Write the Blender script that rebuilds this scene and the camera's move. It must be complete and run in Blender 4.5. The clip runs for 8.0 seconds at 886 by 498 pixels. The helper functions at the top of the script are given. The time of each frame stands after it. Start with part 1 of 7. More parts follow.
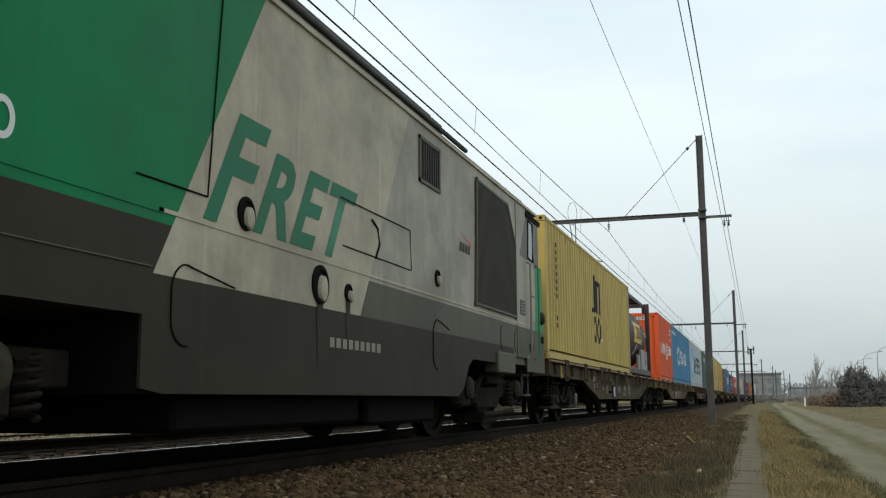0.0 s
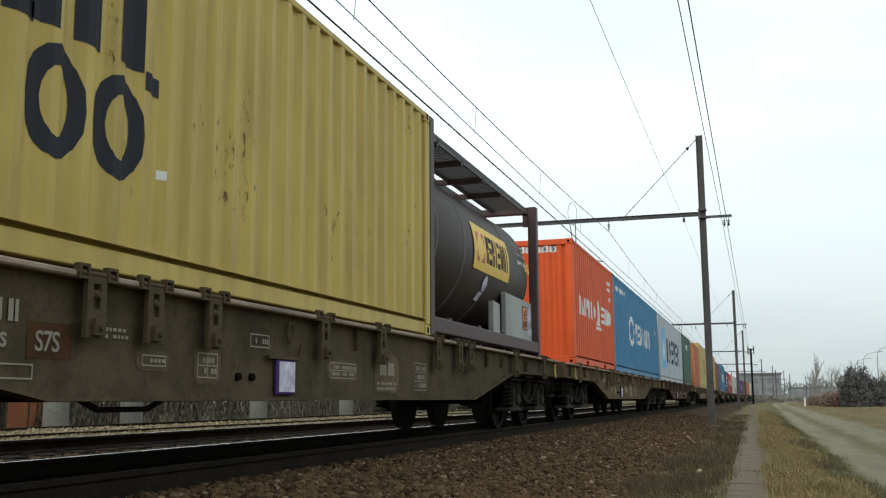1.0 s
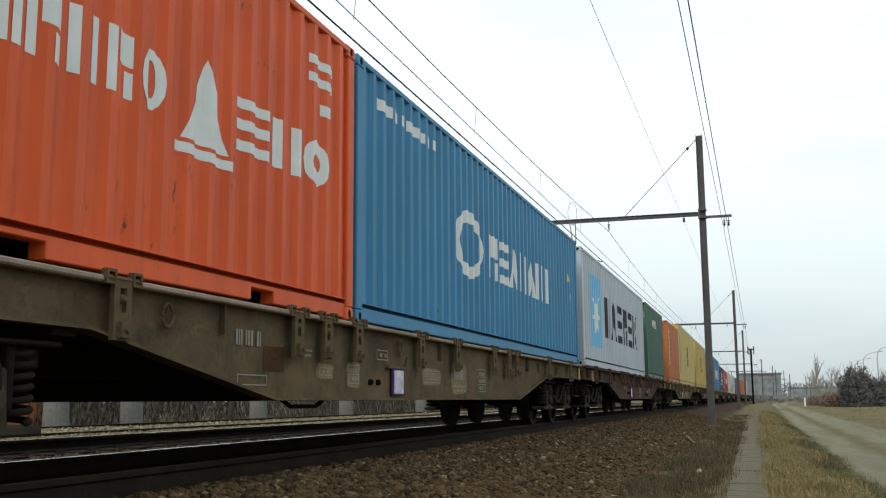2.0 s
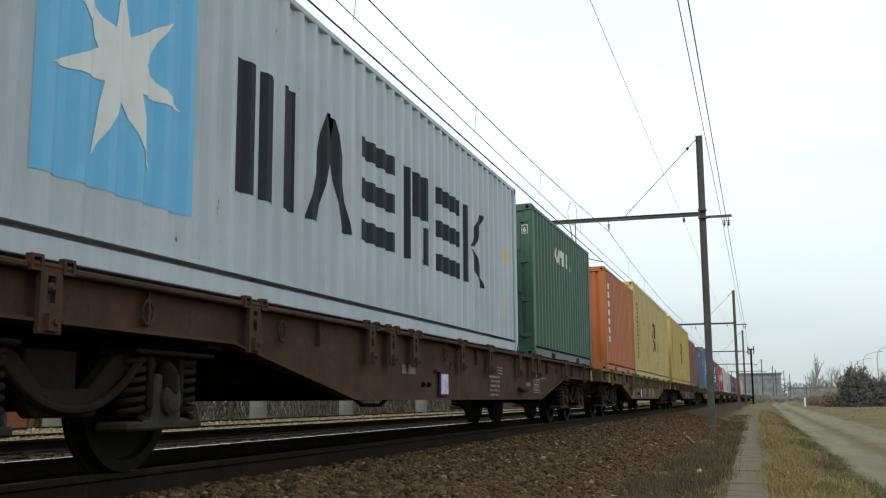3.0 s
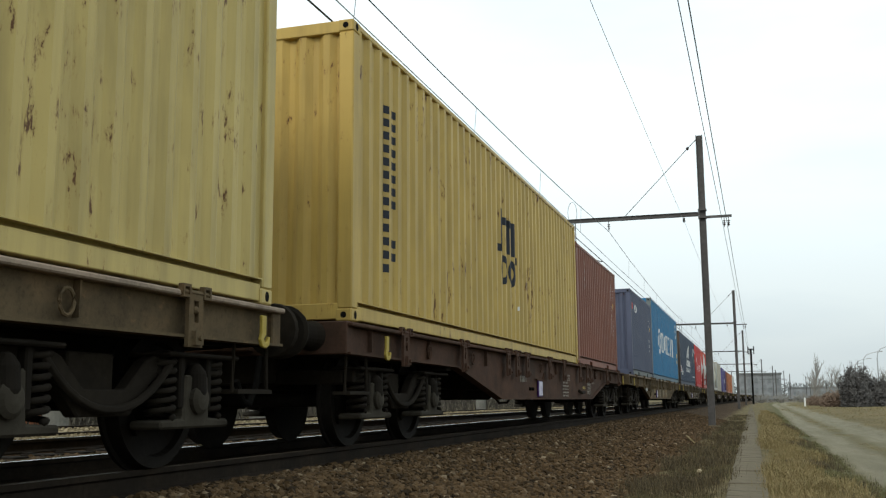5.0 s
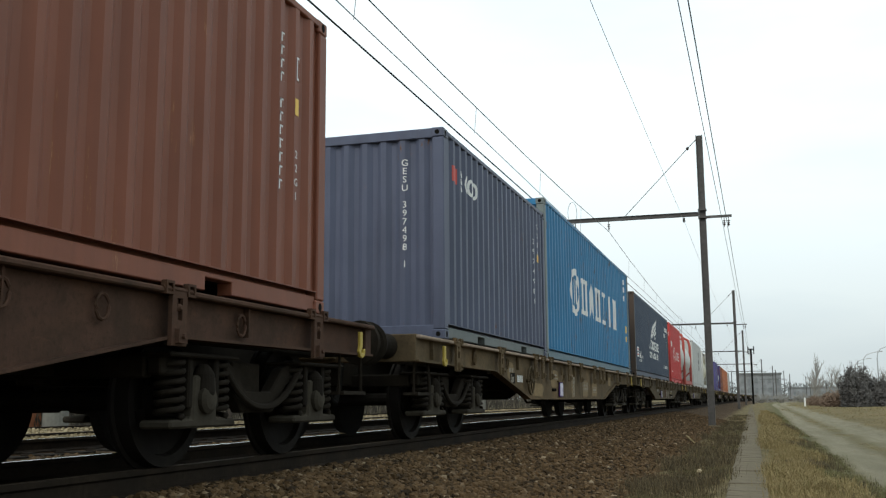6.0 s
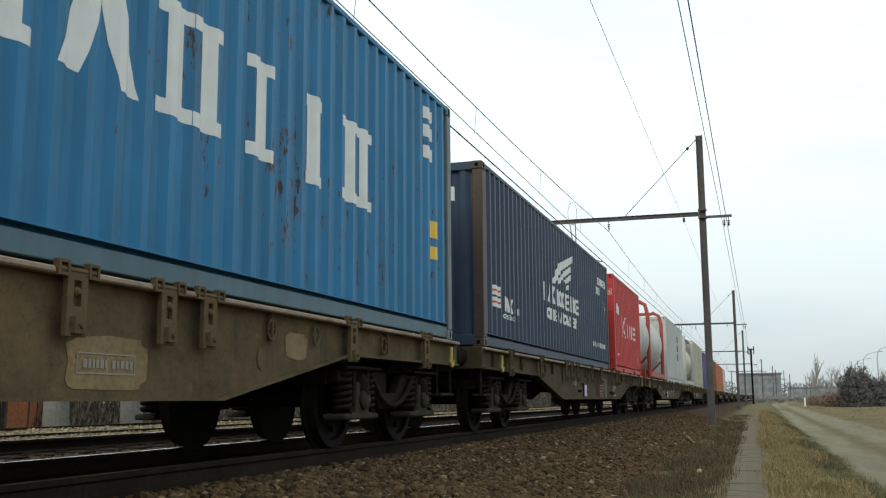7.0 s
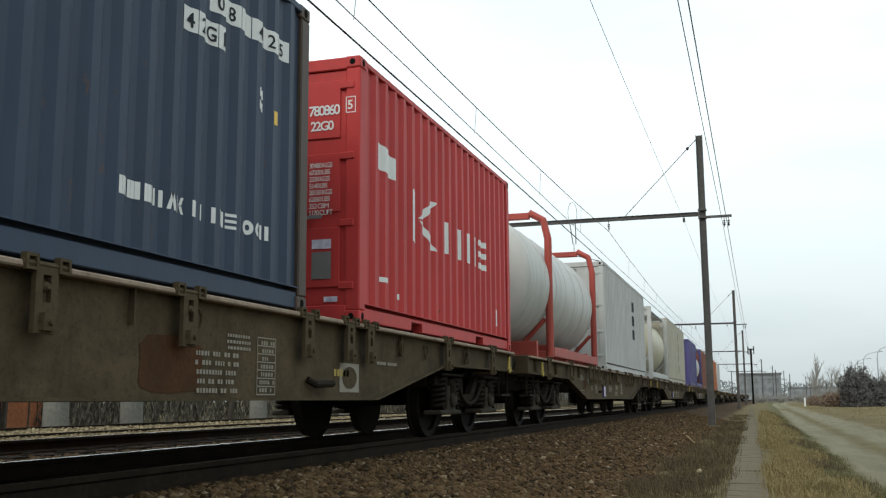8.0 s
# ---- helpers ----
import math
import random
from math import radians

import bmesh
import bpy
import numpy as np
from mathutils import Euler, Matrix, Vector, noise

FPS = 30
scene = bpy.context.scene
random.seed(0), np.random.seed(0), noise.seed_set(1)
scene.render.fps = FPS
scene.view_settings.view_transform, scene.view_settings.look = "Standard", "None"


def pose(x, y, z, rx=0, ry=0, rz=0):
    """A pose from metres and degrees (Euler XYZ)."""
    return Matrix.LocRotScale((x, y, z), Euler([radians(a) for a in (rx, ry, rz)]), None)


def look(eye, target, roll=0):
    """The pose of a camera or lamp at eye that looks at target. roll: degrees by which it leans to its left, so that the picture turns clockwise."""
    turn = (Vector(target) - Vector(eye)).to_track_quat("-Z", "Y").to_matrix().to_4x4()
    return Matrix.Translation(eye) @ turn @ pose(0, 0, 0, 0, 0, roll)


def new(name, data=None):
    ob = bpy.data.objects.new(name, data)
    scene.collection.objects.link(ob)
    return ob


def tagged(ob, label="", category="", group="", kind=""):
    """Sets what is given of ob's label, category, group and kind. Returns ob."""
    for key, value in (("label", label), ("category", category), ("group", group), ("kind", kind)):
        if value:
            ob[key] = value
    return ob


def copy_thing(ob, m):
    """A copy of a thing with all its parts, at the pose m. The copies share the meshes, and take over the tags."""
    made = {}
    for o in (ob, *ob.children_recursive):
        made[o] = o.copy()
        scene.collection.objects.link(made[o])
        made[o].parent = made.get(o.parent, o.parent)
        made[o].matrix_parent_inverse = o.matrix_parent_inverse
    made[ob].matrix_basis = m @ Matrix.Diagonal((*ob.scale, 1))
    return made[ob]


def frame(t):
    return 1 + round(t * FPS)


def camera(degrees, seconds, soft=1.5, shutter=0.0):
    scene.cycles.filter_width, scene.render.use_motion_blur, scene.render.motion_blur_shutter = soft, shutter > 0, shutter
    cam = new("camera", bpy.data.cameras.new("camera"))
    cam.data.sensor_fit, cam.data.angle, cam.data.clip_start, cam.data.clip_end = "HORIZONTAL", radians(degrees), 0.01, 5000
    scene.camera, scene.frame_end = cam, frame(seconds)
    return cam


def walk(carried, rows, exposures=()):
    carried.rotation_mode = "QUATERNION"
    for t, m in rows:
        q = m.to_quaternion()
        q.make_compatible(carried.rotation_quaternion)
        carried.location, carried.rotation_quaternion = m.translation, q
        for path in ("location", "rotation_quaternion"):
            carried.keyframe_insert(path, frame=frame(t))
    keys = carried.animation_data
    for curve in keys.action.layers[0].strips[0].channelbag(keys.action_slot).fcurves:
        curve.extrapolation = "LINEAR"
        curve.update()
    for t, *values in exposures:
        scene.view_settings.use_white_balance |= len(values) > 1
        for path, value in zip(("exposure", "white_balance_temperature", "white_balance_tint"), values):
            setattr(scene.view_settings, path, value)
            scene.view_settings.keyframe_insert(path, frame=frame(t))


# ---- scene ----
cam = camera(48.0, 8.0, soft=1.25)
EYE = Vector((0.0, 0.0, 0.441))
YAW, PITCH = radians(17.29), radians(8.66)
AIM = EYE + Vector((-math.sin(YAW) * math.cos(PITCH), math.cos(YAW) * math.cos(PITCH), math.sin(PITCH)))
walk(cam, [(0.0, look(EYE, AIM, -0.39)), (8.0, look(EYE, AIM, -0.39))],
     exposures=[(0.0, -0.27), (0.5, -0.16), (1.0, -0.05), (1.5, 0.0), (8.0, 0.0)])

# ---- world and light: bright overcast, the sun veiled behind the camera ----
SUN_ELEV, SUN_TURN = radians(38), radians(188)
world = bpy.data.worlds.new("overcast")
scene.world = world
world.use_nodes = True
wn, wl = world.node_tree.nodes, world.node_tree.links
wn.clear()
w_out = wn.new("ShaderNodeOutputWorld")
w_bg = wn.new("ShaderNodeBackground")
w_sky = wn.new("ShaderNodeTexSky")
w_sky.sky_type = "NISHITA"
w_sky.sun_disc = False
w_sky.sun_elevation, w_sky.sun_rotation = SUN_ELEV, SUN_TURN
w_sky.dust_density = 3.0
w_dim = wn.new("ShaderNodeMix")
w_dim.data_type, w_dim.blend_type = "RGBA", "MULTIPLY"
w_dim.inputs["Factor"].default_value = 1.0
w_dim.inputs["B"].default_value = (0.1, 0.1, 0.1, 1)
w_co = wn.new("ShaderNodeTexCoord")
w_map = wn.new("ShaderNodeMapping")
w_map.inputs["Scale"].default_value = (1.0, 1.0, 3.5)
w_noise = wn.new("ShaderNodeTexNoise")
w_noise.inputs["Scale"].default_value = 1.6
w_noise.inputs["Detail"].default_value = 5
w_noise.inputs["Roughness"].default_value = 0.5
w_ramp = wn.new("ShaderNodeValToRGB")
w_ramp.color_ramp.elements[0].position, w_ramp.color_ramp.elements[0].color = 0.32, (0.70, 0.84, 0.92, 1)
w_ramp.color_ramp.elements[1].position, w_ramp.color_ramp.elements[1].color = 0.62, (0.945, 1.05, 1.06, 1)
w_mix = wn.new("ShaderNodeMix")
w_mix.data_type = "RGBA"
w_mix.inputs["Factor"].default_value = 0.88
wl.new(w_co.outputs["Generated"], w_map.inputs["Vector"])
wl.new(w_map.outputs["Vector"], w_noise.inputs["Vector"])
wl.new(w_noise.outputs["Fac"], w_ramp.inputs["Fac"])
wl.new(w_sky.outputs["Color"], w_dim.inputs["A"])
wl.new(w_dim.outputs["Result"], w_mix.inputs["A"])
wl.new(w_ramp.outputs["Color"], w_mix.inputs["B"])
w_sep = wn.new("ShaderNodeSeparateXYZ")
w_rise = wn.new("ShaderNodeValToRGB")
for i, (p, v) in enumerate(((0.0, 0.62), (0.10, 0.80), (0.26, 1.06), (1.0, 1.25))):
    e = w_rise.color_ramp.elements[i] if i < 2 else w_rise.color_ramp.elements.new(p)
    e.position, e.color = p, (v, v, v, 1)
w_shade = wn.new("ShaderNodeMix")
w_shade.data_type, w_shade.blend_type = "RGBA", "MULTIPLY"
w_shade.inputs["Factor"].default_value = 1.0
wl.new(w_co.outputs["Generated"], w_sep.inputs["Vector"])
wl.new(w_sep.outputs["Z"], w_rise.inputs["Fac"])
wl.new(w_mix.outputs["Result"], w_shade.inputs["A"])
wl.new(w_rise.outputs["Color"], w_shade.inputs["B"])
wl.new(w_shade.outputs["Result"], w_bg.inputs["Color"])
w_bg.inputs["Strength"].default_value = 1.18
wl.new(w_bg.outputs["Background"], w_out.inputs["Surface"])

sun = new("sun", bpy.data.lights.new("sun", "SUN"))
sun.data.energy, sun.data.angle, sun.data.color = 1.2, radians(25), (1.0, 0.96, 0.9)
sun.matrix_world = look((0, 0, 50), (0.22, 1.0, 50 - 0.8))


# ---- materials ----
def shader(name, rough=0.6, metal=0.0):
    m = bpy.data.materials.new(name)
    m.use_nodes = True
    b = m.node_tree.nodes["Principled BSDF"]
    b.inputs["Roughness"].default_value, b.inputs["Metallic"].default_value = rough, metal
    return m, m.node_tree.nodes, m.node_tree.links, b


def rgb(c):
    return (*c, 1.0)


def tex(n, l, scale, detail=4, rough=0.55, stretch=(1, 1, 1), space="Object"):
    co, mp, t = n.new("ShaderNodeTexCoord"), n.new("ShaderNodeMapping"), n.new("ShaderNodeTexNoise")
    mp.inputs["Scale"].default_value = stretch
    t.inputs["Scale"].default_value, t.inputs["Detail"].default_value, t.inputs["Roughness"].default_value = scale, detail, rough
    l.new(co.outputs[space], mp.inputs["Vector"])
    l.new(mp.outputs["Vector"], t.inputs["Vector"])
    return t.outputs["Fac"]


def ramp(n, l, fac, stops):
    r = n.new("ShaderNodeValToRGB")
    for i, (p, c) in enumerate(stops):
        e = r.color_ramp.elements[i] if i < 2 else r.color_ramp.elements.new(p)
        e.position, e.color = p, rgb(c) if len(c) == 3 else c
    l.new(fac, r.inputs["Fac"])
    return r.outputs["Color"]


def blend(n, l, fac, a, b, kind="MIX"):
    m = n.new("ShaderNodeMix")
    m.data_type, m.blend_type = "RGBA", kind
    for socket, v in (("Factor", fac), ("A", a), ("B", b)):
        if isinstance(v, (int, float)):
            m.inputs[socket].default_value = v
        elif isinstance(v, tuple):
            m.inputs[socket].default_value = rgb(v)
        else:
            l.new(v, m.inputs[socket])
    return m.outputs["Result"]


def bump(n, l, b, fac, strength, dist=0.01):
    k = n.new("ShaderNodeBump")
    k.inputs["Strength"].default_value, k.inputs["Distance"].default_value = strength, dist
    l.new(fac, k.inputs["Height"])
    l.new(k.outputs["Normal"], b.inputs["Normal"])


def paint(name, c, rust=0.35, dirt=0.35, rough=0.5, rust_colour=(0.10, 0.042, 0.014), runs_down=0.35):
    """Weathered painted steel: patchy fading, vertical dirt runs, chips of rust, fine dents."""
    m, n, l, b = shader(name, rough)
    c = tuple(v * 0.84 for v in c)
    fade = tex(n, l, 1.3, 3)
    base = blend(n, l, fade, tuple(v * 0.82 for v in c), tuple(min(1, v * 1.14 + 0.012) for v in c))
    runs = tex(n, l, 5.0, 5, 0.6, (1, 1, 0.1))
    dark = ramp(n, l, runs, [(0.42, (0, 0, 0)), (0.78, (1, 1, 1))])
    grime = blend(n, l, dirt, (0, 0, 0), dark)
    base = blend(n, l, grime, base, tuple(v * 0.35 + 0.02 for v in c))
    chips = tex(n, l, 13.0, 9, 0.74, (1, 1, runs_down))
    cluster = ramp(n, l, tex(n, l, 1.1, 4, 0.6), [(0.36, (0.86, 0.86, 0.86)), (0.68, (1.16, 1.16, 1.16))])
    chips = blend(n, l, 1.0, chips, cluster, "MULTIPLY")
    halo = ramp(n, l, chips, [(0.67 - 0.10 * rust, (0, 0, 0)), (0.77 - 0.10 * rust, (0.7, 0.7, 0.7))])
    base = blend(n, l, halo, base, tuple(0.45 * v + 0.55 * w for v, w in zip(c, (0.20, 0.085, 0.025))))
    spot = ramp(n, l, chips, [(0.73 - 0.10 * rust, (0, 0, 0)), (0.77 - 0.10 * rust, (1, 1, 1))])
    base = blend(n, l, spot, base, rust_colour)
    l.new(base, b.inputs["Base Color"])
    b.inputs["Specular IOR Level"].default_value = 0.2
    bump(n, l, b, tex(n, l, 9.0, 6), 0.25, 0.006)
    return m


def grimy(name, c, soot=(0.05, 0.043, 0.03), amount=0.8, rough=0.5):
    """Long-unwashed locomotive paint: cloudy soot, long vertical runs, speckled brake dust."""
    m, n, l, b = shader(name, rough)
    b.inputs["Specular IOR Level"].default_value = 0.1
    base = blend(n, l, tex(n, l, 0.9, 4), tuple(v * 0.78 for v in c), tuple(v * 1.08 for v in c))
    runs = ramp(n, l, tex(n, l, 3.2, 7, 0.7, (1, 1, 0.16)), [(0.50, (0, 0, 0)), (0.78, (amount * 0.8, amount * 0.8, amount * 0.8))])
    base = blend(n, l, runs, base, tuple(0.5 * v + 0.5 * w for v, w in zip(c, soot)))
    cloud = ramp(n, l, tex(n, l, 1.1, 8, 0.66, (1, 0.7, 0.8)), [(0.42, (0, 0, 0)), (0.64, (amount * 0.9, amount * 0.9, amount * 0.9))])
    base = blend(n, l, cloud, base, tuple(0.4 * v + 0.6 * w for v, w in zip(c, soot)))
    wash = ramp(n, l, tex(n, l, 7.0, 6, 0.7, (1, 1, 0.05)), [(0.58, (0, 0, 0)), (0.72, (0.45, 0.45, 0.45))])
    base = blend(n, l, wash, base, tuple(min(1.0, v * 1.15) for v in c))
    speck = ramp(n, l, tex(n, l, 26.0, 8, 0.75), [(0.52, (0, 0, 0)), (0.72, (0.5, 0.5, 0.5))])
    base = blend(n, l, speck, base, tuple(0.5 * v + 0.5 * w for v, w in zip(c, soot)))
    l.new(base, b.inputs["Base Color"])
    bump(n, l, b, tex(n, l, 1.6, 3), 0.25, 0.02)
    return m


def dirty(name, c1, c2, scale=6.0, rough=0.8, metal=0.0, relief=0.4, dist=0.01):
    """A two-tone grimy surface with relief."""
    m, n, l, b = shader(name, rough, metal)
    b.inputs["Specular IOR Level"].default_value = 0.06
    big, small = tex(n, l, scale * 0.3, 3), tex(n, l, scale * 3, 8, 0.65)
    base = blend(n, l, ramp(n, l, big, [(0.35, (0, 0, 0)), (0.65, (1, 1, 1))]), c1, c2)
    base = blend(n, l, ramp(n, l, small, [(0.35, (0, 0, 0)), (0.7, (0.8, 0.8, 0.8))]), base, tuple(v * 0.5 for v in c1))
    l.new(base, b.inputs["Base Color"])
    bump(n, l, b, small, relief, dist)
    return m


def worn_steel(name, c, soot, rust):
    """Freight wagon steel: clouds of soot, oily runs, bare rusty scuffs."""
    m, n, l, b = shader(name, 0.8)
    b.inputs["Specular IOR Level"].default_value = 0.08
    base = blend(n, l, tex(n, l, 0.8, 4), tuple(v * 0.7 for v in c), tuple(v * 1.2 for v in c))
    cloud = ramp(n, l, tex(n, l, 2.6, 7, 0.68), [(0.42, (0, 0, 0)), (0.75, (0.7, 0.7, 0.7))])
    base = blend(n, l, cloud, base, soot)
    runs = ramp(n, l, tex(n, l, 4.0, 7, 0.7, (1, 1, 0.3)), [(0.52, (0, 0, 0)), (0.74, (0.5, 0.5, 0.5))])
    base = blend(n, l, runs, base, soot)
    dust = ramp(n, l, tex(n, l, 1.3, 6, 0.62, (1, 1, 1.6)), [(0.50, (0, 0, 0)), (0.66, (0.6, 0.6, 0.6))])
    base = blend(n, l, dust, base, tuple(0.45 * v + 0.55 * w for v, w in zip(c, rust)))
    scuff = ramp(n, l, tex(n, l, 6.0, 8, 0.72, (1, 0.5, 1)), [(0.60, (0, 0, 0)), (0.72, (0.8, 0.8, 0.8))])
    base = blend(n, l, scuff, base, rust)
    fine = tex(n, l, 30.0, 8, 0.7)
    base = blend(n, l, ramp(n, l, fine, [(0.5, (0, 0, 0)), (0.75, (0.6, 0.6, 0.6))]), base, soot)
    l.new(base, b.inputs["Base Color"])
    bump(n, l, b, fine, 0.4, 0.008)
    return m


def plain(name, c, rough=0.5, metal=0.0):
    m, n, l, b = shader(name, rough, metal)
    f = tex(n, l, 6.0, 5)
    if max(c) < 0.2 and rough > 0.4:
        b.inputs["Specular IOR Level"].default_value = 0.04
    l.new(blend(n, l, f, tuple(v * 0.85 for v in c), tuple(min(1, v * 1.1) for v in c)), b.inputs["Base Color"])
    return m


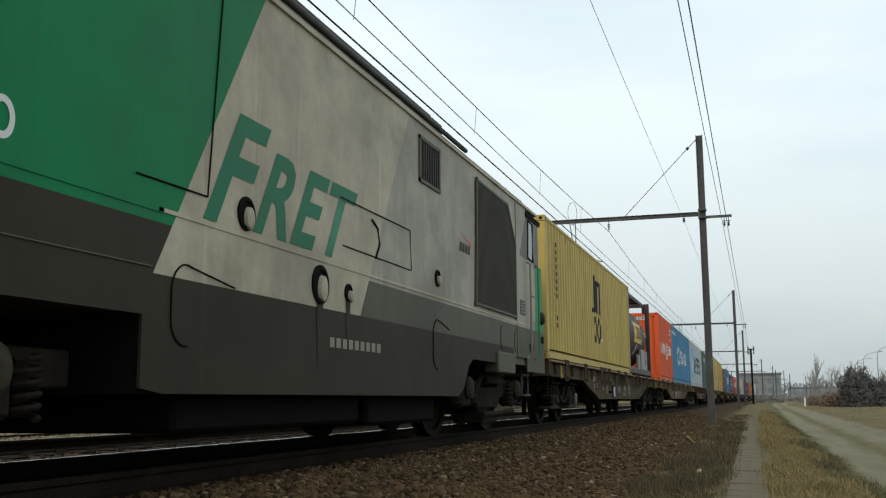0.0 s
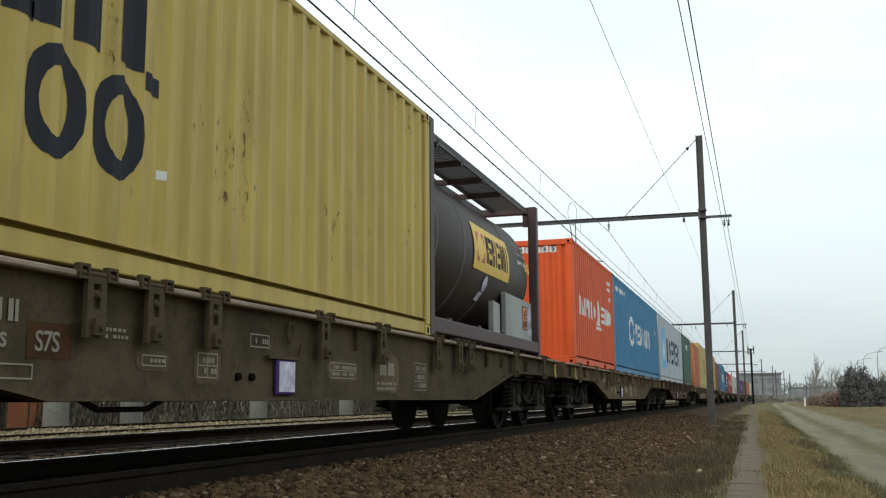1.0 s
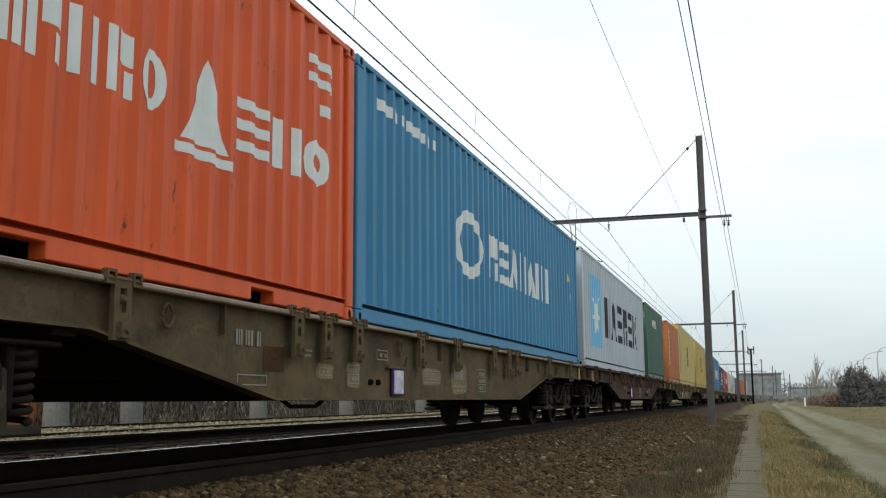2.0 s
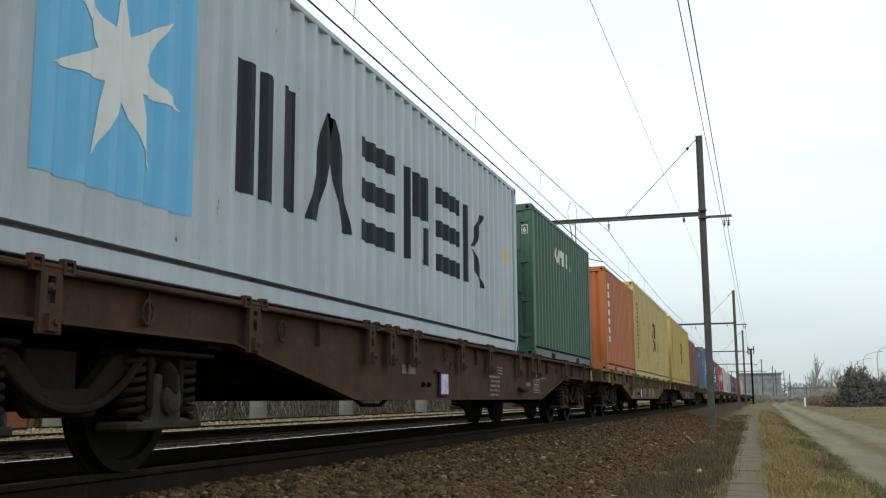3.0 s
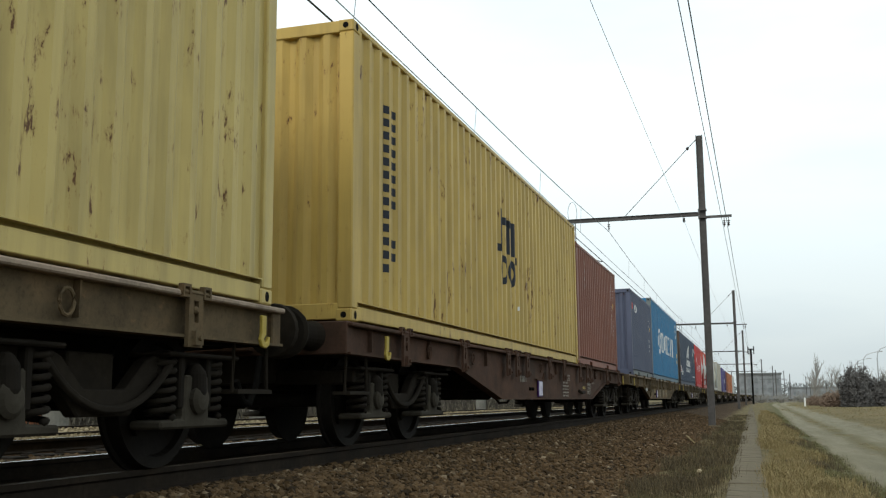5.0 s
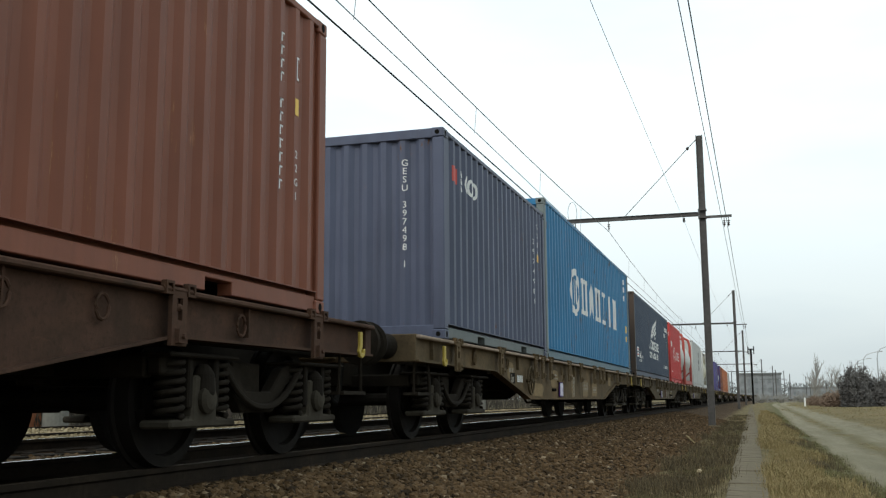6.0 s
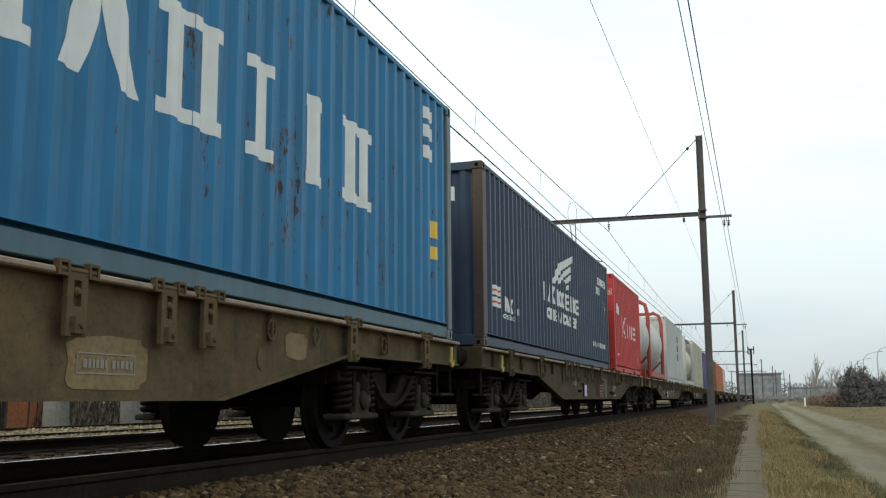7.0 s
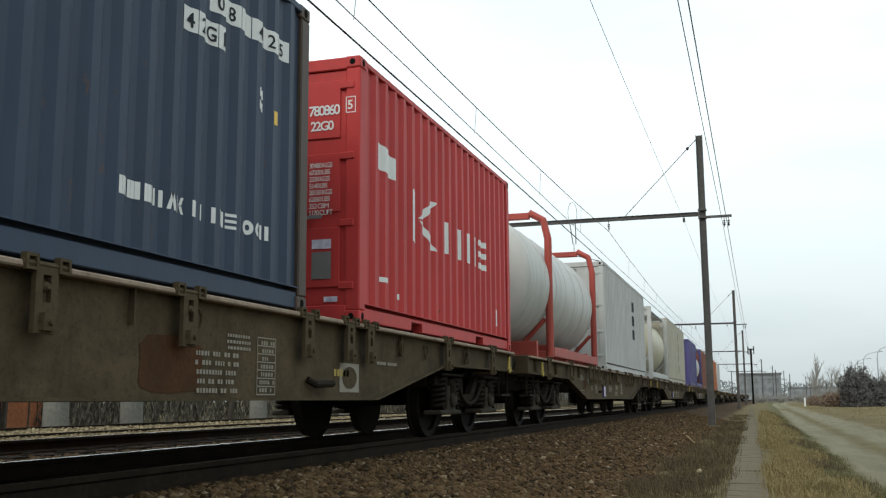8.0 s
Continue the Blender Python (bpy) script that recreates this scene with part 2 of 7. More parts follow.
M = {
    "yellow": paint("yellow_container_paint", (0.60, 0.435, 0.11), 0.55, 0.5, rust_colour=(0.12, 0.065, 0.022), runs_down=0.4),
    "yellow_worn": paint("worn_yellow_container_paint", (0.60, 0.46, 0.16), 1.0, 0.55, runs_down=0.3),
    "yellow_deep": paint("deep_yellow_container_paint", (0.57, 0.39, 0.10), 0.95, 0.55, runs_down=0.3),
    "orange": paint("bright_orange_container_paint", (0.82, 0.115, 0.022), 0.45, 0.4),
    "blue": paint("mid_blue_container_paint", (0.05, 0.24, 0.43), 0.2, 0.25),
    "silver": paint("light_grey_container_paint", (0.52, 0.56, 0.59), 0.1, 0.25),
    "green": paint("dark_green_container_paint", (0.060, 0.135, 0.092), 0.3, 0.45),
    "rust_orange": paint("brick_orange_container_paint", (0.50, 0.153, 0.048), 0.35, 0.35),
    "oxide": paint("oxide_red_container_paint", (0.225, 0.073, 0.038), 0.5, 0.4, rust_colour=(0.30, 0.14, 0.075), runs_down=0.12),
    "slate": paint("slate_blue_container_paint", (0.092, 0.106, 0.160), 0.35, 0.5),
    "hj_blue": paint("bright_blue_container_paint", (0.028, 0.205, 0.40), 1.0, 0.6, rust_colour=(0.045, 0.034, 0.026), runs_down=0.3),
    "navy": paint("dark_navy_container_paint", (0.038, 0.06, 0.10), 0.35, 0.45),
    "red": paint("bright_red_container_paint", (0.55, 0.045, 0.04), 0.2, 0.3),
    "reefer": paint("off_white_reefer_paint", (0.55, 0.55, 0.52), 0.1, 0.35),
    "beige": paint("beige_container_paint", (0.50, 0.46, 0.36), 0.2, 0.35),
    "purple": paint("violet_blue_container_paint", (0.09, 0.08, 0.22), 0.2, 0.35),
    "tank_brown": paint("sooty_brown_tank_cladding", (0.052, 0.036, 0.027), 0.1, 0.6, 0.5),
    "tank_white": paint("white_tank_cladding", (0.58, 0.58, 0.54), 0.1, 0.35, 0.4),
    "tank_cream": paint("cream_tank_cladding", (0.62, 0.58, 0.42), 0.1, 0.3, 0.4),
    "frame_brown": paint("maroon_brown_frame_paint", (0.075, 0.043, 0.038), 0.35, 0.5),
    "frame_red": paint("red_frame_paint", (0.42, 0.07, 0.05), 0.3, 0.4),
    "wagon": worn_steel("grey_brown_wagon_steel", (0.125, 0.090, 0.050), (0.032, 0.024, 0.015), (0.22, 0.135, 0.066)),
    "wagon_sooty": worn_steel("sooty_brown_wagon_steel", (0.088, 0.066, 0.038), (0.024, 0.019, 0.012), (0.14, 0.098, 0.054)),
    "wagon_red": worn_steel("rusty_red_wagon_steel", (0.080, 0.044, 0.030), (0.024, 0.019, 0.013), (0.12, 0.06, 0.035)),
    # scuffed edge steel, raised in tone to paint in the light along it
    "wagon_edge": worn_steel("scuffed_wagon_edge_steel", (0.34, 0.265, 0.20), (0.10, 0.072, 0.05), (0.36, 0.25, 0.17)),
    # bogie and wheel: brake dust, plus the deck's shade put into the colour
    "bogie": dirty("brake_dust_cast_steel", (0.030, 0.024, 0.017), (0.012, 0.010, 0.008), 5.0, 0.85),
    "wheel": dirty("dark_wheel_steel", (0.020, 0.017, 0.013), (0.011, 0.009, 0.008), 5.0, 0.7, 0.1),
    "tread": plain("polished_wheel_tread", (0.35, 0.34, 0.33), 0.3, 0.9),
    "loco_grey": grimy("dirty_light_grey_loco_paint", (0.40, 0.375, 0.305), (0.085, 0.075, 0.052), 1.0),
    "loco_pale": grimy("pale_grey_loco_stripe_paint", (0.53, 0.47, 0.355), (0.13, 0.11, 0.075), 1.0),
    # lower-body greys hold the shading of the lower side as well as dirt
    "loco_dark": grimy("dark_grey_loco_skirt_paint", (0.044, 0.038, 0.026), (0.016, 0.014, 0.010), 0.8, 0.6),
    "loco_mid": grimy("mid_grey_loco_paint", (0.105, 0.096, 0.070), (0.036, 0.030, 0.020), 0.9),
    "loco_green": grimy("green_loco_paint", (0.004, 0.205, 0.072), (0.02, 0.07, 0.034), 0.75),
    "loco_teal": grimy("pale_green_loco_end_paint", (0.045, 0.29, 0.135), (0.06, 0.09, 0.05), 0.6),
    "loco_band": grimy("grey_cab_band_paint", (0.17, 0.17, 0.155), (0.05, 0.045, 0.035), 0.6),
    "letter_green": grimy("green_lettering_paint", (0.022, 0.19, 0.10), (0.05, 0.08, 0.05), 0.8),
    # also the painted dark of holes and recesses
    "black": plain("black_rubber_and_grime", (0.008, 0.0075, 0.0065), 0.8),
    "grille": plain("dark_louvre_metal", (0.075, 0.07, 0.062), 0.6),
    "dull_steel": plain("dull_steel", (0.22, 0.21, 0.20), 0.5, 0.4),
    "steel": plain("galvanised_steel", (0.30, 0.31, 0.31), 0.5, 0.5),
    "mast": dirty("weathered_grey_mast_steel", (0.125, 0.12, 0.115), (0.085, 0.08, 0.075), 3.0, 0.7),
    "wire": plain("dark_copper_wire", (0.03, 0.03, 0.032), 0.5, 0.2),
    "wire_thin": plain("grey_overhead_cable", (0.16, 0.17, 0.18), 0.5, 0.2),
    "wire_pale": plain("pale_overhead_cable", (0.42, 0.44, 0.45), 0.5, 0.2),
    "insulator": plain("dark_glazed_insulator", (0.05, 0.03, 0.025), 0.25),
    "rail_side": dirty("rusty_rail_side", (0.030, 0.022, 0.015), (0.016, 0.013, 0.010), 6.0, 0.85),
    "rail_top": plain("polished_rail_head", (0.62, 0.62, 0.62), 0.22, 1.0),
    "rail_dull": dirty("dull_brown_rail_head", (0.085, 0.062, 0.042), (0.045, 0.034, 0.025), 8.0, 0.6),
    "bogie_dust": dirty("dusty_axle_box_steel", (0.072, 0.062, 0.046), (0.030, 0.025, 0.018), 6.0, 0.85),
    "rail_grey": paint("grey_green_bottom_rail_paint", (0.115, 0.135, 0.13), 0.6, 0.5),
    "rail_teal": paint("faded_blue_grey_rail_paint", (0.095, 0.165, 0.20), 0.8, 0.5),
    "tan_patch": dirty("scrubbed_tan_panel_paint", (0.30, 0.215, 0.115), (0.20, 0.145, 0.082), 7.0, 0.8),
    "rust_patch": dirty("dull_rust_blotch", (0.105, 0.048, 0.022), (0.065, 0.036, 0.02), 9.0, 0.85),
    "band": plain("dull_grey_cladding_band", (0.15, 0.14, 0.125), 0.6, 0.2),
    "sleeper": dirty("oily_timber_sleeper", (0.026, 0.021, 0.016), (0.016, 0.014, 0.011), 4.0, 0.95),
    "white": plain("white_marking_paint", (0.68, 0.68, 0.65), 0.55),
    "offwhite": plain("faded_white_marking_paint", (0.24, 0.21, 0.16), 0.6),
    "post_rust": paint("rusty_brown_post_paint", (0.085, 0.058, 0.042), 1.2, 0.6, rust_colour=(0.17, 0.08, 0.03)),
    "post_grey": paint("grey_green_post_paint", (0.17, 0.20, 0.19), 0.7, 0.5),
    "ink": plain("dark_marking_paint", (0.035, 0.038, 0.045), 0.55),
    "sign_yellow": plain("yellow_sign_film", (0.75, 0.46, 0.03), 0.45),
    "sign_orange": plain("orange_hazard_plate", (0.75, 0.22, 0.03), 0.45),
    "sign_red": plain("red_marking_paint", (0.5, 0.05, 0.03), 0.5),
    "sky_blue": plain("light_blue_square_paint", (0.13, 0.43, 0.68), 0.5),
    "tag_white": dirty("crumpled_white_tag", (0.80, 0.78, 0.84), (0.36, 0.31, 0.46), 30.0, 0.5),
    "tag_violet": plain("violet_tag_holder", (0.07, 0.03, 0.13), 0.5),
    "yellow_hook": plain("yellow_rope_hook_paint", (0.36, 0.26, 0.035), 0.6),
    "alu": grimy("bare_aluminium_box", (0.40, 0.41, 0.39), (0.08, 0.07, 0.055), 0.7),
    "mesh_grey": plain("grey_walkway_grating", (0.14, 0.14, 0.14), 0.6, 0.3),
    "glass": plain("dark_cab_glass", (0.02, 0.025, 0.03), 0.08),
    "concrete": dirty("weathered_concrete", (0.22, 0.215, 0.19), (0.15, 0.148, 0.128), 4.0, 0.9),
    "trough": dirty("mossy_concrete_trough", (0.17, 0.142, 0.098), (0.085, 0.074, 0.046), 3.5, 0.95),
    # far building colours: haze painted in as pale, low-contrast bluish greys
    "stone": None, "haze": dirty("hazy_far_masonry", (0.27, 0.285, 0.29), (0.24, 0.255, 0.26), 0.2, 0.9),
    "haze_dark": dirty("hazy_far_glazing", (0.22, 0.235, 0.235), (0.195, 0.21, 0.21), 0.2, 0.9),
    # distance haze is mixed into the woods' grey
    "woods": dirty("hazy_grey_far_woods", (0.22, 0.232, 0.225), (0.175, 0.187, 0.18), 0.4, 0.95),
    "patch": dirty("worn_stencil_panel_paint", (0.165, 0.12, 0.07), (0.10, 0.074, 0.043), 5.0, 0.8),
    "soil": dirty("dark_damp_wall", (0.06, 0.052, 0.042), (0.10, 0.085, 0.07), 1.5, 0.95),
    "brick": dirty("orange_brick", (0.40, 0.15, 0.07), (0.30, 0.12, 0.06), 3.0, 0.9),
    "bark": dirty("grey_brown_bark", (0.10, 0.085, 0.07), (0.06, 0.05, 0.042), 5.0, 0.9),
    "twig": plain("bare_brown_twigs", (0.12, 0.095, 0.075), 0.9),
    # paler copy of the twig colour, with distance haze painted in
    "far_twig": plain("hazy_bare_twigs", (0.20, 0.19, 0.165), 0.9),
    "thicket": plain("reddish_brown_thicket", (0.175, 0.125, 0.09), 0.9),
    "bush": plain("hazy_brown_green_twigs", (0.105, 0.095, 0.086), 0.9),
    "straw": None, "weed": None,
}


def varied(name, stops, rough=0.85, glob=False):
    """A colour picked per loose piece of a joined mesh."""
    m, n, l, b = shader(name, rough)
    b.inputs["Specular IOR Level"].default_value = 0.1
    g = n.new("ShaderNodeNewGeometry")
    c = ramp(n, l, g.outputs["Random Per Island"], stops)
    c = blend(n, l, tex(n, l, 40.0, 5), c, (0.02, 0.015, 0.01), "MIX") if glob else c
    l.new(c, b.inputs["Base Color"])
    return m


M["stone"] = varied("rusty_ballast_stone", [(0.0, (0.018, 0.012, 0.006)), (0.45, (0.066, 0.041, 0.019)), (0.95, (0.10, 0.063, 0.031)), (1.0, (0.22, 0.17, 0.11))])
M["stone_mid"] = varied("olive_ballast_stone", [(0.0, (0.03, 0.025, 0.014)), (0.6, (0.075, 0.062, 0.034)), (1.0, (0.14, 0.115, 0.07))])
M["stone_pale"] = varied("tan_ballast_stone", [(0.0, (0.08, 0.062, 0.032)), (0.6, (0.19, 0.15, 0.085)), (1.0, (0.32, 0.265, 0.17))])
M["straw"] = varied("dry_straw_grass", [(0.0, (0.13, 0.10, 0.045)), (0.5, (0.27, 0.21, 0.10)), (0.88, (0.21, 0.165, 0.078)), (1.0, (0.12, 0.118, 0.045))])
M["verge"] = varied("dark_green_verge_grass", [(0.0, (0.075, 0.075, 0.032)), (0.6, (0.125, 0.122, 0.055)), (1.0, (0.17, 0.15, 0.075))])
M["weed"] = varied("dead_brown_weed", [(0.0, (0.05, 0.042, 0.025)), (0.7, (0.10, 0.08, 0.045)), (1.0, (0.17, 0.135, 0.07))])
M["weed_dark"] = varied("dark_dead_weed", [(0.0, (0.045, 0.037, 0.023)), (0.7, (0.09, 0.071, 0.041)), (1.0, (0.155, 0.122, 0.066))])
# bush twigs lightened a little for painted-in haze
M["bush"] = varied("dark_hazy_twigs", [(0.0, (0.075, 0.072, 0.068)), (1.0, (0.125, 0.118, 0.108))])
M["undergrowth"] = varied("dim_brown_undergrowth", [(0.0, (0.03, 0.027, 0.022)), (0.7, (0.09, 0.08, 0.062)), (1.0, (0.20, 0.18, 0.14))])


# ---- mesh helpers ----
def box(bm, x0, x1, y0, y1, z0, z1):
    v = [bm.verts.new((x, y, z)) for z in (z0, z1) for y in (y0, y1) for x in (x0, x1)]
    for f in ((0, 2, 3, 1), (4, 5, 7, 6), (0, 1, 5, 4), (2, 6, 7, 3), (0, 4, 6, 2), (1, 3, 7, 5)):
        bm.faces.new([v[i] for i in f])


def tube(bm, points, r, n=8, cap=True, r_end=None):
    """A round bar through the points; tapers to r_end."""
    rings = []
    for i, p in enumerate(points):
        a, c = Vector(points[max(i - 1, 0)]), Vector(points[min(i + 1, len(points) - 1)])
        d = (c - a).normalized()
        s = d.orthogonal().normalized() if abs(d.z) > 0.99 else d.cross(Vector((0, 0, 1))).normalized()
        u = s.cross(d)
        q = r if r_end is None else r + (r_end - r) * i / (len(points) - 1)
        rings.append([bm.verts.new(Vector(p) + (s * math.cos(k * math.tau / n) + u * math.sin(k * math.tau / n)) * q) for k in range(n)])
    for a, c in zip(rings, rings[1:]):
        for k in range(n):
            bm.faces.new((a[k], a[(k + 1) % n], c[(k + 1) % n], c[k]))
    if cap:
        bm.faces.new(rings[0][::-1])
        bm.faces.new(rings[-1])


def lathe(bm, axis_point, profile, n=24, axis="y"):
    """Turned shape: profile of (along, radius) about an axis through axis_point."""
    rings = []
    for a, r in profile:
        ring = []
        for k in range(n):
            c, s = math.cos(k * math.tau / n) * r, math.sin(k * math.tau / n) * r
            off = (c, a, s) if axis == "y" else (a, c, s) if axis == "x" else (c, s, a)
            ring.append(bm.verts.new(Vector(axis_point) + Vector(off)))
        rings.append(ring)
    for a, c in zip(rings, rings[1:]):
        for k in range(n):
            bm.faces.new((a[k], a[(k + 1) % n], c[(k + 1) % n], c[k]))
    bm.faces.new(rings[0][::-1])
    bm.faces.new(rings[-1])


def slab(bm, outline, x0, x1):
    """A plate of the (y, z) outline between x0 and x1."""
    a = [bm.verts.new((x0, y, z)) for y, z in outline]
    c = [bm.verts.new((x1, y, z)) for y, z in outline]
    bm.faces.new(a[::-1])
    bm.faces.new(c)
    for i in range(len(a)):
        j = (i + 1) % len(a)
        bm.faces.new((a[i], a[j], c[j], c[i]))


def mesh_of(name, bm, bevel=0.0, smooth=False):
    bmesh.ops.recalc_face_normals(bm, faces=bm.faces[:])
    if bevel:
        bmesh.ops.bevel(bm, geom=bm.edges[:], offset=bevel, segments=1, affect="EDGES", clamp_overlap=True)
    me = bpy.data.meshes.new(name)
    bm.to_mesh(me)
    bm.free()
    if smooth:
        me.polygons.foreach_set("use_smooth", [True] * len(me.polygons))
    return me


def place(name, me, material, parent=None, label="", at=None):
    """Links one mesh as an object of its own under a parent."""
    ob = new(name, me)
    if material:
        if not me.materials:
            me.materials.append(material)
        elif me.materials[0] != material:
            ob.material_slots[0].link = "OBJECT"
            ob.material_slots[0].material = material
    ob.parent = parent
    if at is not None:
        ob.matrix_basis = at
    return tagged(ob, label)


def part(name, bm, material, parent=None, label="", bevel=0.0, smooth=False, at=None):
    return place(name, mesh_of(name, bm, bevel, smooth), material, parent, label, at)


def root(name, label, category, group="", at=None):
    e = new(name)
    e.empty_display_size = 0.2
    if at is not None:
        e.matrix_basis = at
    return tagged(e, label, category, group)


# ---- the line: straight past the camera, then a wide curve to the right ----
TRACK_X, BEND, RADIUS = -4.713, 128.0, 2350.0


def bend(y):
    return max(0.0, y - BEND) ** 2 / (2 * RADIUS)


def on_line(y, off=0.0, z=0.0):
    return Vector((TRACK_X + off + bend(y), y, z))


def stations(y0, y1):
    s, y = [], y0
    while y < y1:
        s.append(y)
        y += 60 if y < BEND - 60 else 14
    return s + [y1]


# ---- ground: one sheet with the ballast bed, the cess, the grass strip and the dirt road ----
def ground_height(o, y):
    """o: metres to the right of the near track's centre."""
    prof = ((-900, 0.2), (-60, 0.25), (-22, 0.22), (-17, -0.15), (-14, -0.35), (-11.0, -0.24), (-8.6, -0.22), (-8.15, -0.06), (-5.6, -0.045), (-4.1, -0.045), (-3.8, -0.19), (-1.75, -0.19), (-1.3, -0.05), (-0.92, -0.06), (-0.84, -0.19), (0.84, -0.19), (0.95, -0.15), (1.5, -0.14), (1.8, -0.2), (3.3, -0.49), (3.9, -0.52),
            (4.4, -0.5), (4.85, -0.5), (5.3, -0.48), (5.62, -0.50), (5.82, -0.56), (6.1, -0.55), (7.6, -0.55), (8.0, -0.48), (30, -0.35), (900, -0.6))
    for (a, za), (b, zb) in zip(prof, prof[1:]):
        if o <= b:
            z = za + (zb - za) * (o - a) / (b - a)
            break
    rough = 0.02 if o < 3 else 0.05
    if -12 < o < 40:
        z += (noise.noise((o * 0.9, y * 0.35, 0)) * rough + noise.noise((o * 3.1, y * 2.0, 4)) * 0.015) * (1 if o > 1.4 or o < -7 else 0.2)
    return z


def build_ground():
    os_ = [-900, -400, -200, -100, -60, -40, -28, -22, -19, -17, -15.5, -14, -12, -10, -9]
    os_ += [round(-8.5 + 0.25 * i, 3) for i in range(4)] + [-8.15, -7.5, -6.9, -6, -5.6, -5, -4.5, -4.1, -3.95, -3.8, -3, -2.2, -1.75, -1.5, -1.3, -1.1, -0.92, -0.84, -0.4, 0, 0.8, 0.86, 0.95, 1.1]
    os_ += [round(1.25 + 0.11 * i, 3) for i in range(70)] + [9.5, 10.5, 12, 14, 17, 21, 26, 34, 45, 60, 90, 150, 300, 500, 900]
    ys = [-60, -30, -12, -5] + [0.4 * i for i in range(75)] + [30 + 1.0 * i for i in range(50)] + [80 + 5 * i for i in range(25)]
    ys += [210 + 20 * i for i in range(16)] + [560, 700, 1000, 1600, 2600]
    verts, bed, road, green, faces = [], [], [], [], []
    for y in ys:
        for o in os_:
            verts.append((TRACK_X + o + bend(min(y, 520)), y, ground_height(o, y)))
            wob = 0.22 * noise.noise((o * 1.3, y * 0.6, 9))
            bed.append(max(0.0, min(1.0, (3.55 + wob - o) / 0.45)) * (1.0 if o > -4.2 else 0.15))
            left = 5.95 + 0.009 * max(0, min(y, 110) - 40) + 0.5 * wob
            right = left + 2.15 + 0.5 * wob
            strip = 0.75 * max(0.0, 1 - abs(o - left - 0.95) / (0.36 + 0.6 * wob))
            road.append(max(0.0, min(1.0, min(o - left, right - o) / 0.3 + 0.5) - strip))
            # strip left of the road: green growth plus the bank step's painted shadow
            green.append(min(1.0, max(0.0, 1 - abs(o - left + 0.22) / 0.26) * (0.75 + 1.2 * wob) + 0.45 * strip + (max(0.0, 0.35 + 2.0 * wob) if 5.38 < o < left else 0.0)))
    k = len(os_)
    for j in range(len(ys) - 1):
        for i in range(k - 1):
            a = j * k + i
            faces.append((a, a + 1, a + 1 + k, a + k))
    me = bpy.data.meshes.new("ground")
    me.from_pydata(verts, [], faces)
    me.polygons.foreach_set("use_smooth", [True] * len(faces))
    for name, values in (("bed", bed), ("road", road), ("green", green)):
        me.attributes.new(name, "FLOAT", "POINT").data.foreach_set("value", values)
    m, n, l, b = shader("trackside_ground", 0.95)

    def zone(name):
        a = n.new("ShaderNodeAttribute")
        a.attribute_name = name
        return a.outputs["Fac"]

    big, mid, fine = tex(n, l, 0.25, 4), tex(n, l, 2.2, 6), tex(n, l, 22.0, 6, 0.7)
    grass = blend(n, l, ramp(n, l, mid, [(0.35, (0, 0, 0)), (0.65, (1, 1, 1))]), (0.13, 0.102, 0.052), (0.235, 0.184, 0.092))
    grass = blend(n, l, ramp(n, l, big, [(0.4, (0, 0, 0)), (0.6, (0.4, 0.4, 0.4))]), grass, (0.08, 0.078, 0.034))
    grass = blend(n, l, ramp(n, l, fine, [(0.35, (0, 0, 0)), (0.7, (0.7, 0.7, 0.7))]), grass, (0.04, 0.034, 0.017))
    ruts = tex(n, l, 3.0, 6, 0.6, (1, 0.12, 1))
    dirt = blend(n, l, ramp(n, l, ruts, [(0.36, (0, 0, 0)), (0.64, (1, 1, 1))]), (0.165, 0.148, 0.098), (0.225, 0.203, 0.14))
    dirt = blend(n, l, ramp(n, l, fine, [(0.45, (0, 0, 0)), (0.75, (0.6, 0.6, 0.6))]), dirt, (0.10, 0.09, 0.058))
    gravel = blend(n, l, ramp(n, l, fine, [(0.35, (0, 0, 0)), (0.62, (1, 1, 1))]), (0.016, 0.010, 0.005), (0.08, 0.05, 0.024))
    col = blend(n, l, zone("road"), grass, dirt)
    # dark green colour, which also paints the shadow along the road's edge
    col = blend(n, l, zone("green"), col, blend(n, l, mid, (0.055, 0.055, 0.024), (0.115, 0.11, 0.05)))
    col = blend(n, l, zone("bed"), col, gravel)
    l.new(col, b.inputs["Base Color"])
    b.inputs["Specular IOR Level"].default_value = 0.1
    bump(n, l, b, fine, 0.8, 0.05)
    me.materials.append(m)
    return tagged(new("ground", me), "dry winter grass, dirt road and rusty brown ballast bed beside the tracks", "ground", kind="structure")


build_ground()


# ---- rails and sleepers of both tracks ----
def rail(off, top, z=0.0):
    prof = [(-0.036, 0), (0.036, 0), (0.036, -0.035), (0.009, -0.05), (0.009, -0.13), (0.07, -0.15), (0.07, -0.165),
            (-0.07, -0.165), (-0.07, -0.15), (-0.009, -0.13), (-0.009, -0.05), (-0.036, -0.035)]
    bm = bmesh.new()
    rings = [[bm.verts.new(on_line(y, off + a, z + c)) for a, c in prof] for y in stations(-60, 520)]
    for p, q in zip(rings, rings[1:]):
        for i in range(len(prof)):
            j = (i + 1) % len(prof)
            f = bm.faces.new((p[i], p[j], q[j], q[i]))
            f.material_index = 1 if i == 0 else 0
    me = mesh_of("rail", bm)
    me.materials.append(M["rail_side"])
    me.materials.append(M[top])
    return tagged(new("rail", me), "rust-brown steel rail with a polished bright head" if top == "rail_top" else "rust-brown steel rail with a dull head", "rail", "rails of the two tracks", "structure")


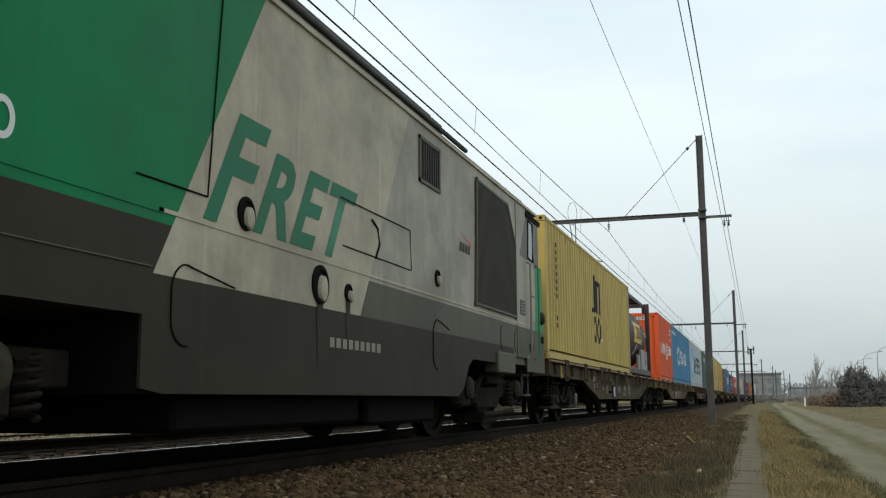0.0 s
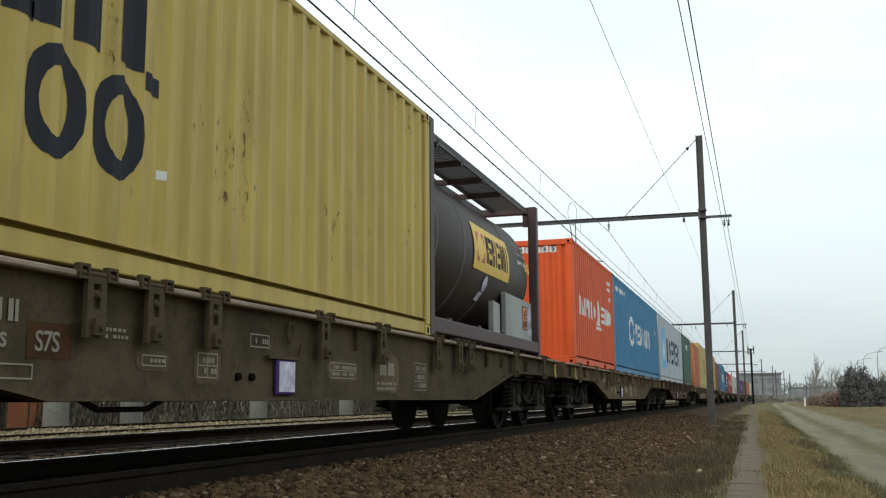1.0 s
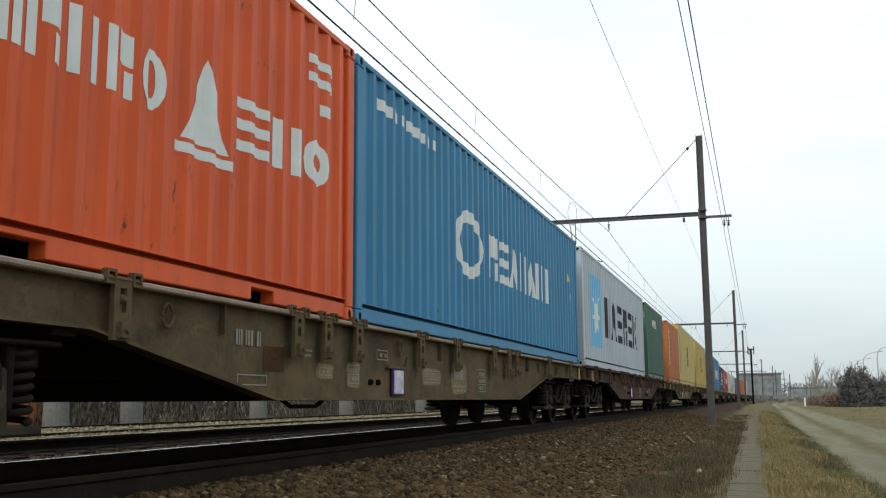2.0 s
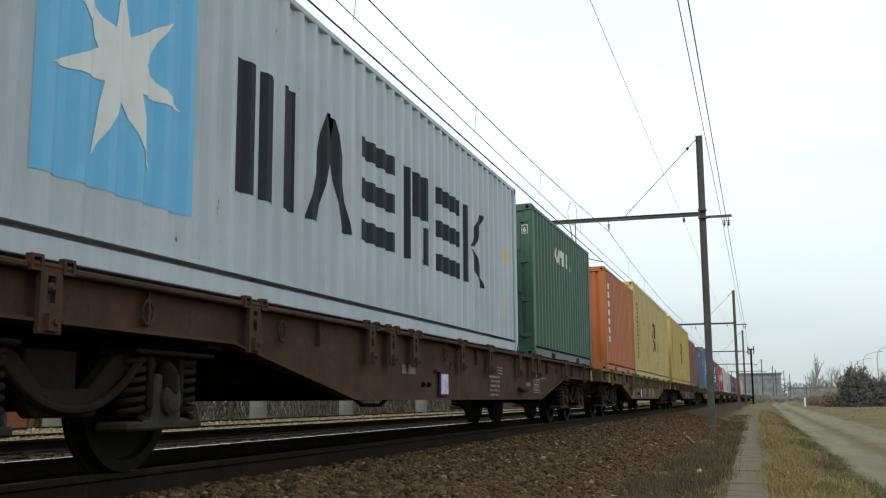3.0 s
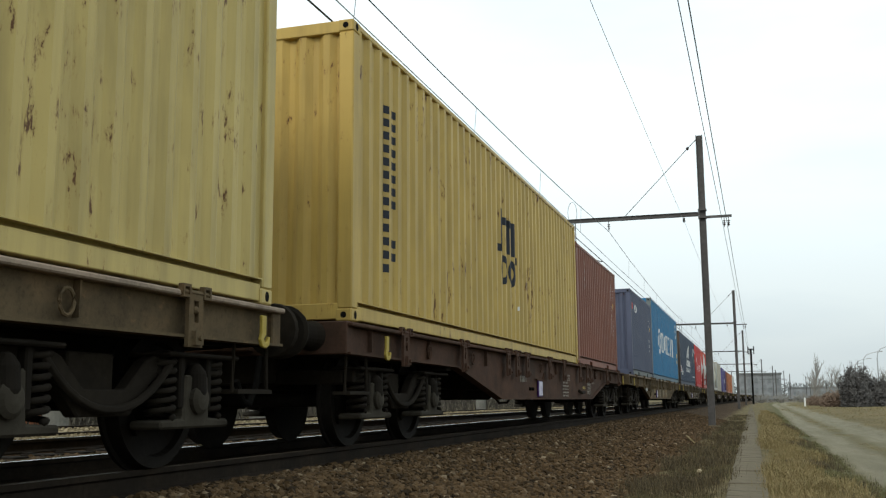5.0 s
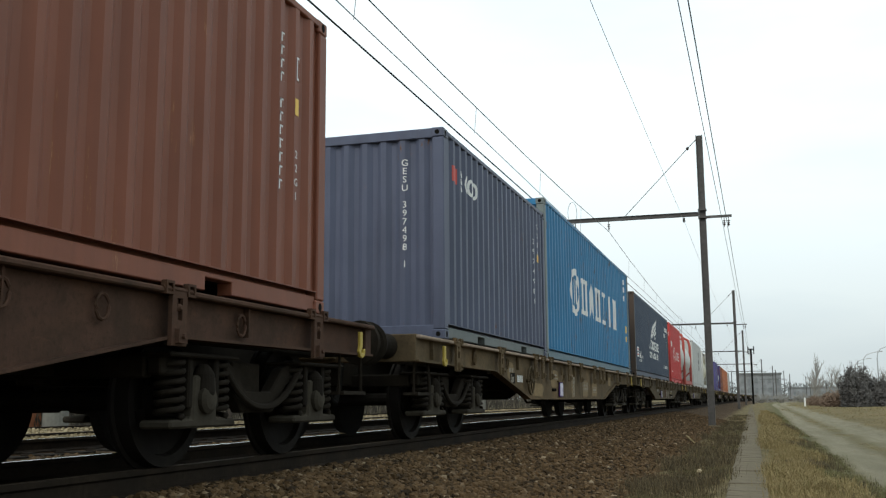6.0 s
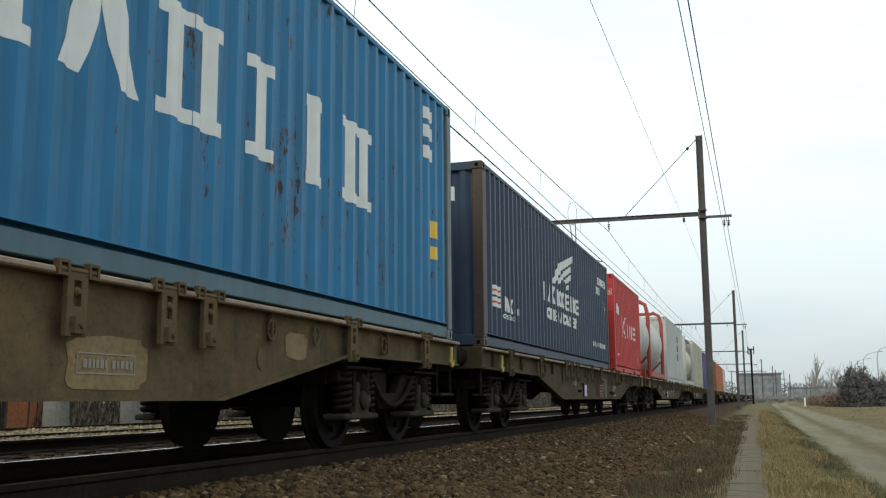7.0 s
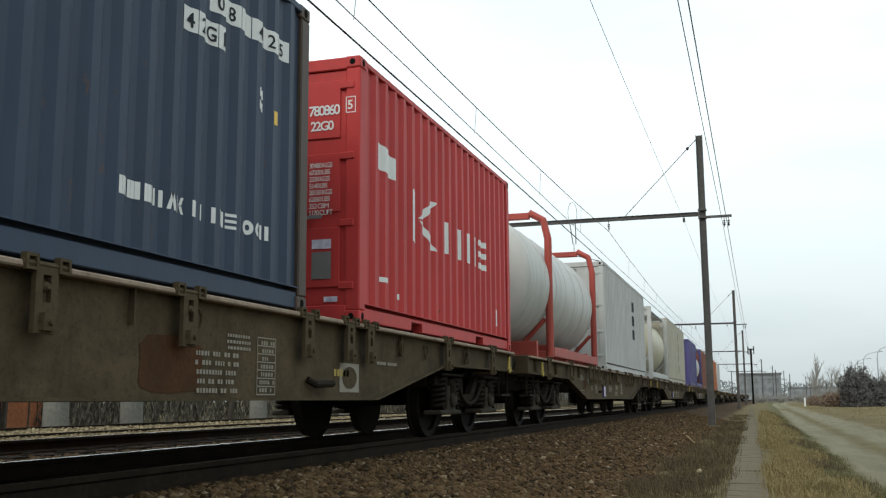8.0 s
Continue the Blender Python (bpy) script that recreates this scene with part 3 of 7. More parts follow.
# near rail's dull head colour stands in for its reflection of dark wagons
for side_off, top in ((-0.752, "rail_top"), (0.752, "rail_dull"), (-4.66 - 0.752, "rail_dull"), (-4.66 + 0.752, "rail_top"), (-8.3, "rail_dull")):
    rail(side_off, top)

bm = bmesh.new()
box(bm, -1.28, 1.28, -0.13, 0.13, -0.30, -0.165)
for s in (-0.752, 0.752):
    box(bm, s - 0.17, s + 0.17, -0.085, 0.085, -0.168, -0.15)
sleeper_mesh = mesh_of("sleeper", bm, 0.012)
for track_off in (0.0, -4.66):
    for i in range(75):
        ob = place("sleeper", sleeper_mesh, M["sleeper"], at=pose(TRACK_X + track_off, 1.0 + 0.62 * i, 0))
        tagged(ob, "oil-dark timber sleeper bedded in brown ballast", "sleeper", "sleepers under the rails", "structure")


# ---- ballast stones ----
def scatter(name, spots, size, material, label, category, flat=0.75, seed=3):
    """Many irregular stones joined into one mesh; spots are (x, y, z) rows."""
    rng = np.random.default_rng(seed)
    bm = bmesh.new()
    bmesh.ops.create_icosphere(bm, subdivisions=1, radius=1.0)
    bm.verts.ensure_lookup_table()
    base = np.array([v.co for v in bm.verts])
    tri = np.array([[v.index for v in f.verts] for f in bm.faces])
    bm.free()
    shapes = [base * rng.uniform(0.6, 1.15, (len(base), 1)) for _ in range(12)]
    n = len(spots)
    verts = np.zeros((n, len(base), 3))
    for i in range(n):
        s = shapes[i % 12] * rng.uniform(0.7, 1.35, 3) * np.array([1, 1, flat])
        a, b2 = rng.uniform(0, 6.28), rng.uniform(-0.7, 0.7)
        ca, sa, cb, sb = math.cos(a), math.sin(a), math.cos(b2), math.sin(b2)
        r = np.array([[ca, -sa, 0], [sa, ca, 0], [0, 0, 1]]) @ np.array([[1, 0, 0], [0, cb, -sb], [0, sb, cb]])
        verts[i] = (s @ r.T) * size * rng.uniform(0.6, 1.35) + spots[i]
    faces = (tri[None] + (np.arange(n) * len(base))[:, None, None]).reshape(-1, 3)
    me = bpy.data.meshes.new(name)
    me.from_pydata(verts.reshape(-1, 3).tolist(), [], faces.tolist())
    me.materials.append(material)
    return tagged(new(name, me), label, category, kind="stuff")


def bed_spots(n, o0, o1, y0, y1, seed, lift=0.0):
    rng = np.random.default_rng(seed)
    out = []
    for _ in range(n):
        y = math.exp(rng.uniform(math.log(y0), math.log(y1)))
        o = rng.uniform(o0, o1)
        out.append((TRACK_X + o, y, ground_height(o, y) + lift + rng.uniform(-0.012, 0.012)))
    return np.array(out)


scatter("ballast", np.concatenate([bed_spots(31000, 0.88, 3.45, 5.5, 46, 1), bed_spots(3000, 0.88, 3.45, 1.5, 5.5, 31)]), 0.031, M["stone"], "rust-brown crushed stone ballast heaped beside the rail", "ballast")
scatter("ballast", bed_spots(2500, 3.1, 4.0, 7, 40, 5), 0.026, M["stone"], "loose brown ballast stones strewn on the cess", "ballast", seed=8)
scatter("ballast", bed_spots(6000, -3.8, -0.85, 6, 45, 2, -0.02), 0.033, M["stone"], "dark ballast stones between the tracks", "ballast", seed=4)
scatter("ballast", bed_spots(2600, -1.6, -0.88, 5, 45, 52, 0.0), 0.026, M["stone_mid"], "olive-brown ballast stones heaped against the rail", "ballast", seed=14)
scatter("ballast", bed_spots(9000, -8.2, -5.5, 9, 70, 6), 0.03, M["stone_pale"], "pale tan ballast stones beside the far track", "ballast", seed=5)

scatter("ballast", bed_spots(7000, -5.32, -4.05, 7, 60, 41), 0.024, M["stone_pale"], "tan ballast stones between the rails of the far track", "ballast", seed=9)


# ---- dry grass and weeds ----
def blades(name, spots, h, material, label, seed=7, spread=0.5, width=0.0016):
    rng = np.random.default_rng(seed)
    verts, faces = [], []
    for x, y, z in spots:
        a, lean, hh = rng.uniform(0, 6.28), rng.uniform(0.1, spread), h * rng.uniform(0.35, 1.25)
        w = width * (1 + y * 0.06)
        dx, dy = math.cos(a), math.sin(a)
        k = len(verts)
        mx, my, mz = x + dx * hh * lean * 0.4, y + dy * hh * lean * 0.4, z + hh * 0.6
        verts += [(x - dy * w, y + dx * w, z - 0.02), (x + dy * w, y - dx * w, z - 0.02), (mx + dy * w * 0.7, my - dx * w * 0.7, mz),
                  (mx - dy * w * 0.7, my + dx * w * 0.7, mz), (x + dx * hh * lean, y + dy * hh * lean, z + hh * (1 - 0.3 * min(lean, 2.0)))]
        faces += [(k, k + 1, k + 2, k + 3), (k + 3, k + 2, k + 4)]
    me = bpy.data.meshes.new(name)
    me.from_pydata(verts, [], faces)
    me.materials.append(material)
    return tagged(new(name, me), label, "grass", kind="stuff")


def tuft_spots(n, o0, o1, y0, y1, seed, clump=14, r=0.13, keep=None):
    rng = np.random.default_rng(seed)
    out = []
    while len(out) < n:
        y = math.exp(rng.uniform(math.log(y0), math.log(y1)))
        o = rng.uniform(o0, o1)
        if keep is not None and noise.noise((o * 1.1, y * 0.5, seed)) < keep:
            continue
        for _ in range(clump):
            p, q = o + rng.normal(0, r), y + rng.normal(0, r * 1.5)
            out.append((TRACK_X + p + bend(q), q, ground_height(p, q)))
    return out


blades("dry_grass", tuft_spots(30000, 4.92, 5.38, 7, 80, 11, 9, 0.06, keep=-0.3), 0.075, M["straw"], "straw-coloured dry grass between cable trough and dirt road", 12, 0.9)
blades("verge_grass", tuft_spots(20000, 5.42, 5.9, 7, 70, 17, 5, 0.06, keep=-0.05), 0.045, M["verge"], "dark green grass along the edge of the dirt road", 18, 0.8)
blades("dry_grass", tuft_spots(22000, 8.2, 22, 14, 140, 13, 8, 0.3, keep=-0.15), 0.09, M["straw"], "dry winter grass on the verge beyond the dirt road", 14, 1.4)
blades("weeds", tuft_spots(22000, 3.5, 4.25, 7, 60, 15, 5, 0.09, keep=-0.25), 0.075, M["weed"], "dead brown weeds along the foot of the ballast", 16, 0.8)
blades("weeds", tuft_spots(7000, 3.4, 4.3, 7, 40, 47, 14, 0.09, keep=0.08), 0.14, M["weed_dark"], "taller dead weed stalks along the foot of the ballast", 48, 0.7)
blades("dry_grass", tuft_spots(22000, 4.80, 5.6, 7, 60, 53, 20, 0.07, keep=0.08), 0.14, M["straw"], "taller tufts of dry grass hanging over the trough", 54, 1.1)
blades("weeds", tuft_spots(12000, 4.9, 5.75, 7, 60, 57, 12, 0.10, keep=0.05), 0.09, M["weed_dark"], "dark matted weeds in the dry grass", 58, 1.3)
blades("verge_grass", tuft_spots(5000, 3.6, 4.28, 7, 60, 23, 4, 0.07, keep=0.0), 0.06, M["verge"], "dull green grass beside the cable trough", 24, 0.8)
blades("dry_grass", tuft_spots(4000, 6.75, 7.05, 9, 110, 19, 3, 0.12, keep=0.0), 0.02, M["straw"], "low grass strip along the middle of the dirt road", 20, 1.5)

# ---- concrete cable trough with separate lids ----
trough = root("cable_trough", "long mossy concrete cable trough with separate lids in the grass", "cable trough")
trough["kind"] = "structure"


def trough_x(y):
    return -0.09 - 0.005 * y + bend(y)


bm = bmesh.new()
rings = []
for y in [-8, 0, 20, 40, 60, 80, 100, 120, 140, 160, 180]:
    rings.append([bm.verts.new((trough_x(y) + a, y, c)) for a, c in ((-0.17, -0.8), (0.17, -0.8), (0.17, -0.50), (-0.17, -0.50))])
for p, q in zip(rings, rings[1:]):
    for i in range(4):
        bm.faces.new((p[i], p[(i + 1) % 4], q[(i + 1) % 4], q[i]))
part("channel", bm, M["trough"], trough)
rng = random.Random(21)
lids = []
for k in range(3):
    bm = bmesh.new()
    box(bm, -0.195, 0.195, 0.002, 0.498, -0.03, 0.0)
    me = mesh_of("lid", bm, 0.008)
    lids.append(me)
for i in range(170):
    y = -7.0 + 0.5 * i
    place("lid", lids[i % 3], M["trough"], trough, at=pose(trough_x(y) + rng.uniform(-0.008, 0.008), y, -0.468 + rng.uniform(-0.006, 0.006), 0, rng.uniform(-1.2, 1.2), rng.uniform(-0.6, 0.6)))


# ---- overhead line ----
def beam_i(bm, x0, x1, y, z, h, w, t=0.012):
    """An I-section lying along x."""
    box(bm, x0, x1, y - w / 2, y + w / 2, z + h / 2 - t, z + h / 2)
    box(bm, x0, x1, y - w / 2, y + w / 2, z - h / 2, z - h / 2 + t)
    box(bm, x0, x1, y - t / 2, y + t / 2, z - h / 2 + t, z + h / 2 - t)


def build_mast(top=9.4, arm=True):
    mast = root("catenary_mast", "grey steel overhead line mast with a long boom over the tracks", "mast", "masts along the line")
    bm = bmesh.new()
    for s in (-1, 1):
        box(bm, s * 0.10 - 0.012, s * 0.10 + 0.012, -0.10, 0.10, -0.55, top)
    box(bm, -0.088, 0.088, -0.012, 0.012, -0.55, top)
    part("post", bm, M["mast"], mast)
    bm = bmesh.new()
    lathe(bm, (0, 0, 0), [(-0.75, 0.34), (-0.50, 0.33), (-0.44, 0.24), (-0.42, 0.02)], 9, "z")
    part("footing", bm, M["trough"], mast, "rough concrete footing", 0.04)
    if not arm:
        return mast
    bm = bmesh.new()
    beam_i(bm, -7.6, -0.12, 0, 6.66, 0.14, 0.11)
    box(bm, -0.14, 0.14, -0.13, 0.13, 6.50, 6.56)
    box(bm, -0.14, 0.14, -0.13, 0.13, 6.76, 6.82)
    part("boom", bm, M["mast"], mast)
    bm = bmesh.new()
    box(bm, 0.1, 0.95, -0.04, 0.04, 6.50, 6.58)
    part("bracket", bm, M["mast"], mast)
    bm = bmesh.new()
    tube(bm, [(-2.6, 0, 6.74), (-0.42, 0, 8.95)], 0.012)
    part("stay_rod", bm, M["mast"], mast)
    bm = bmesh.new()
    tube(bm, [(-0.42, 0, 8.95), (-0.1, 0, 9.27)], 0.014)
    for k in range(3):
        lathe(bm, (-0.42 + 0.02, 0, 8.97), [(-0.06, 0.02), (0, 0.06), (0.06, 0.02)], 8, "z")
    part("stay_insulator", bm, M["insulator"], mast)
    for x, z0, z1 in ((0.70, 6.5, 6.16), (0.84, 6.5, 6.16), (-0.62, 6.6, 6.38), (-3.18, 6.6, 6.24)):
        bm = bmesh.new()
        tube(bm, [(x, 0, z0), (x, 0, z1)], 0.012)
        for q in range(3):
            lathe(bm, (x, 0, z0 - (z0 - z1) * (0.35 + 0.2 * q)), [(-0.03, 0.02), (0, 0.055), (0.02, 0.02)], 8, "z")
        part("insulator", bm, M["insulator"], mast)
    bm = bmesh.new()
    for dx in (-0.10, 0.10):
        tube(bm, [(-4.45 + dx, 0, 6.6), (-4.40 + dx * 0.5, 0, 5.85)], 0.016)
    tube(bm, [(-4.42, 0, 5.85), (-4.42, 0, 5.45), (-3.45, 0, 5.18)], 0.016)
    part("steady_arm", bm, M["mast"], mast, "drop bracket and steady arm")
    bm = bmesh.new()
    tube(bm, [(-4.45 + 0.16 * math.sin(a), 0.02, 6.95 + 0.40 * math.cos(a)) for a in [k * math.tau / 20 for k in range(21)]], 0.009, 6, False)
    part("jumper_loop", bm, M["wire_thin"], mast, "looped jumper cable")
    return mast


SPAN = 52.0
first_mast = build_mast()
first_mast.matrix_basis = pose(-1.46, 34.4, 0)
for i in (-1, 1, 2, 3, 4, 5, 6):
    y = 34.4 + SPAN * i
    copy_thing(first_mast, pose(on_line(y, 3.25).x, y, 0, 0, 0, -math.degrees(max(0, y - BEND) / RADIUS)))
far_mast = build_mast(7.4, False)
tagged(far_mast, "short grey steel mast on the far side of the tracks", "mast", "short masts")
far_mast.matrix_basis = pose(on_line(190, -7).x, 190, 0)
for y, o in ((230, -7), (280, -6.5), (262, 5.5), (310, 7.0), (345, 10), (385, 9), (430, 12), (470, 16)):
    copy_thing(far_mast, pose(on_line(y, o).x, y, 0))
signal = root("signal_post", "dark trackside signal post with a lattice head", "signal")
bm = bmesh.new()
tube(bm, [(0, 0, -0.6), (0, 0, 8.4)], 0.16, 8)
part("post", bm, M["black"], signal)
bm = bmesh.new()
box(bm, -0.55, 0.55, -0.2, 0.2, 8.3, 8.5)
for s in (-0.45, 0.45):
    box(bm, s - 0.08, s + 0.08, -0.1, 0.1, 7.6, 8.9)
part("head", bm, M["black"], signal, "cross-shaped signal head", 0.03)
signal.matrix_basis = pose(on_line(171, 3.7).x, 171, 0)


def sagging(off, z_support, sag, r, material, label, clamps=False, y_end=450):
    """A wire hung from mast to mast along the line."""
    pts = []
    y = 34.4 - SPAN
    while y < y_end:
        for k in range(8):
            u = k / 8
            yy = y + SPAN * u
            pts.append(on_line(yy, off, z_support - sag * 4 * u * (1 - u)))
        y += SPAN
    bm = bmesh.new()
    tube(bm, pts, r, 6)
    wire = root("overhead_wire", label, "wire", "overhead wires")
    part("strand", bm, material, wire, smooth=True)
    return wire


contact = sagging(-0.10, 5.12, 0.0, 0.013, M["wire"], "dark copper contact wire above the near track")
second = sagging(0.02, 5.27, -0.05, 0.008, M["wire_thin"], "thin auxiliary wire above the near track")
carrier = sagging(0.06, 6.24, 0.55, 0.009, M["wire"], "sagging carrier wire above the near track")
sagging(2.66, 6.38, 0.12, 0.005, M["wire_pale"], "thin grey earth wire beside the masts")
sagging(3.92, 6.16, 0.1, 0.008, M["wire_thin"], "feeder cable on the mast brackets")
sagging(4.06, 6.16, 0.1, 0.010, M["wire_thin"], "feeder cable on the mast brackets")
sagging(-4.7, 5.15, 0.0, 0.008, M["wire_thin"], "contact wire above the far track")
for i in range(5):
    for k in range(1, 9):
        y = 34.4 - SPAN + SPAN * i + k * SPAN / 9
        u = k / 9
        bm = bmesh.new()
        tube(bm, [on_line(y, 0.06, 6.24 - 0.55 * 4 * u * (1 - u)), on_line(y, 0.02, 5.27)], 0.005, 4)
        part("dropper", bm, M["wire_thin"], carrier)


# ---- surfaces for lettering: flat or corrugated sheets ----
PITCH_SIDE, DEPTH_SIDE = 0.278, 0.036


def wave(u, pitch, depth):
    """Depth below the outer face of a trapezoid sheet at u."""
    p = (u / pitch) % 1.0
    if p < 0.25:
        return 0.0
    if p < 0.5:
        return depth * (p - 0.25) / 0.25
    if p < 0.75:
        return depth
    return depth * (1.0 - p) / 0.25


def glyphs(text, size, shear=0.0, bold=0.0, align="LEFT", spacing=1.0):
    """A bmesh of text in the u, v plane."""
    cu = bpy.data.curves.new("text", "FONT")
    cu.body, cu.size, cu.shear, cu.offset, cu.align_x, cu.space_character = text, size, shear, bold, align, spacing
    cu.resolution_u = 3
    ob = new("text", cu)
    bpy.context.view_layer.update()
    me = bpy.data.meshes.new_from_object(ob.evaluated_get(bpy.context.evaluated_depsgraph_get()))
    bm = bmesh.new()
    bm.from_mesh(me)
    bpy.data.objects.remove(ob)
    bpy.data.curves.remove(cu)
    bpy.data.meshes.remove(me)
    return bm


def shapes(polys):
    """A bmesh of flat outlines in the u, v plane."""
    bm = bmesh.new()
    for poly in polys:
        bm.faces.new([bm.verts.new((u, v, 0)) for u, v in poly])
    bmesh.ops.remove_doubles(bm, verts=bm.verts[:], dist=1e-5)
    return bm


def bar(u0, u1, v0, v1, lean=0.0):
    return [(u0, v0), (u1, v0), (u1 + lean, v1), (u0 + lean, v1)]


def marks(u0, u1, v, h, code, stroke=0.28):
    """A row of plain shapes in place of characters: 1, 2, 3 uprights, = three levels, A wedge, P bar and block, k bar and slant, o oval, i and h one and two uprights with feet."""
    out, step = [], (u1 - u0) / len(code)
    w = step * 0.80
    for i, c in enumerate(code):
        u, s = u0 + i * step, min(w * stroke, h * 0.3)
        if c in "123":
            n = int(c)
            for k in range(n):
                x = u + (w - s) * (0.5 if n == 1 else k / (n - 1))
                out.append(bar(x, x + s, v, v + h))
        elif c in "ih":
            f, t = s * 0.42, h * 0.13
            for x in ((u + (w - s) / 2,) if c == "i" else (u + f, u + w - s - f)):
                out.append([(x - f, v), (x + s + f, v), (x + s + f, v + t), (x + s, v + t), (x + s, v + h - t), (x + s + f, v + h - t), (x + s + f, v + h),
                            (x - f, v + h), (x - f, v + h - t), (x, v + h - t), (x, v + t), (x - f, v + t)])
        elif c == "=":
            t = h * 0.2
            out += [bar(u, u + w, v + k * (h - t) / 2, v + k * (h - t) / 2 + t) for k in range(3)]
        elif c == "A":
            out += [bar(u, u + s, v, v + h, w * 0.5 - s * 0.5), bar(u + w - s, u + w, v, v + h, -(w * 0.5 - s * 0.5) + 0.001)]
        elif c == "P":
            out += [bar(u, u + s, v, v + h), bar(u + s * 1.3, u + w, v + h * 0.5, v + h), bar(u + w - s, u + w, v, v + h * 0.42)]
        elif c == "k":
            out += [bar(u, u + s, v, v + h), bar(u + s * 1.3, u + s * 2.3, v + h * 0.5, v + h, w - s * 2.3), bar(u + w - s, u + w, v, v + h * 0.46, s * 1.4 - w + s)]
        elif c == "o":
            out += ring(u + w / 2, v + h / 2, w / 2, h / 2, s, 14)
    return out


def column(u, v, n, w, h, step):
    return [bar(u, u + w, v - i * step, v - i * step + h) for i in range(n)]


def decal(parent, bm, material, u0, v0, face="side", lift=0.004, surf=0.0, pitch=0.0, depth=0.0, shift=0.0, name="marking", label="", x_face=1.219):
    """Lays a flat bmesh on a face: 'side' looks to +x and reads along +y, 'end' looks to -y and reads along +x."""
    for vert in bm.verts:
        vert.co.x += u0
        vert.co.y += v0
    if pitch:
        us = [w.co.x for w in bm.verts]
        if us:
            k0, k1 = int((min(us) - shift) / pitch * 4) - 1, int((max(us) - shift) / pitch * 4) + 2
            for k in range(k0, k1):
                bmesh.ops.bisect_plane(bm, geom=bm.verts[:] + bm.edges[:] + bm.faces[:], plane_co=(k * pitch / 4 + shift, 0, 0), plane_no=(1, 0, 0), dist=1e-5)
    for vert in bm.verts:
        u, v = vert.co.x, vert.co.y
        d = wave(u - shift, pitch, depth) if pitch else 0.0
        vert.co = (x_face - surf - d + lift, u, v) if face == "side" else (u, surf + d - lift, v)
    me = bpy.data.meshes.new(name)
    bm.to_mesh(me)
    bm.free()
    return place(name, me, material, parent, label)


# ---- containers ----
MESHES = {}


def cached(key, make):
    if key not in MESHES:
        MESHES[key] = make()
    return MESHES[key]


def sheet(length, z0, z1, pitch, depth, shift=0.0):
    """A corrugated sheet: returns rows of (u, d) breaks."""
    k, rows = 0, [(0.0, wave(-shift, pitch, depth))]
    u = math.floor(-shift / pitch) * pitch + shift
    while u < length:
        for q in (0, 0.25, 0.5, 0.75):
            w = u + q * pitch
            if 0 < w < length:
                rows.append((w, wave(w - shift, pitch, depth)))
        u += pitch
    rows.append((length, wave(length - shift, pitch, depth)))
    return rows


def side_sheet_mesh(length, h, mirror):
    bm = bmesh.new()
    rows = sheet(length - 0.30, 0, 0, PITCH_SIDE, DEPTH_SIDE, 0.0)
    prev = None
    for u, d in rows:
        x = (1.219 - 0.004 - d) * mirror
        cur = (bm.verts.new((x, u + 0.15, 0.188)), bm.verts.new((x, u + 0.15, h - 0.06)))
        if prev:
            bm.faces.new((prev[0], cur[0], cur[1], prev[1]))
        prev = cur
    return mesh_of("side_panel", bm)


def end_sheet_mesh(h):
    bm = bmesh.new()
    prev = None
    for u, d in sheet(2.438 - 0.24, 0, 0, 0.25, 0.045, 0.0):
        cur = (bm.verts.new((u - 1.219 + 0.12, 0.02 + d, 0.16)), bm.verts.new((u - 1.219 + 0.12, 0.02 + d, h - 0.1)))
        if prev:
            bm.faces.new((prev[0], cur[0], cur[1], prev[1]))
        prev = cur
    return mesh_of("end_panel", bm)


def door_mesh(h, side_sign):
    """One plain door leaf."""
    bm = bmesh.new()
    x0, x1 = (0.006, 1.09) if side_sign > 0 else (-1.09, -0.006)
    box(bm, x0, x1, 0.03, 0.07, 0.17, h - 0.13)
    return mesh_of("door", bm, 0.006)


def door_panel_mesh(h, side_sign):
    """One of three pressed panels of a door leaf."""
    bm = bmesh.new()
    x0, x1 = (0.086, 1.01) if side_sign > 0 else (-1.01, -0.086)
    box(bm, x0, x1, 0.012, 0.03, 0.10, (h - 0.42) / 3 - 0.05)
    return mesh_of("door_panel", bm, 0.006)


def corner_mesh():
    bm = bmesh.new()
    box(bm, -0.081, 0.081, -0.089, 0.089, 0, 0.118)
    me = mesh_of("corner_casting", bm, 0.012)
    return me


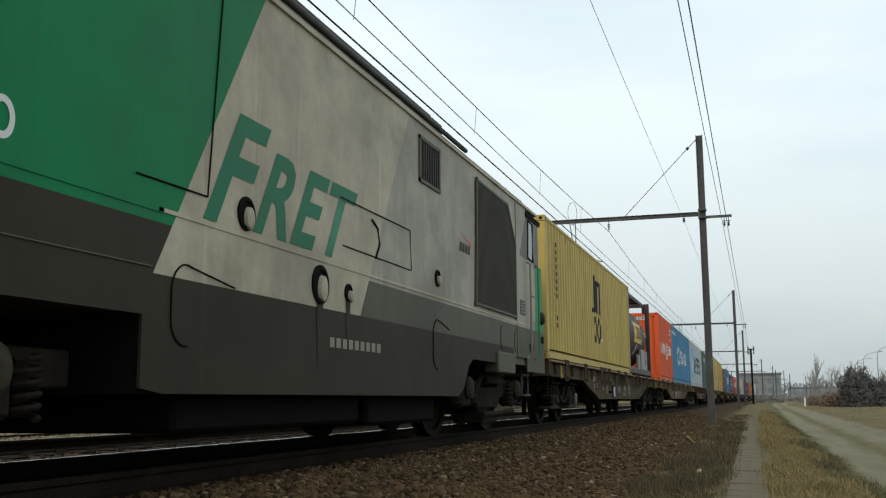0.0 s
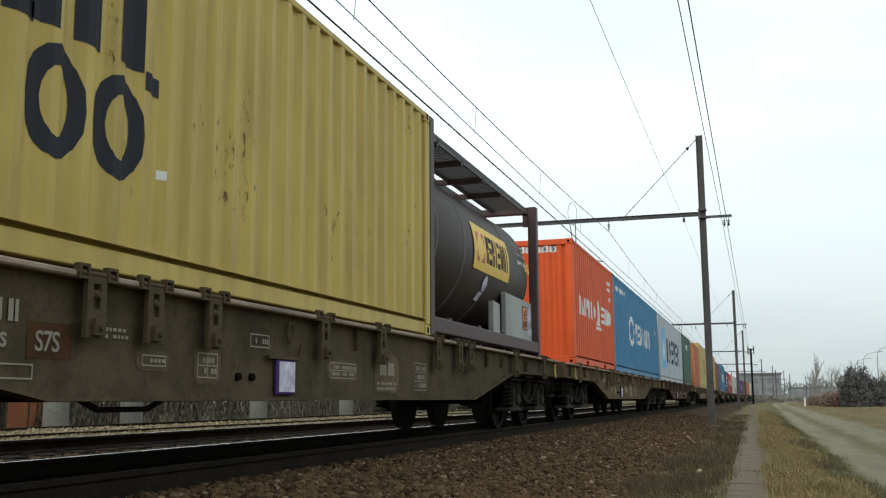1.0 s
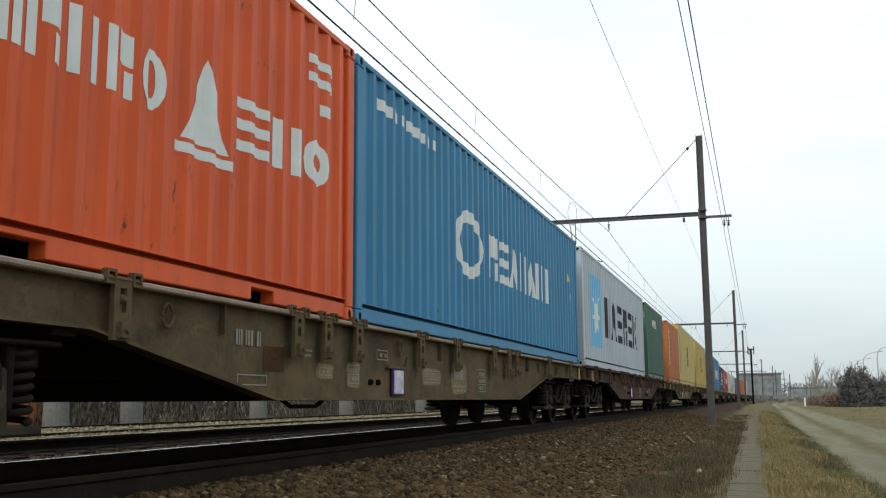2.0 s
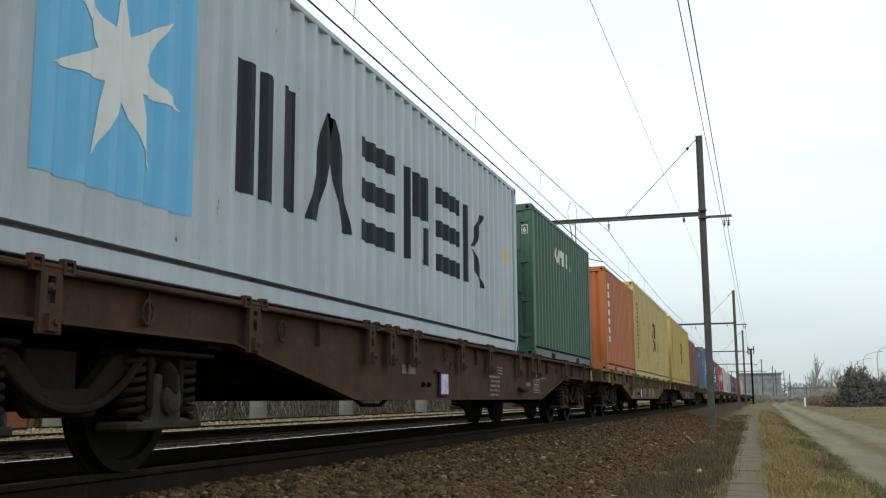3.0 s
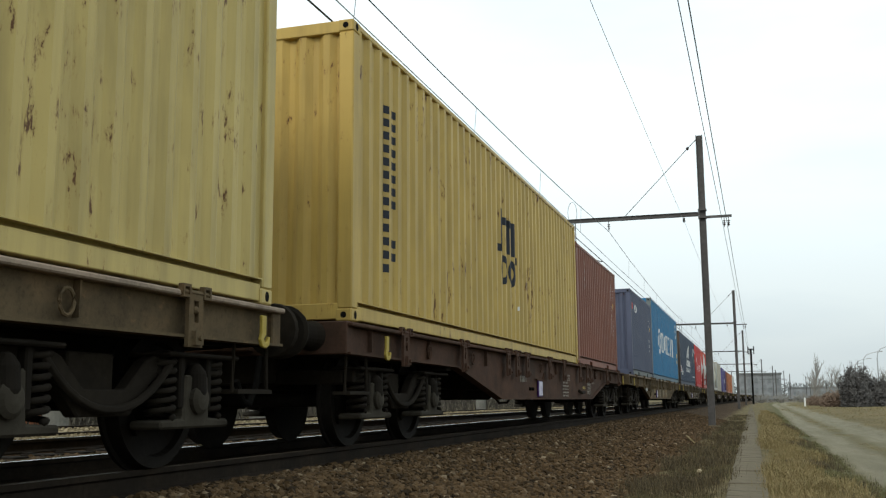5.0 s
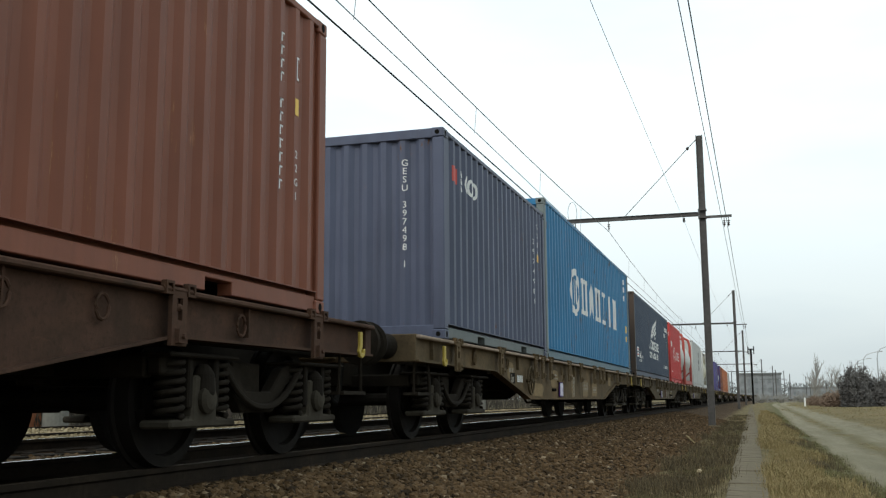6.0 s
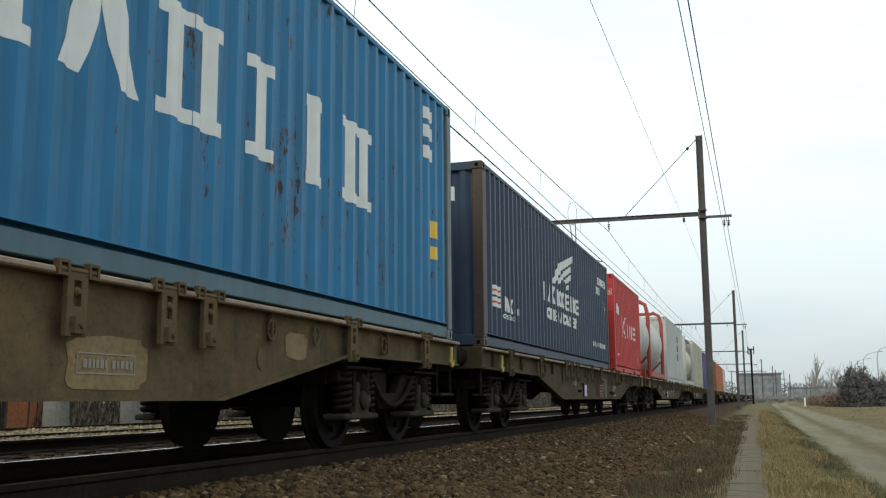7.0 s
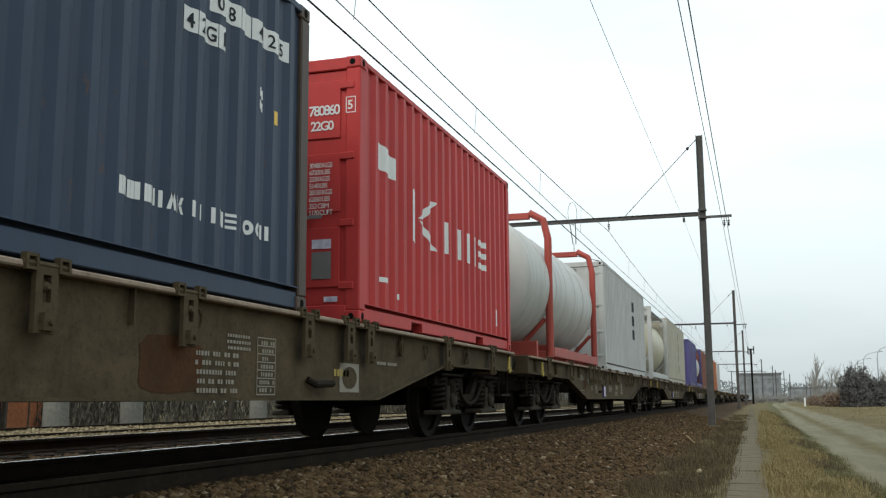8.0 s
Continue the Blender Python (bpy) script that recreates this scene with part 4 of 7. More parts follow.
def container(name, length, h, paint_mat, label, y_start, doors=False, post_mat=None, group="containers on the wagons", pockets=True, rail_mat=None):
    """A freight container from y = 0 to length, standing on z = 0, with its near long side at x = +1.219."""
    c = root(name, label, "container", group)
    for mirror in (1, -1):
        place("side_panel", cached(("side", length, h, mirror), lambda: side_sheet_mesh(length, h, mirror)), paint_mat, c)

    def rails():
        out = []
        for s in (1, -1):
            bm = bmesh.new()
            box(bm, s * 1.219 - (0.06 if s > 0 else 0), s * 1.219 + (0 if s > 0 else 0.06), 0.16, length - 0.16, h - 0.075, h - 0.012)
            out.append(mesh_of("top_rail", bm, 0.008))
            bm = bmesh.new()
            low = [(0.16, 0.02), (length - 0.16, 0.02)]
            if pockets and length < 7:
                low = [(0.16, 0.02), (1.55, 0.02), (1.55, 0.112), (1.91, 0.112), (1.91, 0.02), (length - 1.91, 0.02), (length - 1.91, 0.112), (length - 1.55, 0.112), (length - 1.55, 0.02), (length - 0.16, 0.02)]
            slab(bm, low + [(length - 0.16, 0.148), (0.16, 0.148)], s * 1.14 - 0.06, s * 1.14 + 0.06)
            out.append(mesh_of("bottom_rail", bm, 0.006))
            bm = bmesh.new()
            box(bm, s * 1.07 - 0.05, s * 1.07 + 0.05, 0.16, length - 0.16, 0.149, 0.20)
            out.append(mesh_of("sill_strip", bm))
            bm = bmesh.new()
            box(bm, s * 1.19 - 0.026, s * 1.19 + 0.026, 0.16, length - 0.16, 0.182, 0.191)
            out.append(mesh_of("panel_lip", bm))
        return out

    for me in cached(("rails", length, h), rails):
        kind = me.name.split(".")[0]
        place(kind, me, rail_mat if rail_mat and kind == "bottom_rail" else paint_mat, c)

    def cross():
        out = []
        for y in (0.06, length - 0.06):
            bm = bmesh.new()
            for z0, z1 in ((h - 0.125, h - 0.005), (0.02, 0.17)):
                bm = bmesh.new()
                box(bm, -1.08, 1.08, y - 0.055, y + 0.055, z0, z1)
                out.append(mesh_of("end_rail", bm, 0.008))
        return out

    for me in cached(("cross", length, h), cross):
        place("end_rail", me, paint_mat, c)

    def shell():
        bm = bmesh.new()
        box(bm, -1.17, 1.17, 0.1, length - 0.1, h - 0.05, h - 0.02)
        roof = mesh_of("roof", bm)
        bm = bmesh.new()
        box(bm, -1.10, 1.10, 0.1, length - 0.1, 0.11, 0.145)
        return roof, mesh_of("floor", bm)

    r, f = cached(("shell", length, h), shell)
    place("roof", r, paint_mat, c)
    # floor takes the bogie colour, with underside shade painted in
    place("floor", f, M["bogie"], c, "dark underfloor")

    def post():
        bm = bmesh.new()
        box(bm, -0.075, 0.075, -0.075, 0.075, 0.118, h - 0.118)
        return mesh_of("corner_post", bm, 0.012)

    for x in (-1.144, 1.144):
        for y in (0.08, length - 0.08):
            place("corner_post", cached(("post", h), post), post_mat or paint_mat, c, at=pose(x, y, 0))
            for z in (0.0, h - 0.118):
                place("corner_casting", cached("casting", corner_mesh), post_mat or paint_mat, c, at=pose(math.copysign(1.138, x), 0.089 if y < 1 else length - 0.089, z))
    # oval black discs paint in the dark of the casting holes that face the line's near side and the front
    def hole():
        bm = bmesh.new()
        lathe(bm, (0, 0, 0), [(0, 0.03), (0.004, 0.03)], 12, "x")
        return mesh_of("casting_hole", bm)

    for y in (0.089, length - 0.089):
        for z in (0.059, h - 0.059):
            place("casting_hole", cached("hole", hole), M["black"], c, at=pose(1.2175, y, z) @ Matrix.Diagonal((1, 1, 1.3, 1)))
    for z in (0.059, h - 0.059):
        place("casting_hole", cached("hole", hole), M["black"], c, at=pose(1.138, 0.0015, z, 0, 0, -90))
    if doors:
        for s in (1, -1):
            leaf = place("door", cached(("door", h, s), lambda: door_mesh(h, s)), paint_mat, c)
            for k in range(3):
                place("door_panel", cached(("door_panel", h, s), lambda: door_panel_mesh(h, s)), paint_mat, leaf, at=pose(0, 0, 0.24 + k * (h - 0.42) / 3))
            for x in (0.20, 0.50):
                def lock_bar():
                    bm = bmesh.new()
                    tube(bm, [(0, 0, 0.2), (0, 0, h - 0.15)], 0.017, 8)
                    for z in (0.22, 0.75, 1.25, h - 0.75, h - 0.2):
                        box(bm, -0.045, 0.045, -0.02, 0.03, z - 0.025, z + 0.025)
                    box(bm, -0.02, 0.34, -0.028, -0.012, 1.0, 1.03)
                    return mesh_of("locking_bar", bm)
                place("locking_bar", cached(("lock", h), lock_bar), M["dull_steel"] if name != "green" else paint_mat, c, at=pose(s * x, -0.004, 0))
            for z in (0.35, 0.95, 1.6, h - 0.29):
                def hinge():
                    bm = bmesh.new()
                    box(bm, -0.09, 0.06, -0.02, 0.03, -0.035, 0.035)
                    return mesh_of("hinge", bm, 0.008)
                place("hinge", cached("hinge", hinge), paint_mat, c, at=pose(s * 1.1, 0.012, z))
    else:
        place("end_panel", cached(("end", h), lambda: end_sheet_mesh(h)), paint_mat, c)
    place("end_panel", cached(("end", h), lambda: end_sheet_mesh(h)), paint_mat, c, at=pose(0, length, 0, 0, 0, 180))
    MOVING.append((c, y_start, length, DECK))
    return c


def side_text(c, bm, material, u, v, name="marking"):
    return decal(c, bm, material, u, v, "side", 0.003, 0.004, PITCH_SIDE, DEPTH_SIDE, 0.15, name)


def side_bars(c, polys, material, name="letter_shape"):
    """Each plain shape as a part of its own."""
    for p in polys:
        side_text(c, shapes([p]), material, 0, 0, name)


def end_text(c, bm, material, u, v, doors=False, name="marking"):
    if doors:
        return decal(c, bm, material, u, v, "end", 0.006, 0.010, name=name)
    return decal(c, bm, material, u, v, "end", 0.003, 0.02, 0.25, 0.045, -1.219 + 0.12, name)


MOVING = []
DECK = 1.165
C40, C20, HC, STD = 12.192, 6.058, 2.896, 2.591


def stacked(text, size, step, bold=0.0):
    """Characters one under the other."""
    bm = bmesh.new()
    for i, ch in enumerate(text):
        if ch == " ":
            continue
        g = glyphs(ch, size, 0, bold, "CENTER")
        for v in g.verts:
            v.co.y -= i * step
        me = bpy.data.meshes.new("t")
        g.to_mesh(me)
        g.free()
        bm.from_mesh(me)
        bpy.data.meshes.remove(me)
    return bm


def ring(u, v, a, b, t, n=20, start=0.0, stop=1.0):
    """A flat oval band in short pieces."""
    out = []
    for i in range(n):
        p, q = (start + (stop - start) * i / n) * math.tau, (start + (stop - start) * (i + 1) / n) * math.tau
        out.append([(u + a * math.cos(p), v + b * math.sin(p)), (u + a * math.cos(q), v + b * math.sin(q)),
                    (u + (a - t) * math.cos(q), v + (b - t) * math.sin(q)), (u + (a - t) * math.cos(p), v + (b - t) * math.sin(p))])
    return out


def yellow_long(name, h, mat, y, label, u=5.35, w=1.4, zm=(1.28, 2.15), zs=(0.56, 1.2), col=(0.80, 1.02), low=(0.48, 0.61)):
    """A long yellow container; its emblem is three uprights over two ovals, its vertical lettering rows of small bars."""
    c = container(name, C40, h, mat, label, y)
    s, (m0, m1), (s0, s1) = w * 0.17, zm, zs
    polys = [bar(u + w * k, u + w * k + s, m0, m1 if k < 0.2 else m1 - 0.1) for k in (0.12, 0.40, 0.68)]
    polys += [bar(u + w * 0.12 + s, u + w * 0.68, m1 - 0.22, m1 - 0.1), bar(u, u + s, m0 - 0.02, m0 + 0.09), bar(u + w * 0.86, u + w, m0 - 0.1, m0 + 0.02)]
    for k in (0.12, 0.52):
        polys += ring(u + w * (k + 0.18), (s0 + s1) / 2, w * 0.17, (s1 - s0) / 2, w * 0.085, 16)
    side_text(c, shapes(polys), M["ink"], 0, 0, "emblem")
    for b2 in column(col[0] - 0.05, low[0] + 12 * 0.138, 13, 0.085, 0.085, 0.138) + column(col[1] - 0.05, low[1] + 11 * 0.138, 8, 0.085, 0.085, 0.138) + column(col[1] - 0.05, low[1] + 0.138, 2, 0.085, 0.085, 0.138):
        side_text(c, shapes([b2]), M["ink"], 0, 0, "letter_bar")
    side_text(c, shapes([bar(u + w, u + w + 0.07, 0.66, 0.72)]), M["white"], 0, 0)
    return c


# ---- the train's loads, from the locomotive backwards; y is where each begins at the clip's start ----
box1 = yellow_long("yellow_container", STD, M["yellow"], 16.98, "long yellow corrugated container with a dark emblem, chipped edges")
end_text(box1, stacked("490  6", 0.13, 0.15), M["ink"], 0.78, 2.12)

orange = container("orange_container", C20, STD, M["orange"], "bright orange short container with white lettering bars", 38.66)
side_text(orange, shapes(marks(0.7, 3.0, 1.08, 0.40, "2A3P2Po") + marks(3.9, 5.6, 1.10, 0.40, "=2o")), M["white"], 0, 0)
side_text(orange, shapes([[(3.15, 1.0), (3.75, 1.0), (3.45, 1.62)], bar(3.1, 3.8, 0.9, 0.97), bar(5.1, 5.6, 2.16, 2.24), bar(5.1, 5.6, 2.0, 2.08), bar(5.35, 5.5, 1.75, 1.85)]), M["white"], 0, 0, "emblem")
for i, ch in enumerate("1564283"):
    end_text(orange, shapes([bar(-0.28 + i * 0.168, -0.13 + i * 0.168, 2.32, 2.45)]), M["white"], 0, 0)
    decal(orange, glyphs(ch, 0.12, 0, 0.004, "CENTER"), M["ink"], -0.205 + i * 0.168, 2.343, "end", 0.007, 0.02, 0.25, 0.045, -1.219 + 0.12)

blue = container("blue_container", C40, STD, M["blue"], "long mid-blue container with white lettering bars", 44.79)
side_text(blue, shapes(marks(4.9, 9.4, 0.98, 0.62, "P=A2A21")), M["white"], 0, 0)
side_text(blue, shapes(ring(3.95, 1.3, 0.65, 0.45, 0.16)), M["white"], 0, 0, "emblem")
side_text(blue, shapes([bar(0.6 + i * 0.22, 0.76 + i * 0.22, 2.2, 2.32) for i in range(9)]), M["white"], 0, 0)
for u, v in ((11.0, 1.62),):
    side_text(blue, shapes([[(u, v), (u + 0.3, v), (u + 0.15, v + 0.3)]]), M["sign_yellow"], 0, 0, "warning_sign")
side_text(blue, shapes([bar(11.3, 11.42, 1.25, 1.4)]), M["sign_yellow"], 0, 0, "warning_sign")

silver = container("silver_container", C40, STD, M["silver"], "long light-grey container with a pale blue square and star emblem", 57.63)
side_text(silver, shapes([bar(1.2, 2.72, 0.48, 2.14)]), M["sky_blue"], 0, 0, "blue_square")
star = []
for i in range(14):
    a, r = math.pi / 2 + i * math.pi / 7, 0.66 if i % 2 == 0 else 0.22
    star.append((1.94 + r * math.cos(a + 0.06), 1.27 + r * math.sin(a + 0.06)))
decal(silver, shapes([star]), M["white"], 0, 0, "side", 0.007, 0.004, PITCH_SIDE, DEPTH_SIDE, 0.15, "star")
side_bars(silver, marks(3.33, 10.45, 0.79, 1.01, "3A=P=k", 0.24), M["ink"])
for p in ([(11.30, 1.37), (11.60, 1.37), (11.43, 1.64)], bar(11.28, 11.42, 0.60, 0.79)):
    side_text(silver, shapes([p]), M["sign_yellow"], 0, 0, "warning_sign")
end_text(silver, stacked("MRKU 080869 3", 0.125, 0.105), M["ink"], 0.70, 2.28)

green = container("green_container", C20, STD, M["green"], "dark green short container with its door end to the front", 71.0, doors=True, rail_mat=M["rail_grey"])
end_text(green, glyphs("395121", 0.135, 0, 0.001, spacing=0.72), M["white"], 0.64, 2.09, True)
end_text(green, glyphs("6", 0.12, 0, 0.001), M["white"], 1.055, 2.10, True)
for p in (bar(1.035, 1.043, 2.08, 2.215), bar(1.133, 1.141, 2.08, 2.215), bar(1.035, 1.141, 2.072, 2.08), bar(1.035, 1.141, 2.215, 2.223)):
    end_text(green, shapes([p]), M["white"], 0, 0, True, "box_line")
end_text(green, glyphs("22G1", 0.13, 0, 0.001, spacing=0.78), M["white"], 0.65, 1.92, True)
for i, line in enumerate(("30,480 KGS", "67,200 LBS", "2,170 KGS", "4,780 LBS", "28,310 KGS", "62,420 LBS", "33.2 CU.M.", "1,170 CU.FT.")):
    end_text(green, glyphs(line, 0.062, 0, 0.0, spacing=0.72), M["white"], 0.65, 1.55 - i * 0.062, True)
side_text(green, shapes(marks(2.06, 3.78, 1.86, 0.28, "oAP121A")), M["white"], 0, 0)

tex_box = container("brick_orange_container", C20, STD, M["rust_orange"], "brick-orange short container with white vertical markings", 79.52)
end_text(tex_box, stacked("TRHU 221265 1", 0.125, 0.115), M["white"], 0.71, 2.2)
side_text(tex_box, shapes([bar(0.45, 0.75, 2.08 - i * 0.225, 2.22 - i * 0.225) for i in range(7)]), M["white"], 0, 0)
side_text(tex_box, stacked("TRHU2212651", 0.12, 0.13), M["white"], 4.9, 2.0)
side_text(tex_box, stacked("22G1", 0.12, 0.15), M["white"], 5.24, 2.0)
side_text(tex_box, shapes([bar(5.2, 5.31, 1.36, 1.52)]), M["sign_yellow"], 0, 0, "warning_sign")

box2 = yellow_long("pale_yellow_container", HC, M["yellow_worn"], 85.68, "tall long pale-yellow container with rust runs and dark emblem", 5.57, 1.22, (1.47, 2.1), (0.98, 1.42), (0.95, 1.19), (0.56, 0.70))
box3 = yellow_long("deep_yellow_container", HC, M["yellow_deep"], 99.44, "tall long yellow container with dark emblem and rusty edges", 5.57, 1.22, (1.47, 2.1), (0.98, 1.42), (0.95, 1.19), (0.56, 0.70))

oxide = container("oxide_red_container", C20, STD, M["oxide"], "oxide-red short container with small white markings", 111.72)
side_text(oxide, shapes([bar(1.0, 1.07, 2.2 - i * 0.17, 2.30 - i * 0.17) for i in range(4)]), M["offwhite"], 0, 0)
for i in range(12):
    if i != 4:
        side_text(oxide, shapes([bar(5.17, 5.19, 2.14 - i * 0.11, 2.22 - i * 0.11), bar(5.23, 5.25, 2.14 - i * 0.11, 2.22 - i * 0.11), bar(5.17, 5.25, 2.205 - i * 0.11, 2.22 - i * 0.11)]), M["white"], 0, 0)
side_text(oxide, stacked("22G1", 0.09, 0.115), M["white"], 5.47, 1.24)
side_text(oxide, shapes([bar(5.44, 5.53, 1.60, 1.74)]), M["sign_yellow"], 0, 0, "warning_sign")
side_text(oxide, shapes([bar(5.46, 5.57, 1.9, 1.92), bar(5.46, 5.57, 2.08, 2.1), bar(5.46, 5.475, 1.92, 2.08), bar(5.555, 5.57, 1.92, 2.08)]), M["white"], 0, 0)

slate = container("slate_blue_container", C20, STD, M["slate"], "slate-blue short container with a vertical white number", 121.25, rail_mat=M["rail_grey"])
end_text(slate, stacked("GESU 397498 1", 0.115, 0.105), M["white"], 0.71, 2.14)
side_text(slate, shapes(marks(0.75, 1.6, 1.95, 0.24, "=ooo")), M["white"], 0, 0)
side_text(slate, shapes([bar(0.4, 0.66, 2.0, 2.2)]), M["sign_red"], 0, 0)
side_text(slate, stacked("3974981", 0.12, 0.17), M["white"], 5.15, 1.9)
side_text(slate, stacked("2251", 0.12, 0.16), M["white"], 5.45, 2.2)
side_text(slate, shapes([bar(5.42, 5.54, 1.62, 1.75)]), M["sign_yellow"], 0, 0, "warning_sign")

hj = container("bright_blue_container", C40, HC, M["hj_blue"], "tall long bright-blue container with broad white lettering bars", 127.35, post_mat=M["post_grey"], rail_mat=M["rail_teal"])
side_text(hj, shapes(ring(3.12, 1.49, 0.52, 0.50, 0.14, 24) + [bar(2.94, 3.05, 1.24, 1.74), bar(3.19, 3.30, 1.24, 1.74)]), M["white"], 0, 0, "emblem")
side_bars(hj, marks(3.92, 9.75, 1.10, 0.78, "hAhiih", 0.27), M["white"])
side_text(hj, shapes([bar(11.2, 11.5, 2.05, 2.2), bar(11.2, 11.5, 2.3, 2.45), bar(11.2, 11.5, 2.52, 2.66)]), M["white"], 0, 0)
side_text(hj, shapes([bar(11.35, 11.65, 1.15, 1.35), bar(11.35, 11.65, 0.9, 1.05)]), M["sign_yellow"], 0, 0, "warning_sign")

navy = container("navy_container", C40, STD, M["navy"], "long dark-navy container with white wing emblem and lettering bars", 141.03, post_mat=M["post_rust"])
side_text(navy, shapes([bar(0.58, 0.98, 0.60 + 0.085 * i, 0.655 + 0.085 * i) for i in range(4)]), M["white"], 0, 0, "flag")
side_text(navy, shapes([bar(0.6, 0.98, 0.655 + 0.17 * i, 0.685 + 0.17 * i) for i in range(2)]), M["sign_red"], 0, 0, "flag_stripes")
side_text(navy, shapes(marks(1.12, 1.85, 0.58, 0.22, "2Ak", 0.34) + marks(1.85, 2.3, 0.58, 0.10, "112=") + marks(1.1, 1.95, 0.47, 0.07, "2o2P=2kA")), M["white"], 0, 0)
wing = [[(4.95, 1.42), (5.6, 1.85), (7.15, 2.2), (7.1, 2.05), (5.9, 1.75), (5.25, 1.42)], [(5.5, 1.52), (6.2, 1.78), (7.05, 1.99), (7.0, 1.86), (6.2, 1.66), (5.6, 1.44)],
        [(6.2, 1.6), (6.95, 1.80), (6.85, 1.66), (6.3, 1.52)], [(6.3, 1.46), (6.75, 1.6), (6.7, 1.48), (6.35, 1.40)]]
side_text(navy, shapes(wing), M["white"], 0, 0, "emblem")
side_text(navy, shapes(marks(4.2, 5.25, 1.03, 0.33, "2Ak", 0.3) + marks(5.33, 7.85, 1.02, 0.32, "1oo1=11o=", 0.34) + marks(4.5, 7.55, 0.72, 0.21, "o 3=oA oAP1=P".replace(" ", "1"), 0.34)), M["white"], 0, 0)
for u, v, digits, step in ((10.62, 2.03, "081425", 0.2), (10.3, 1.78, "42G1", 0.135)):
    for i, ch in enumerate(digits):
        side_text(navy, shapes([bar(u + i * step, u + i * step + step * 0.96, v - 0.03, v + 0.14)]), M["white"], 0, 0)
        decal(navy, glyphs(ch, 0.15, 0, 0.002, "CENTER"), M["ink"], u + (i + 0.5) * step, v, "side", 0.007, 0.004, PITCH_SIDE, DEPTH_SIDE, 0.15)
side_text(navy, shapes(marks(9.62, 11.55, 0.49, 0.11, "3332Ak111 2=1oo2".replace(" ", ""), 0.36)), M["white"], 0, 0)
side_text(navy, shapes([bar(11.32, 11.43, 1.48, 1.55), bar(11.32, 11.43, 1.58, 1.65)]), M["white"], 0, 0)
side_text(navy, shapes([bar(11.56, 11.63, 1.42, 1.53)]), M["sign_yellow"], 0, 0, "warning_sign")
end_text(navy, shapes([bar(0.1, 0.8, 2.05, 2.25)]), M["white"], 0, 0)

red = container("red_container", C20, STD, M["red"], "bright red short container with its door end to the front", 154.36, doors=True)
end_text(red, glyphs("780860", 0.14, 0, 0.002, spacing=0.75), M["white"], 0.68, 2.02, True)
end_text(red, glyphs("5", 0.125, 0, 0.002), M["white"], 1.085, 2.06, True)
for p in (bar(1.07, 1.078, 2.03, 2.175), bar(1.165, 1.173, 2.03, 2.175), bar(1.07, 1.173, 2.022, 2.03), bar(1.07, 1.173, 2.175, 2.183)):
    end_text(red, shapes([p]), M["white"], 0, 0, True, "box_line")
end_text(red, glyphs("22G0", 0.13, 0, 0.002, spacing=0.78), M["white"], 0.70, 1.87, True)
for i, line in enumerate(("30480 KGS", "67200 LBS", "2330 KGS", "5140 LBS", "28150 KGS", "62060 LBS", "33.2 CBM", "1170 CUFT")):
    end_text(red, glyphs(line, 0.068, 0, 0.0, spacing=0.75), M["white"], 0.69, 1.50 - i * 0.066, True)
end_text(red, shapes([bar(0.73, 0.93, 0.71, 0.80)]), M["tag_white"], 0, 0, True, "plate")
end_text(red, shapes([bar(0.86, 1.0, 0.20, 0.25)]), M["tag_white"], 0, 0, True, "plate")
end_text(red, shapes([bar(0.73, 0.93, 0.42, 0.68)]), M["dull_steel"], 0, 0, True, "plate")
side_text(red, shapes([[(0.53, 1.60), (1.0, 1.55), (1.0, 1.78), (0.53, 1.88)]]), M["white"], 0, 0, "flag")
side_text(red, shapes(marks(1.55, 2.65, 1.0, 0.58, "k", 0.22) + marks(2.63, 4.85, 1.04, 0.39, "112=", 0.3)), M["white"], 0, 0)
side_text(red, shapes([bar(5.16, 5.34, 0.32, 0.55), bar(1.1, 1.2, 0.32, 0.38), bar(0.62, 0.85, 0.45, 0.5)]), M["white"], 0, 0)

reefer = container("pale_grey_box", 9.3, STD + 0.1, M["reefer"], "pale grey box body with dark vertical letters and door end", 170.4, doors=True)
side_text(reefer, shapes([bar(5.9, 6.5, 1.9 - 0.42 * i, 2.2 - 0.42 * i) for i in range(3)]), M["ink"], 0, 0)
beige = container("beige_box", 10.0, STD + 0.1, M["beige"], "beige box body with faded vertical letters", 189.0)
side_text(beige, shapes([bar(5.5, 6.1, 2.0 - 0.5 * i, 2.35 - 0.5 * i) for i in range(4)]), M["offwhite"], 0, 0)
container("violet_container", C20, STD, M["purple"], "violet-blue short container on a flat wagon", 203.2)
container("rust_red_container", C20, STD, M["oxide"], "rust-red short container on a flat wagon", 216.4)
container("orange_red_container", C40, STD, M["rust_orange"], "long faded orange container", 223.6)
container("orange_red_container", C20, STD, M["rust_orange"], "short faded orange container", 236.2)
container("pale_container", C20, STD, M["reefer"], "short pale grey container at the train's far end", 244.6)


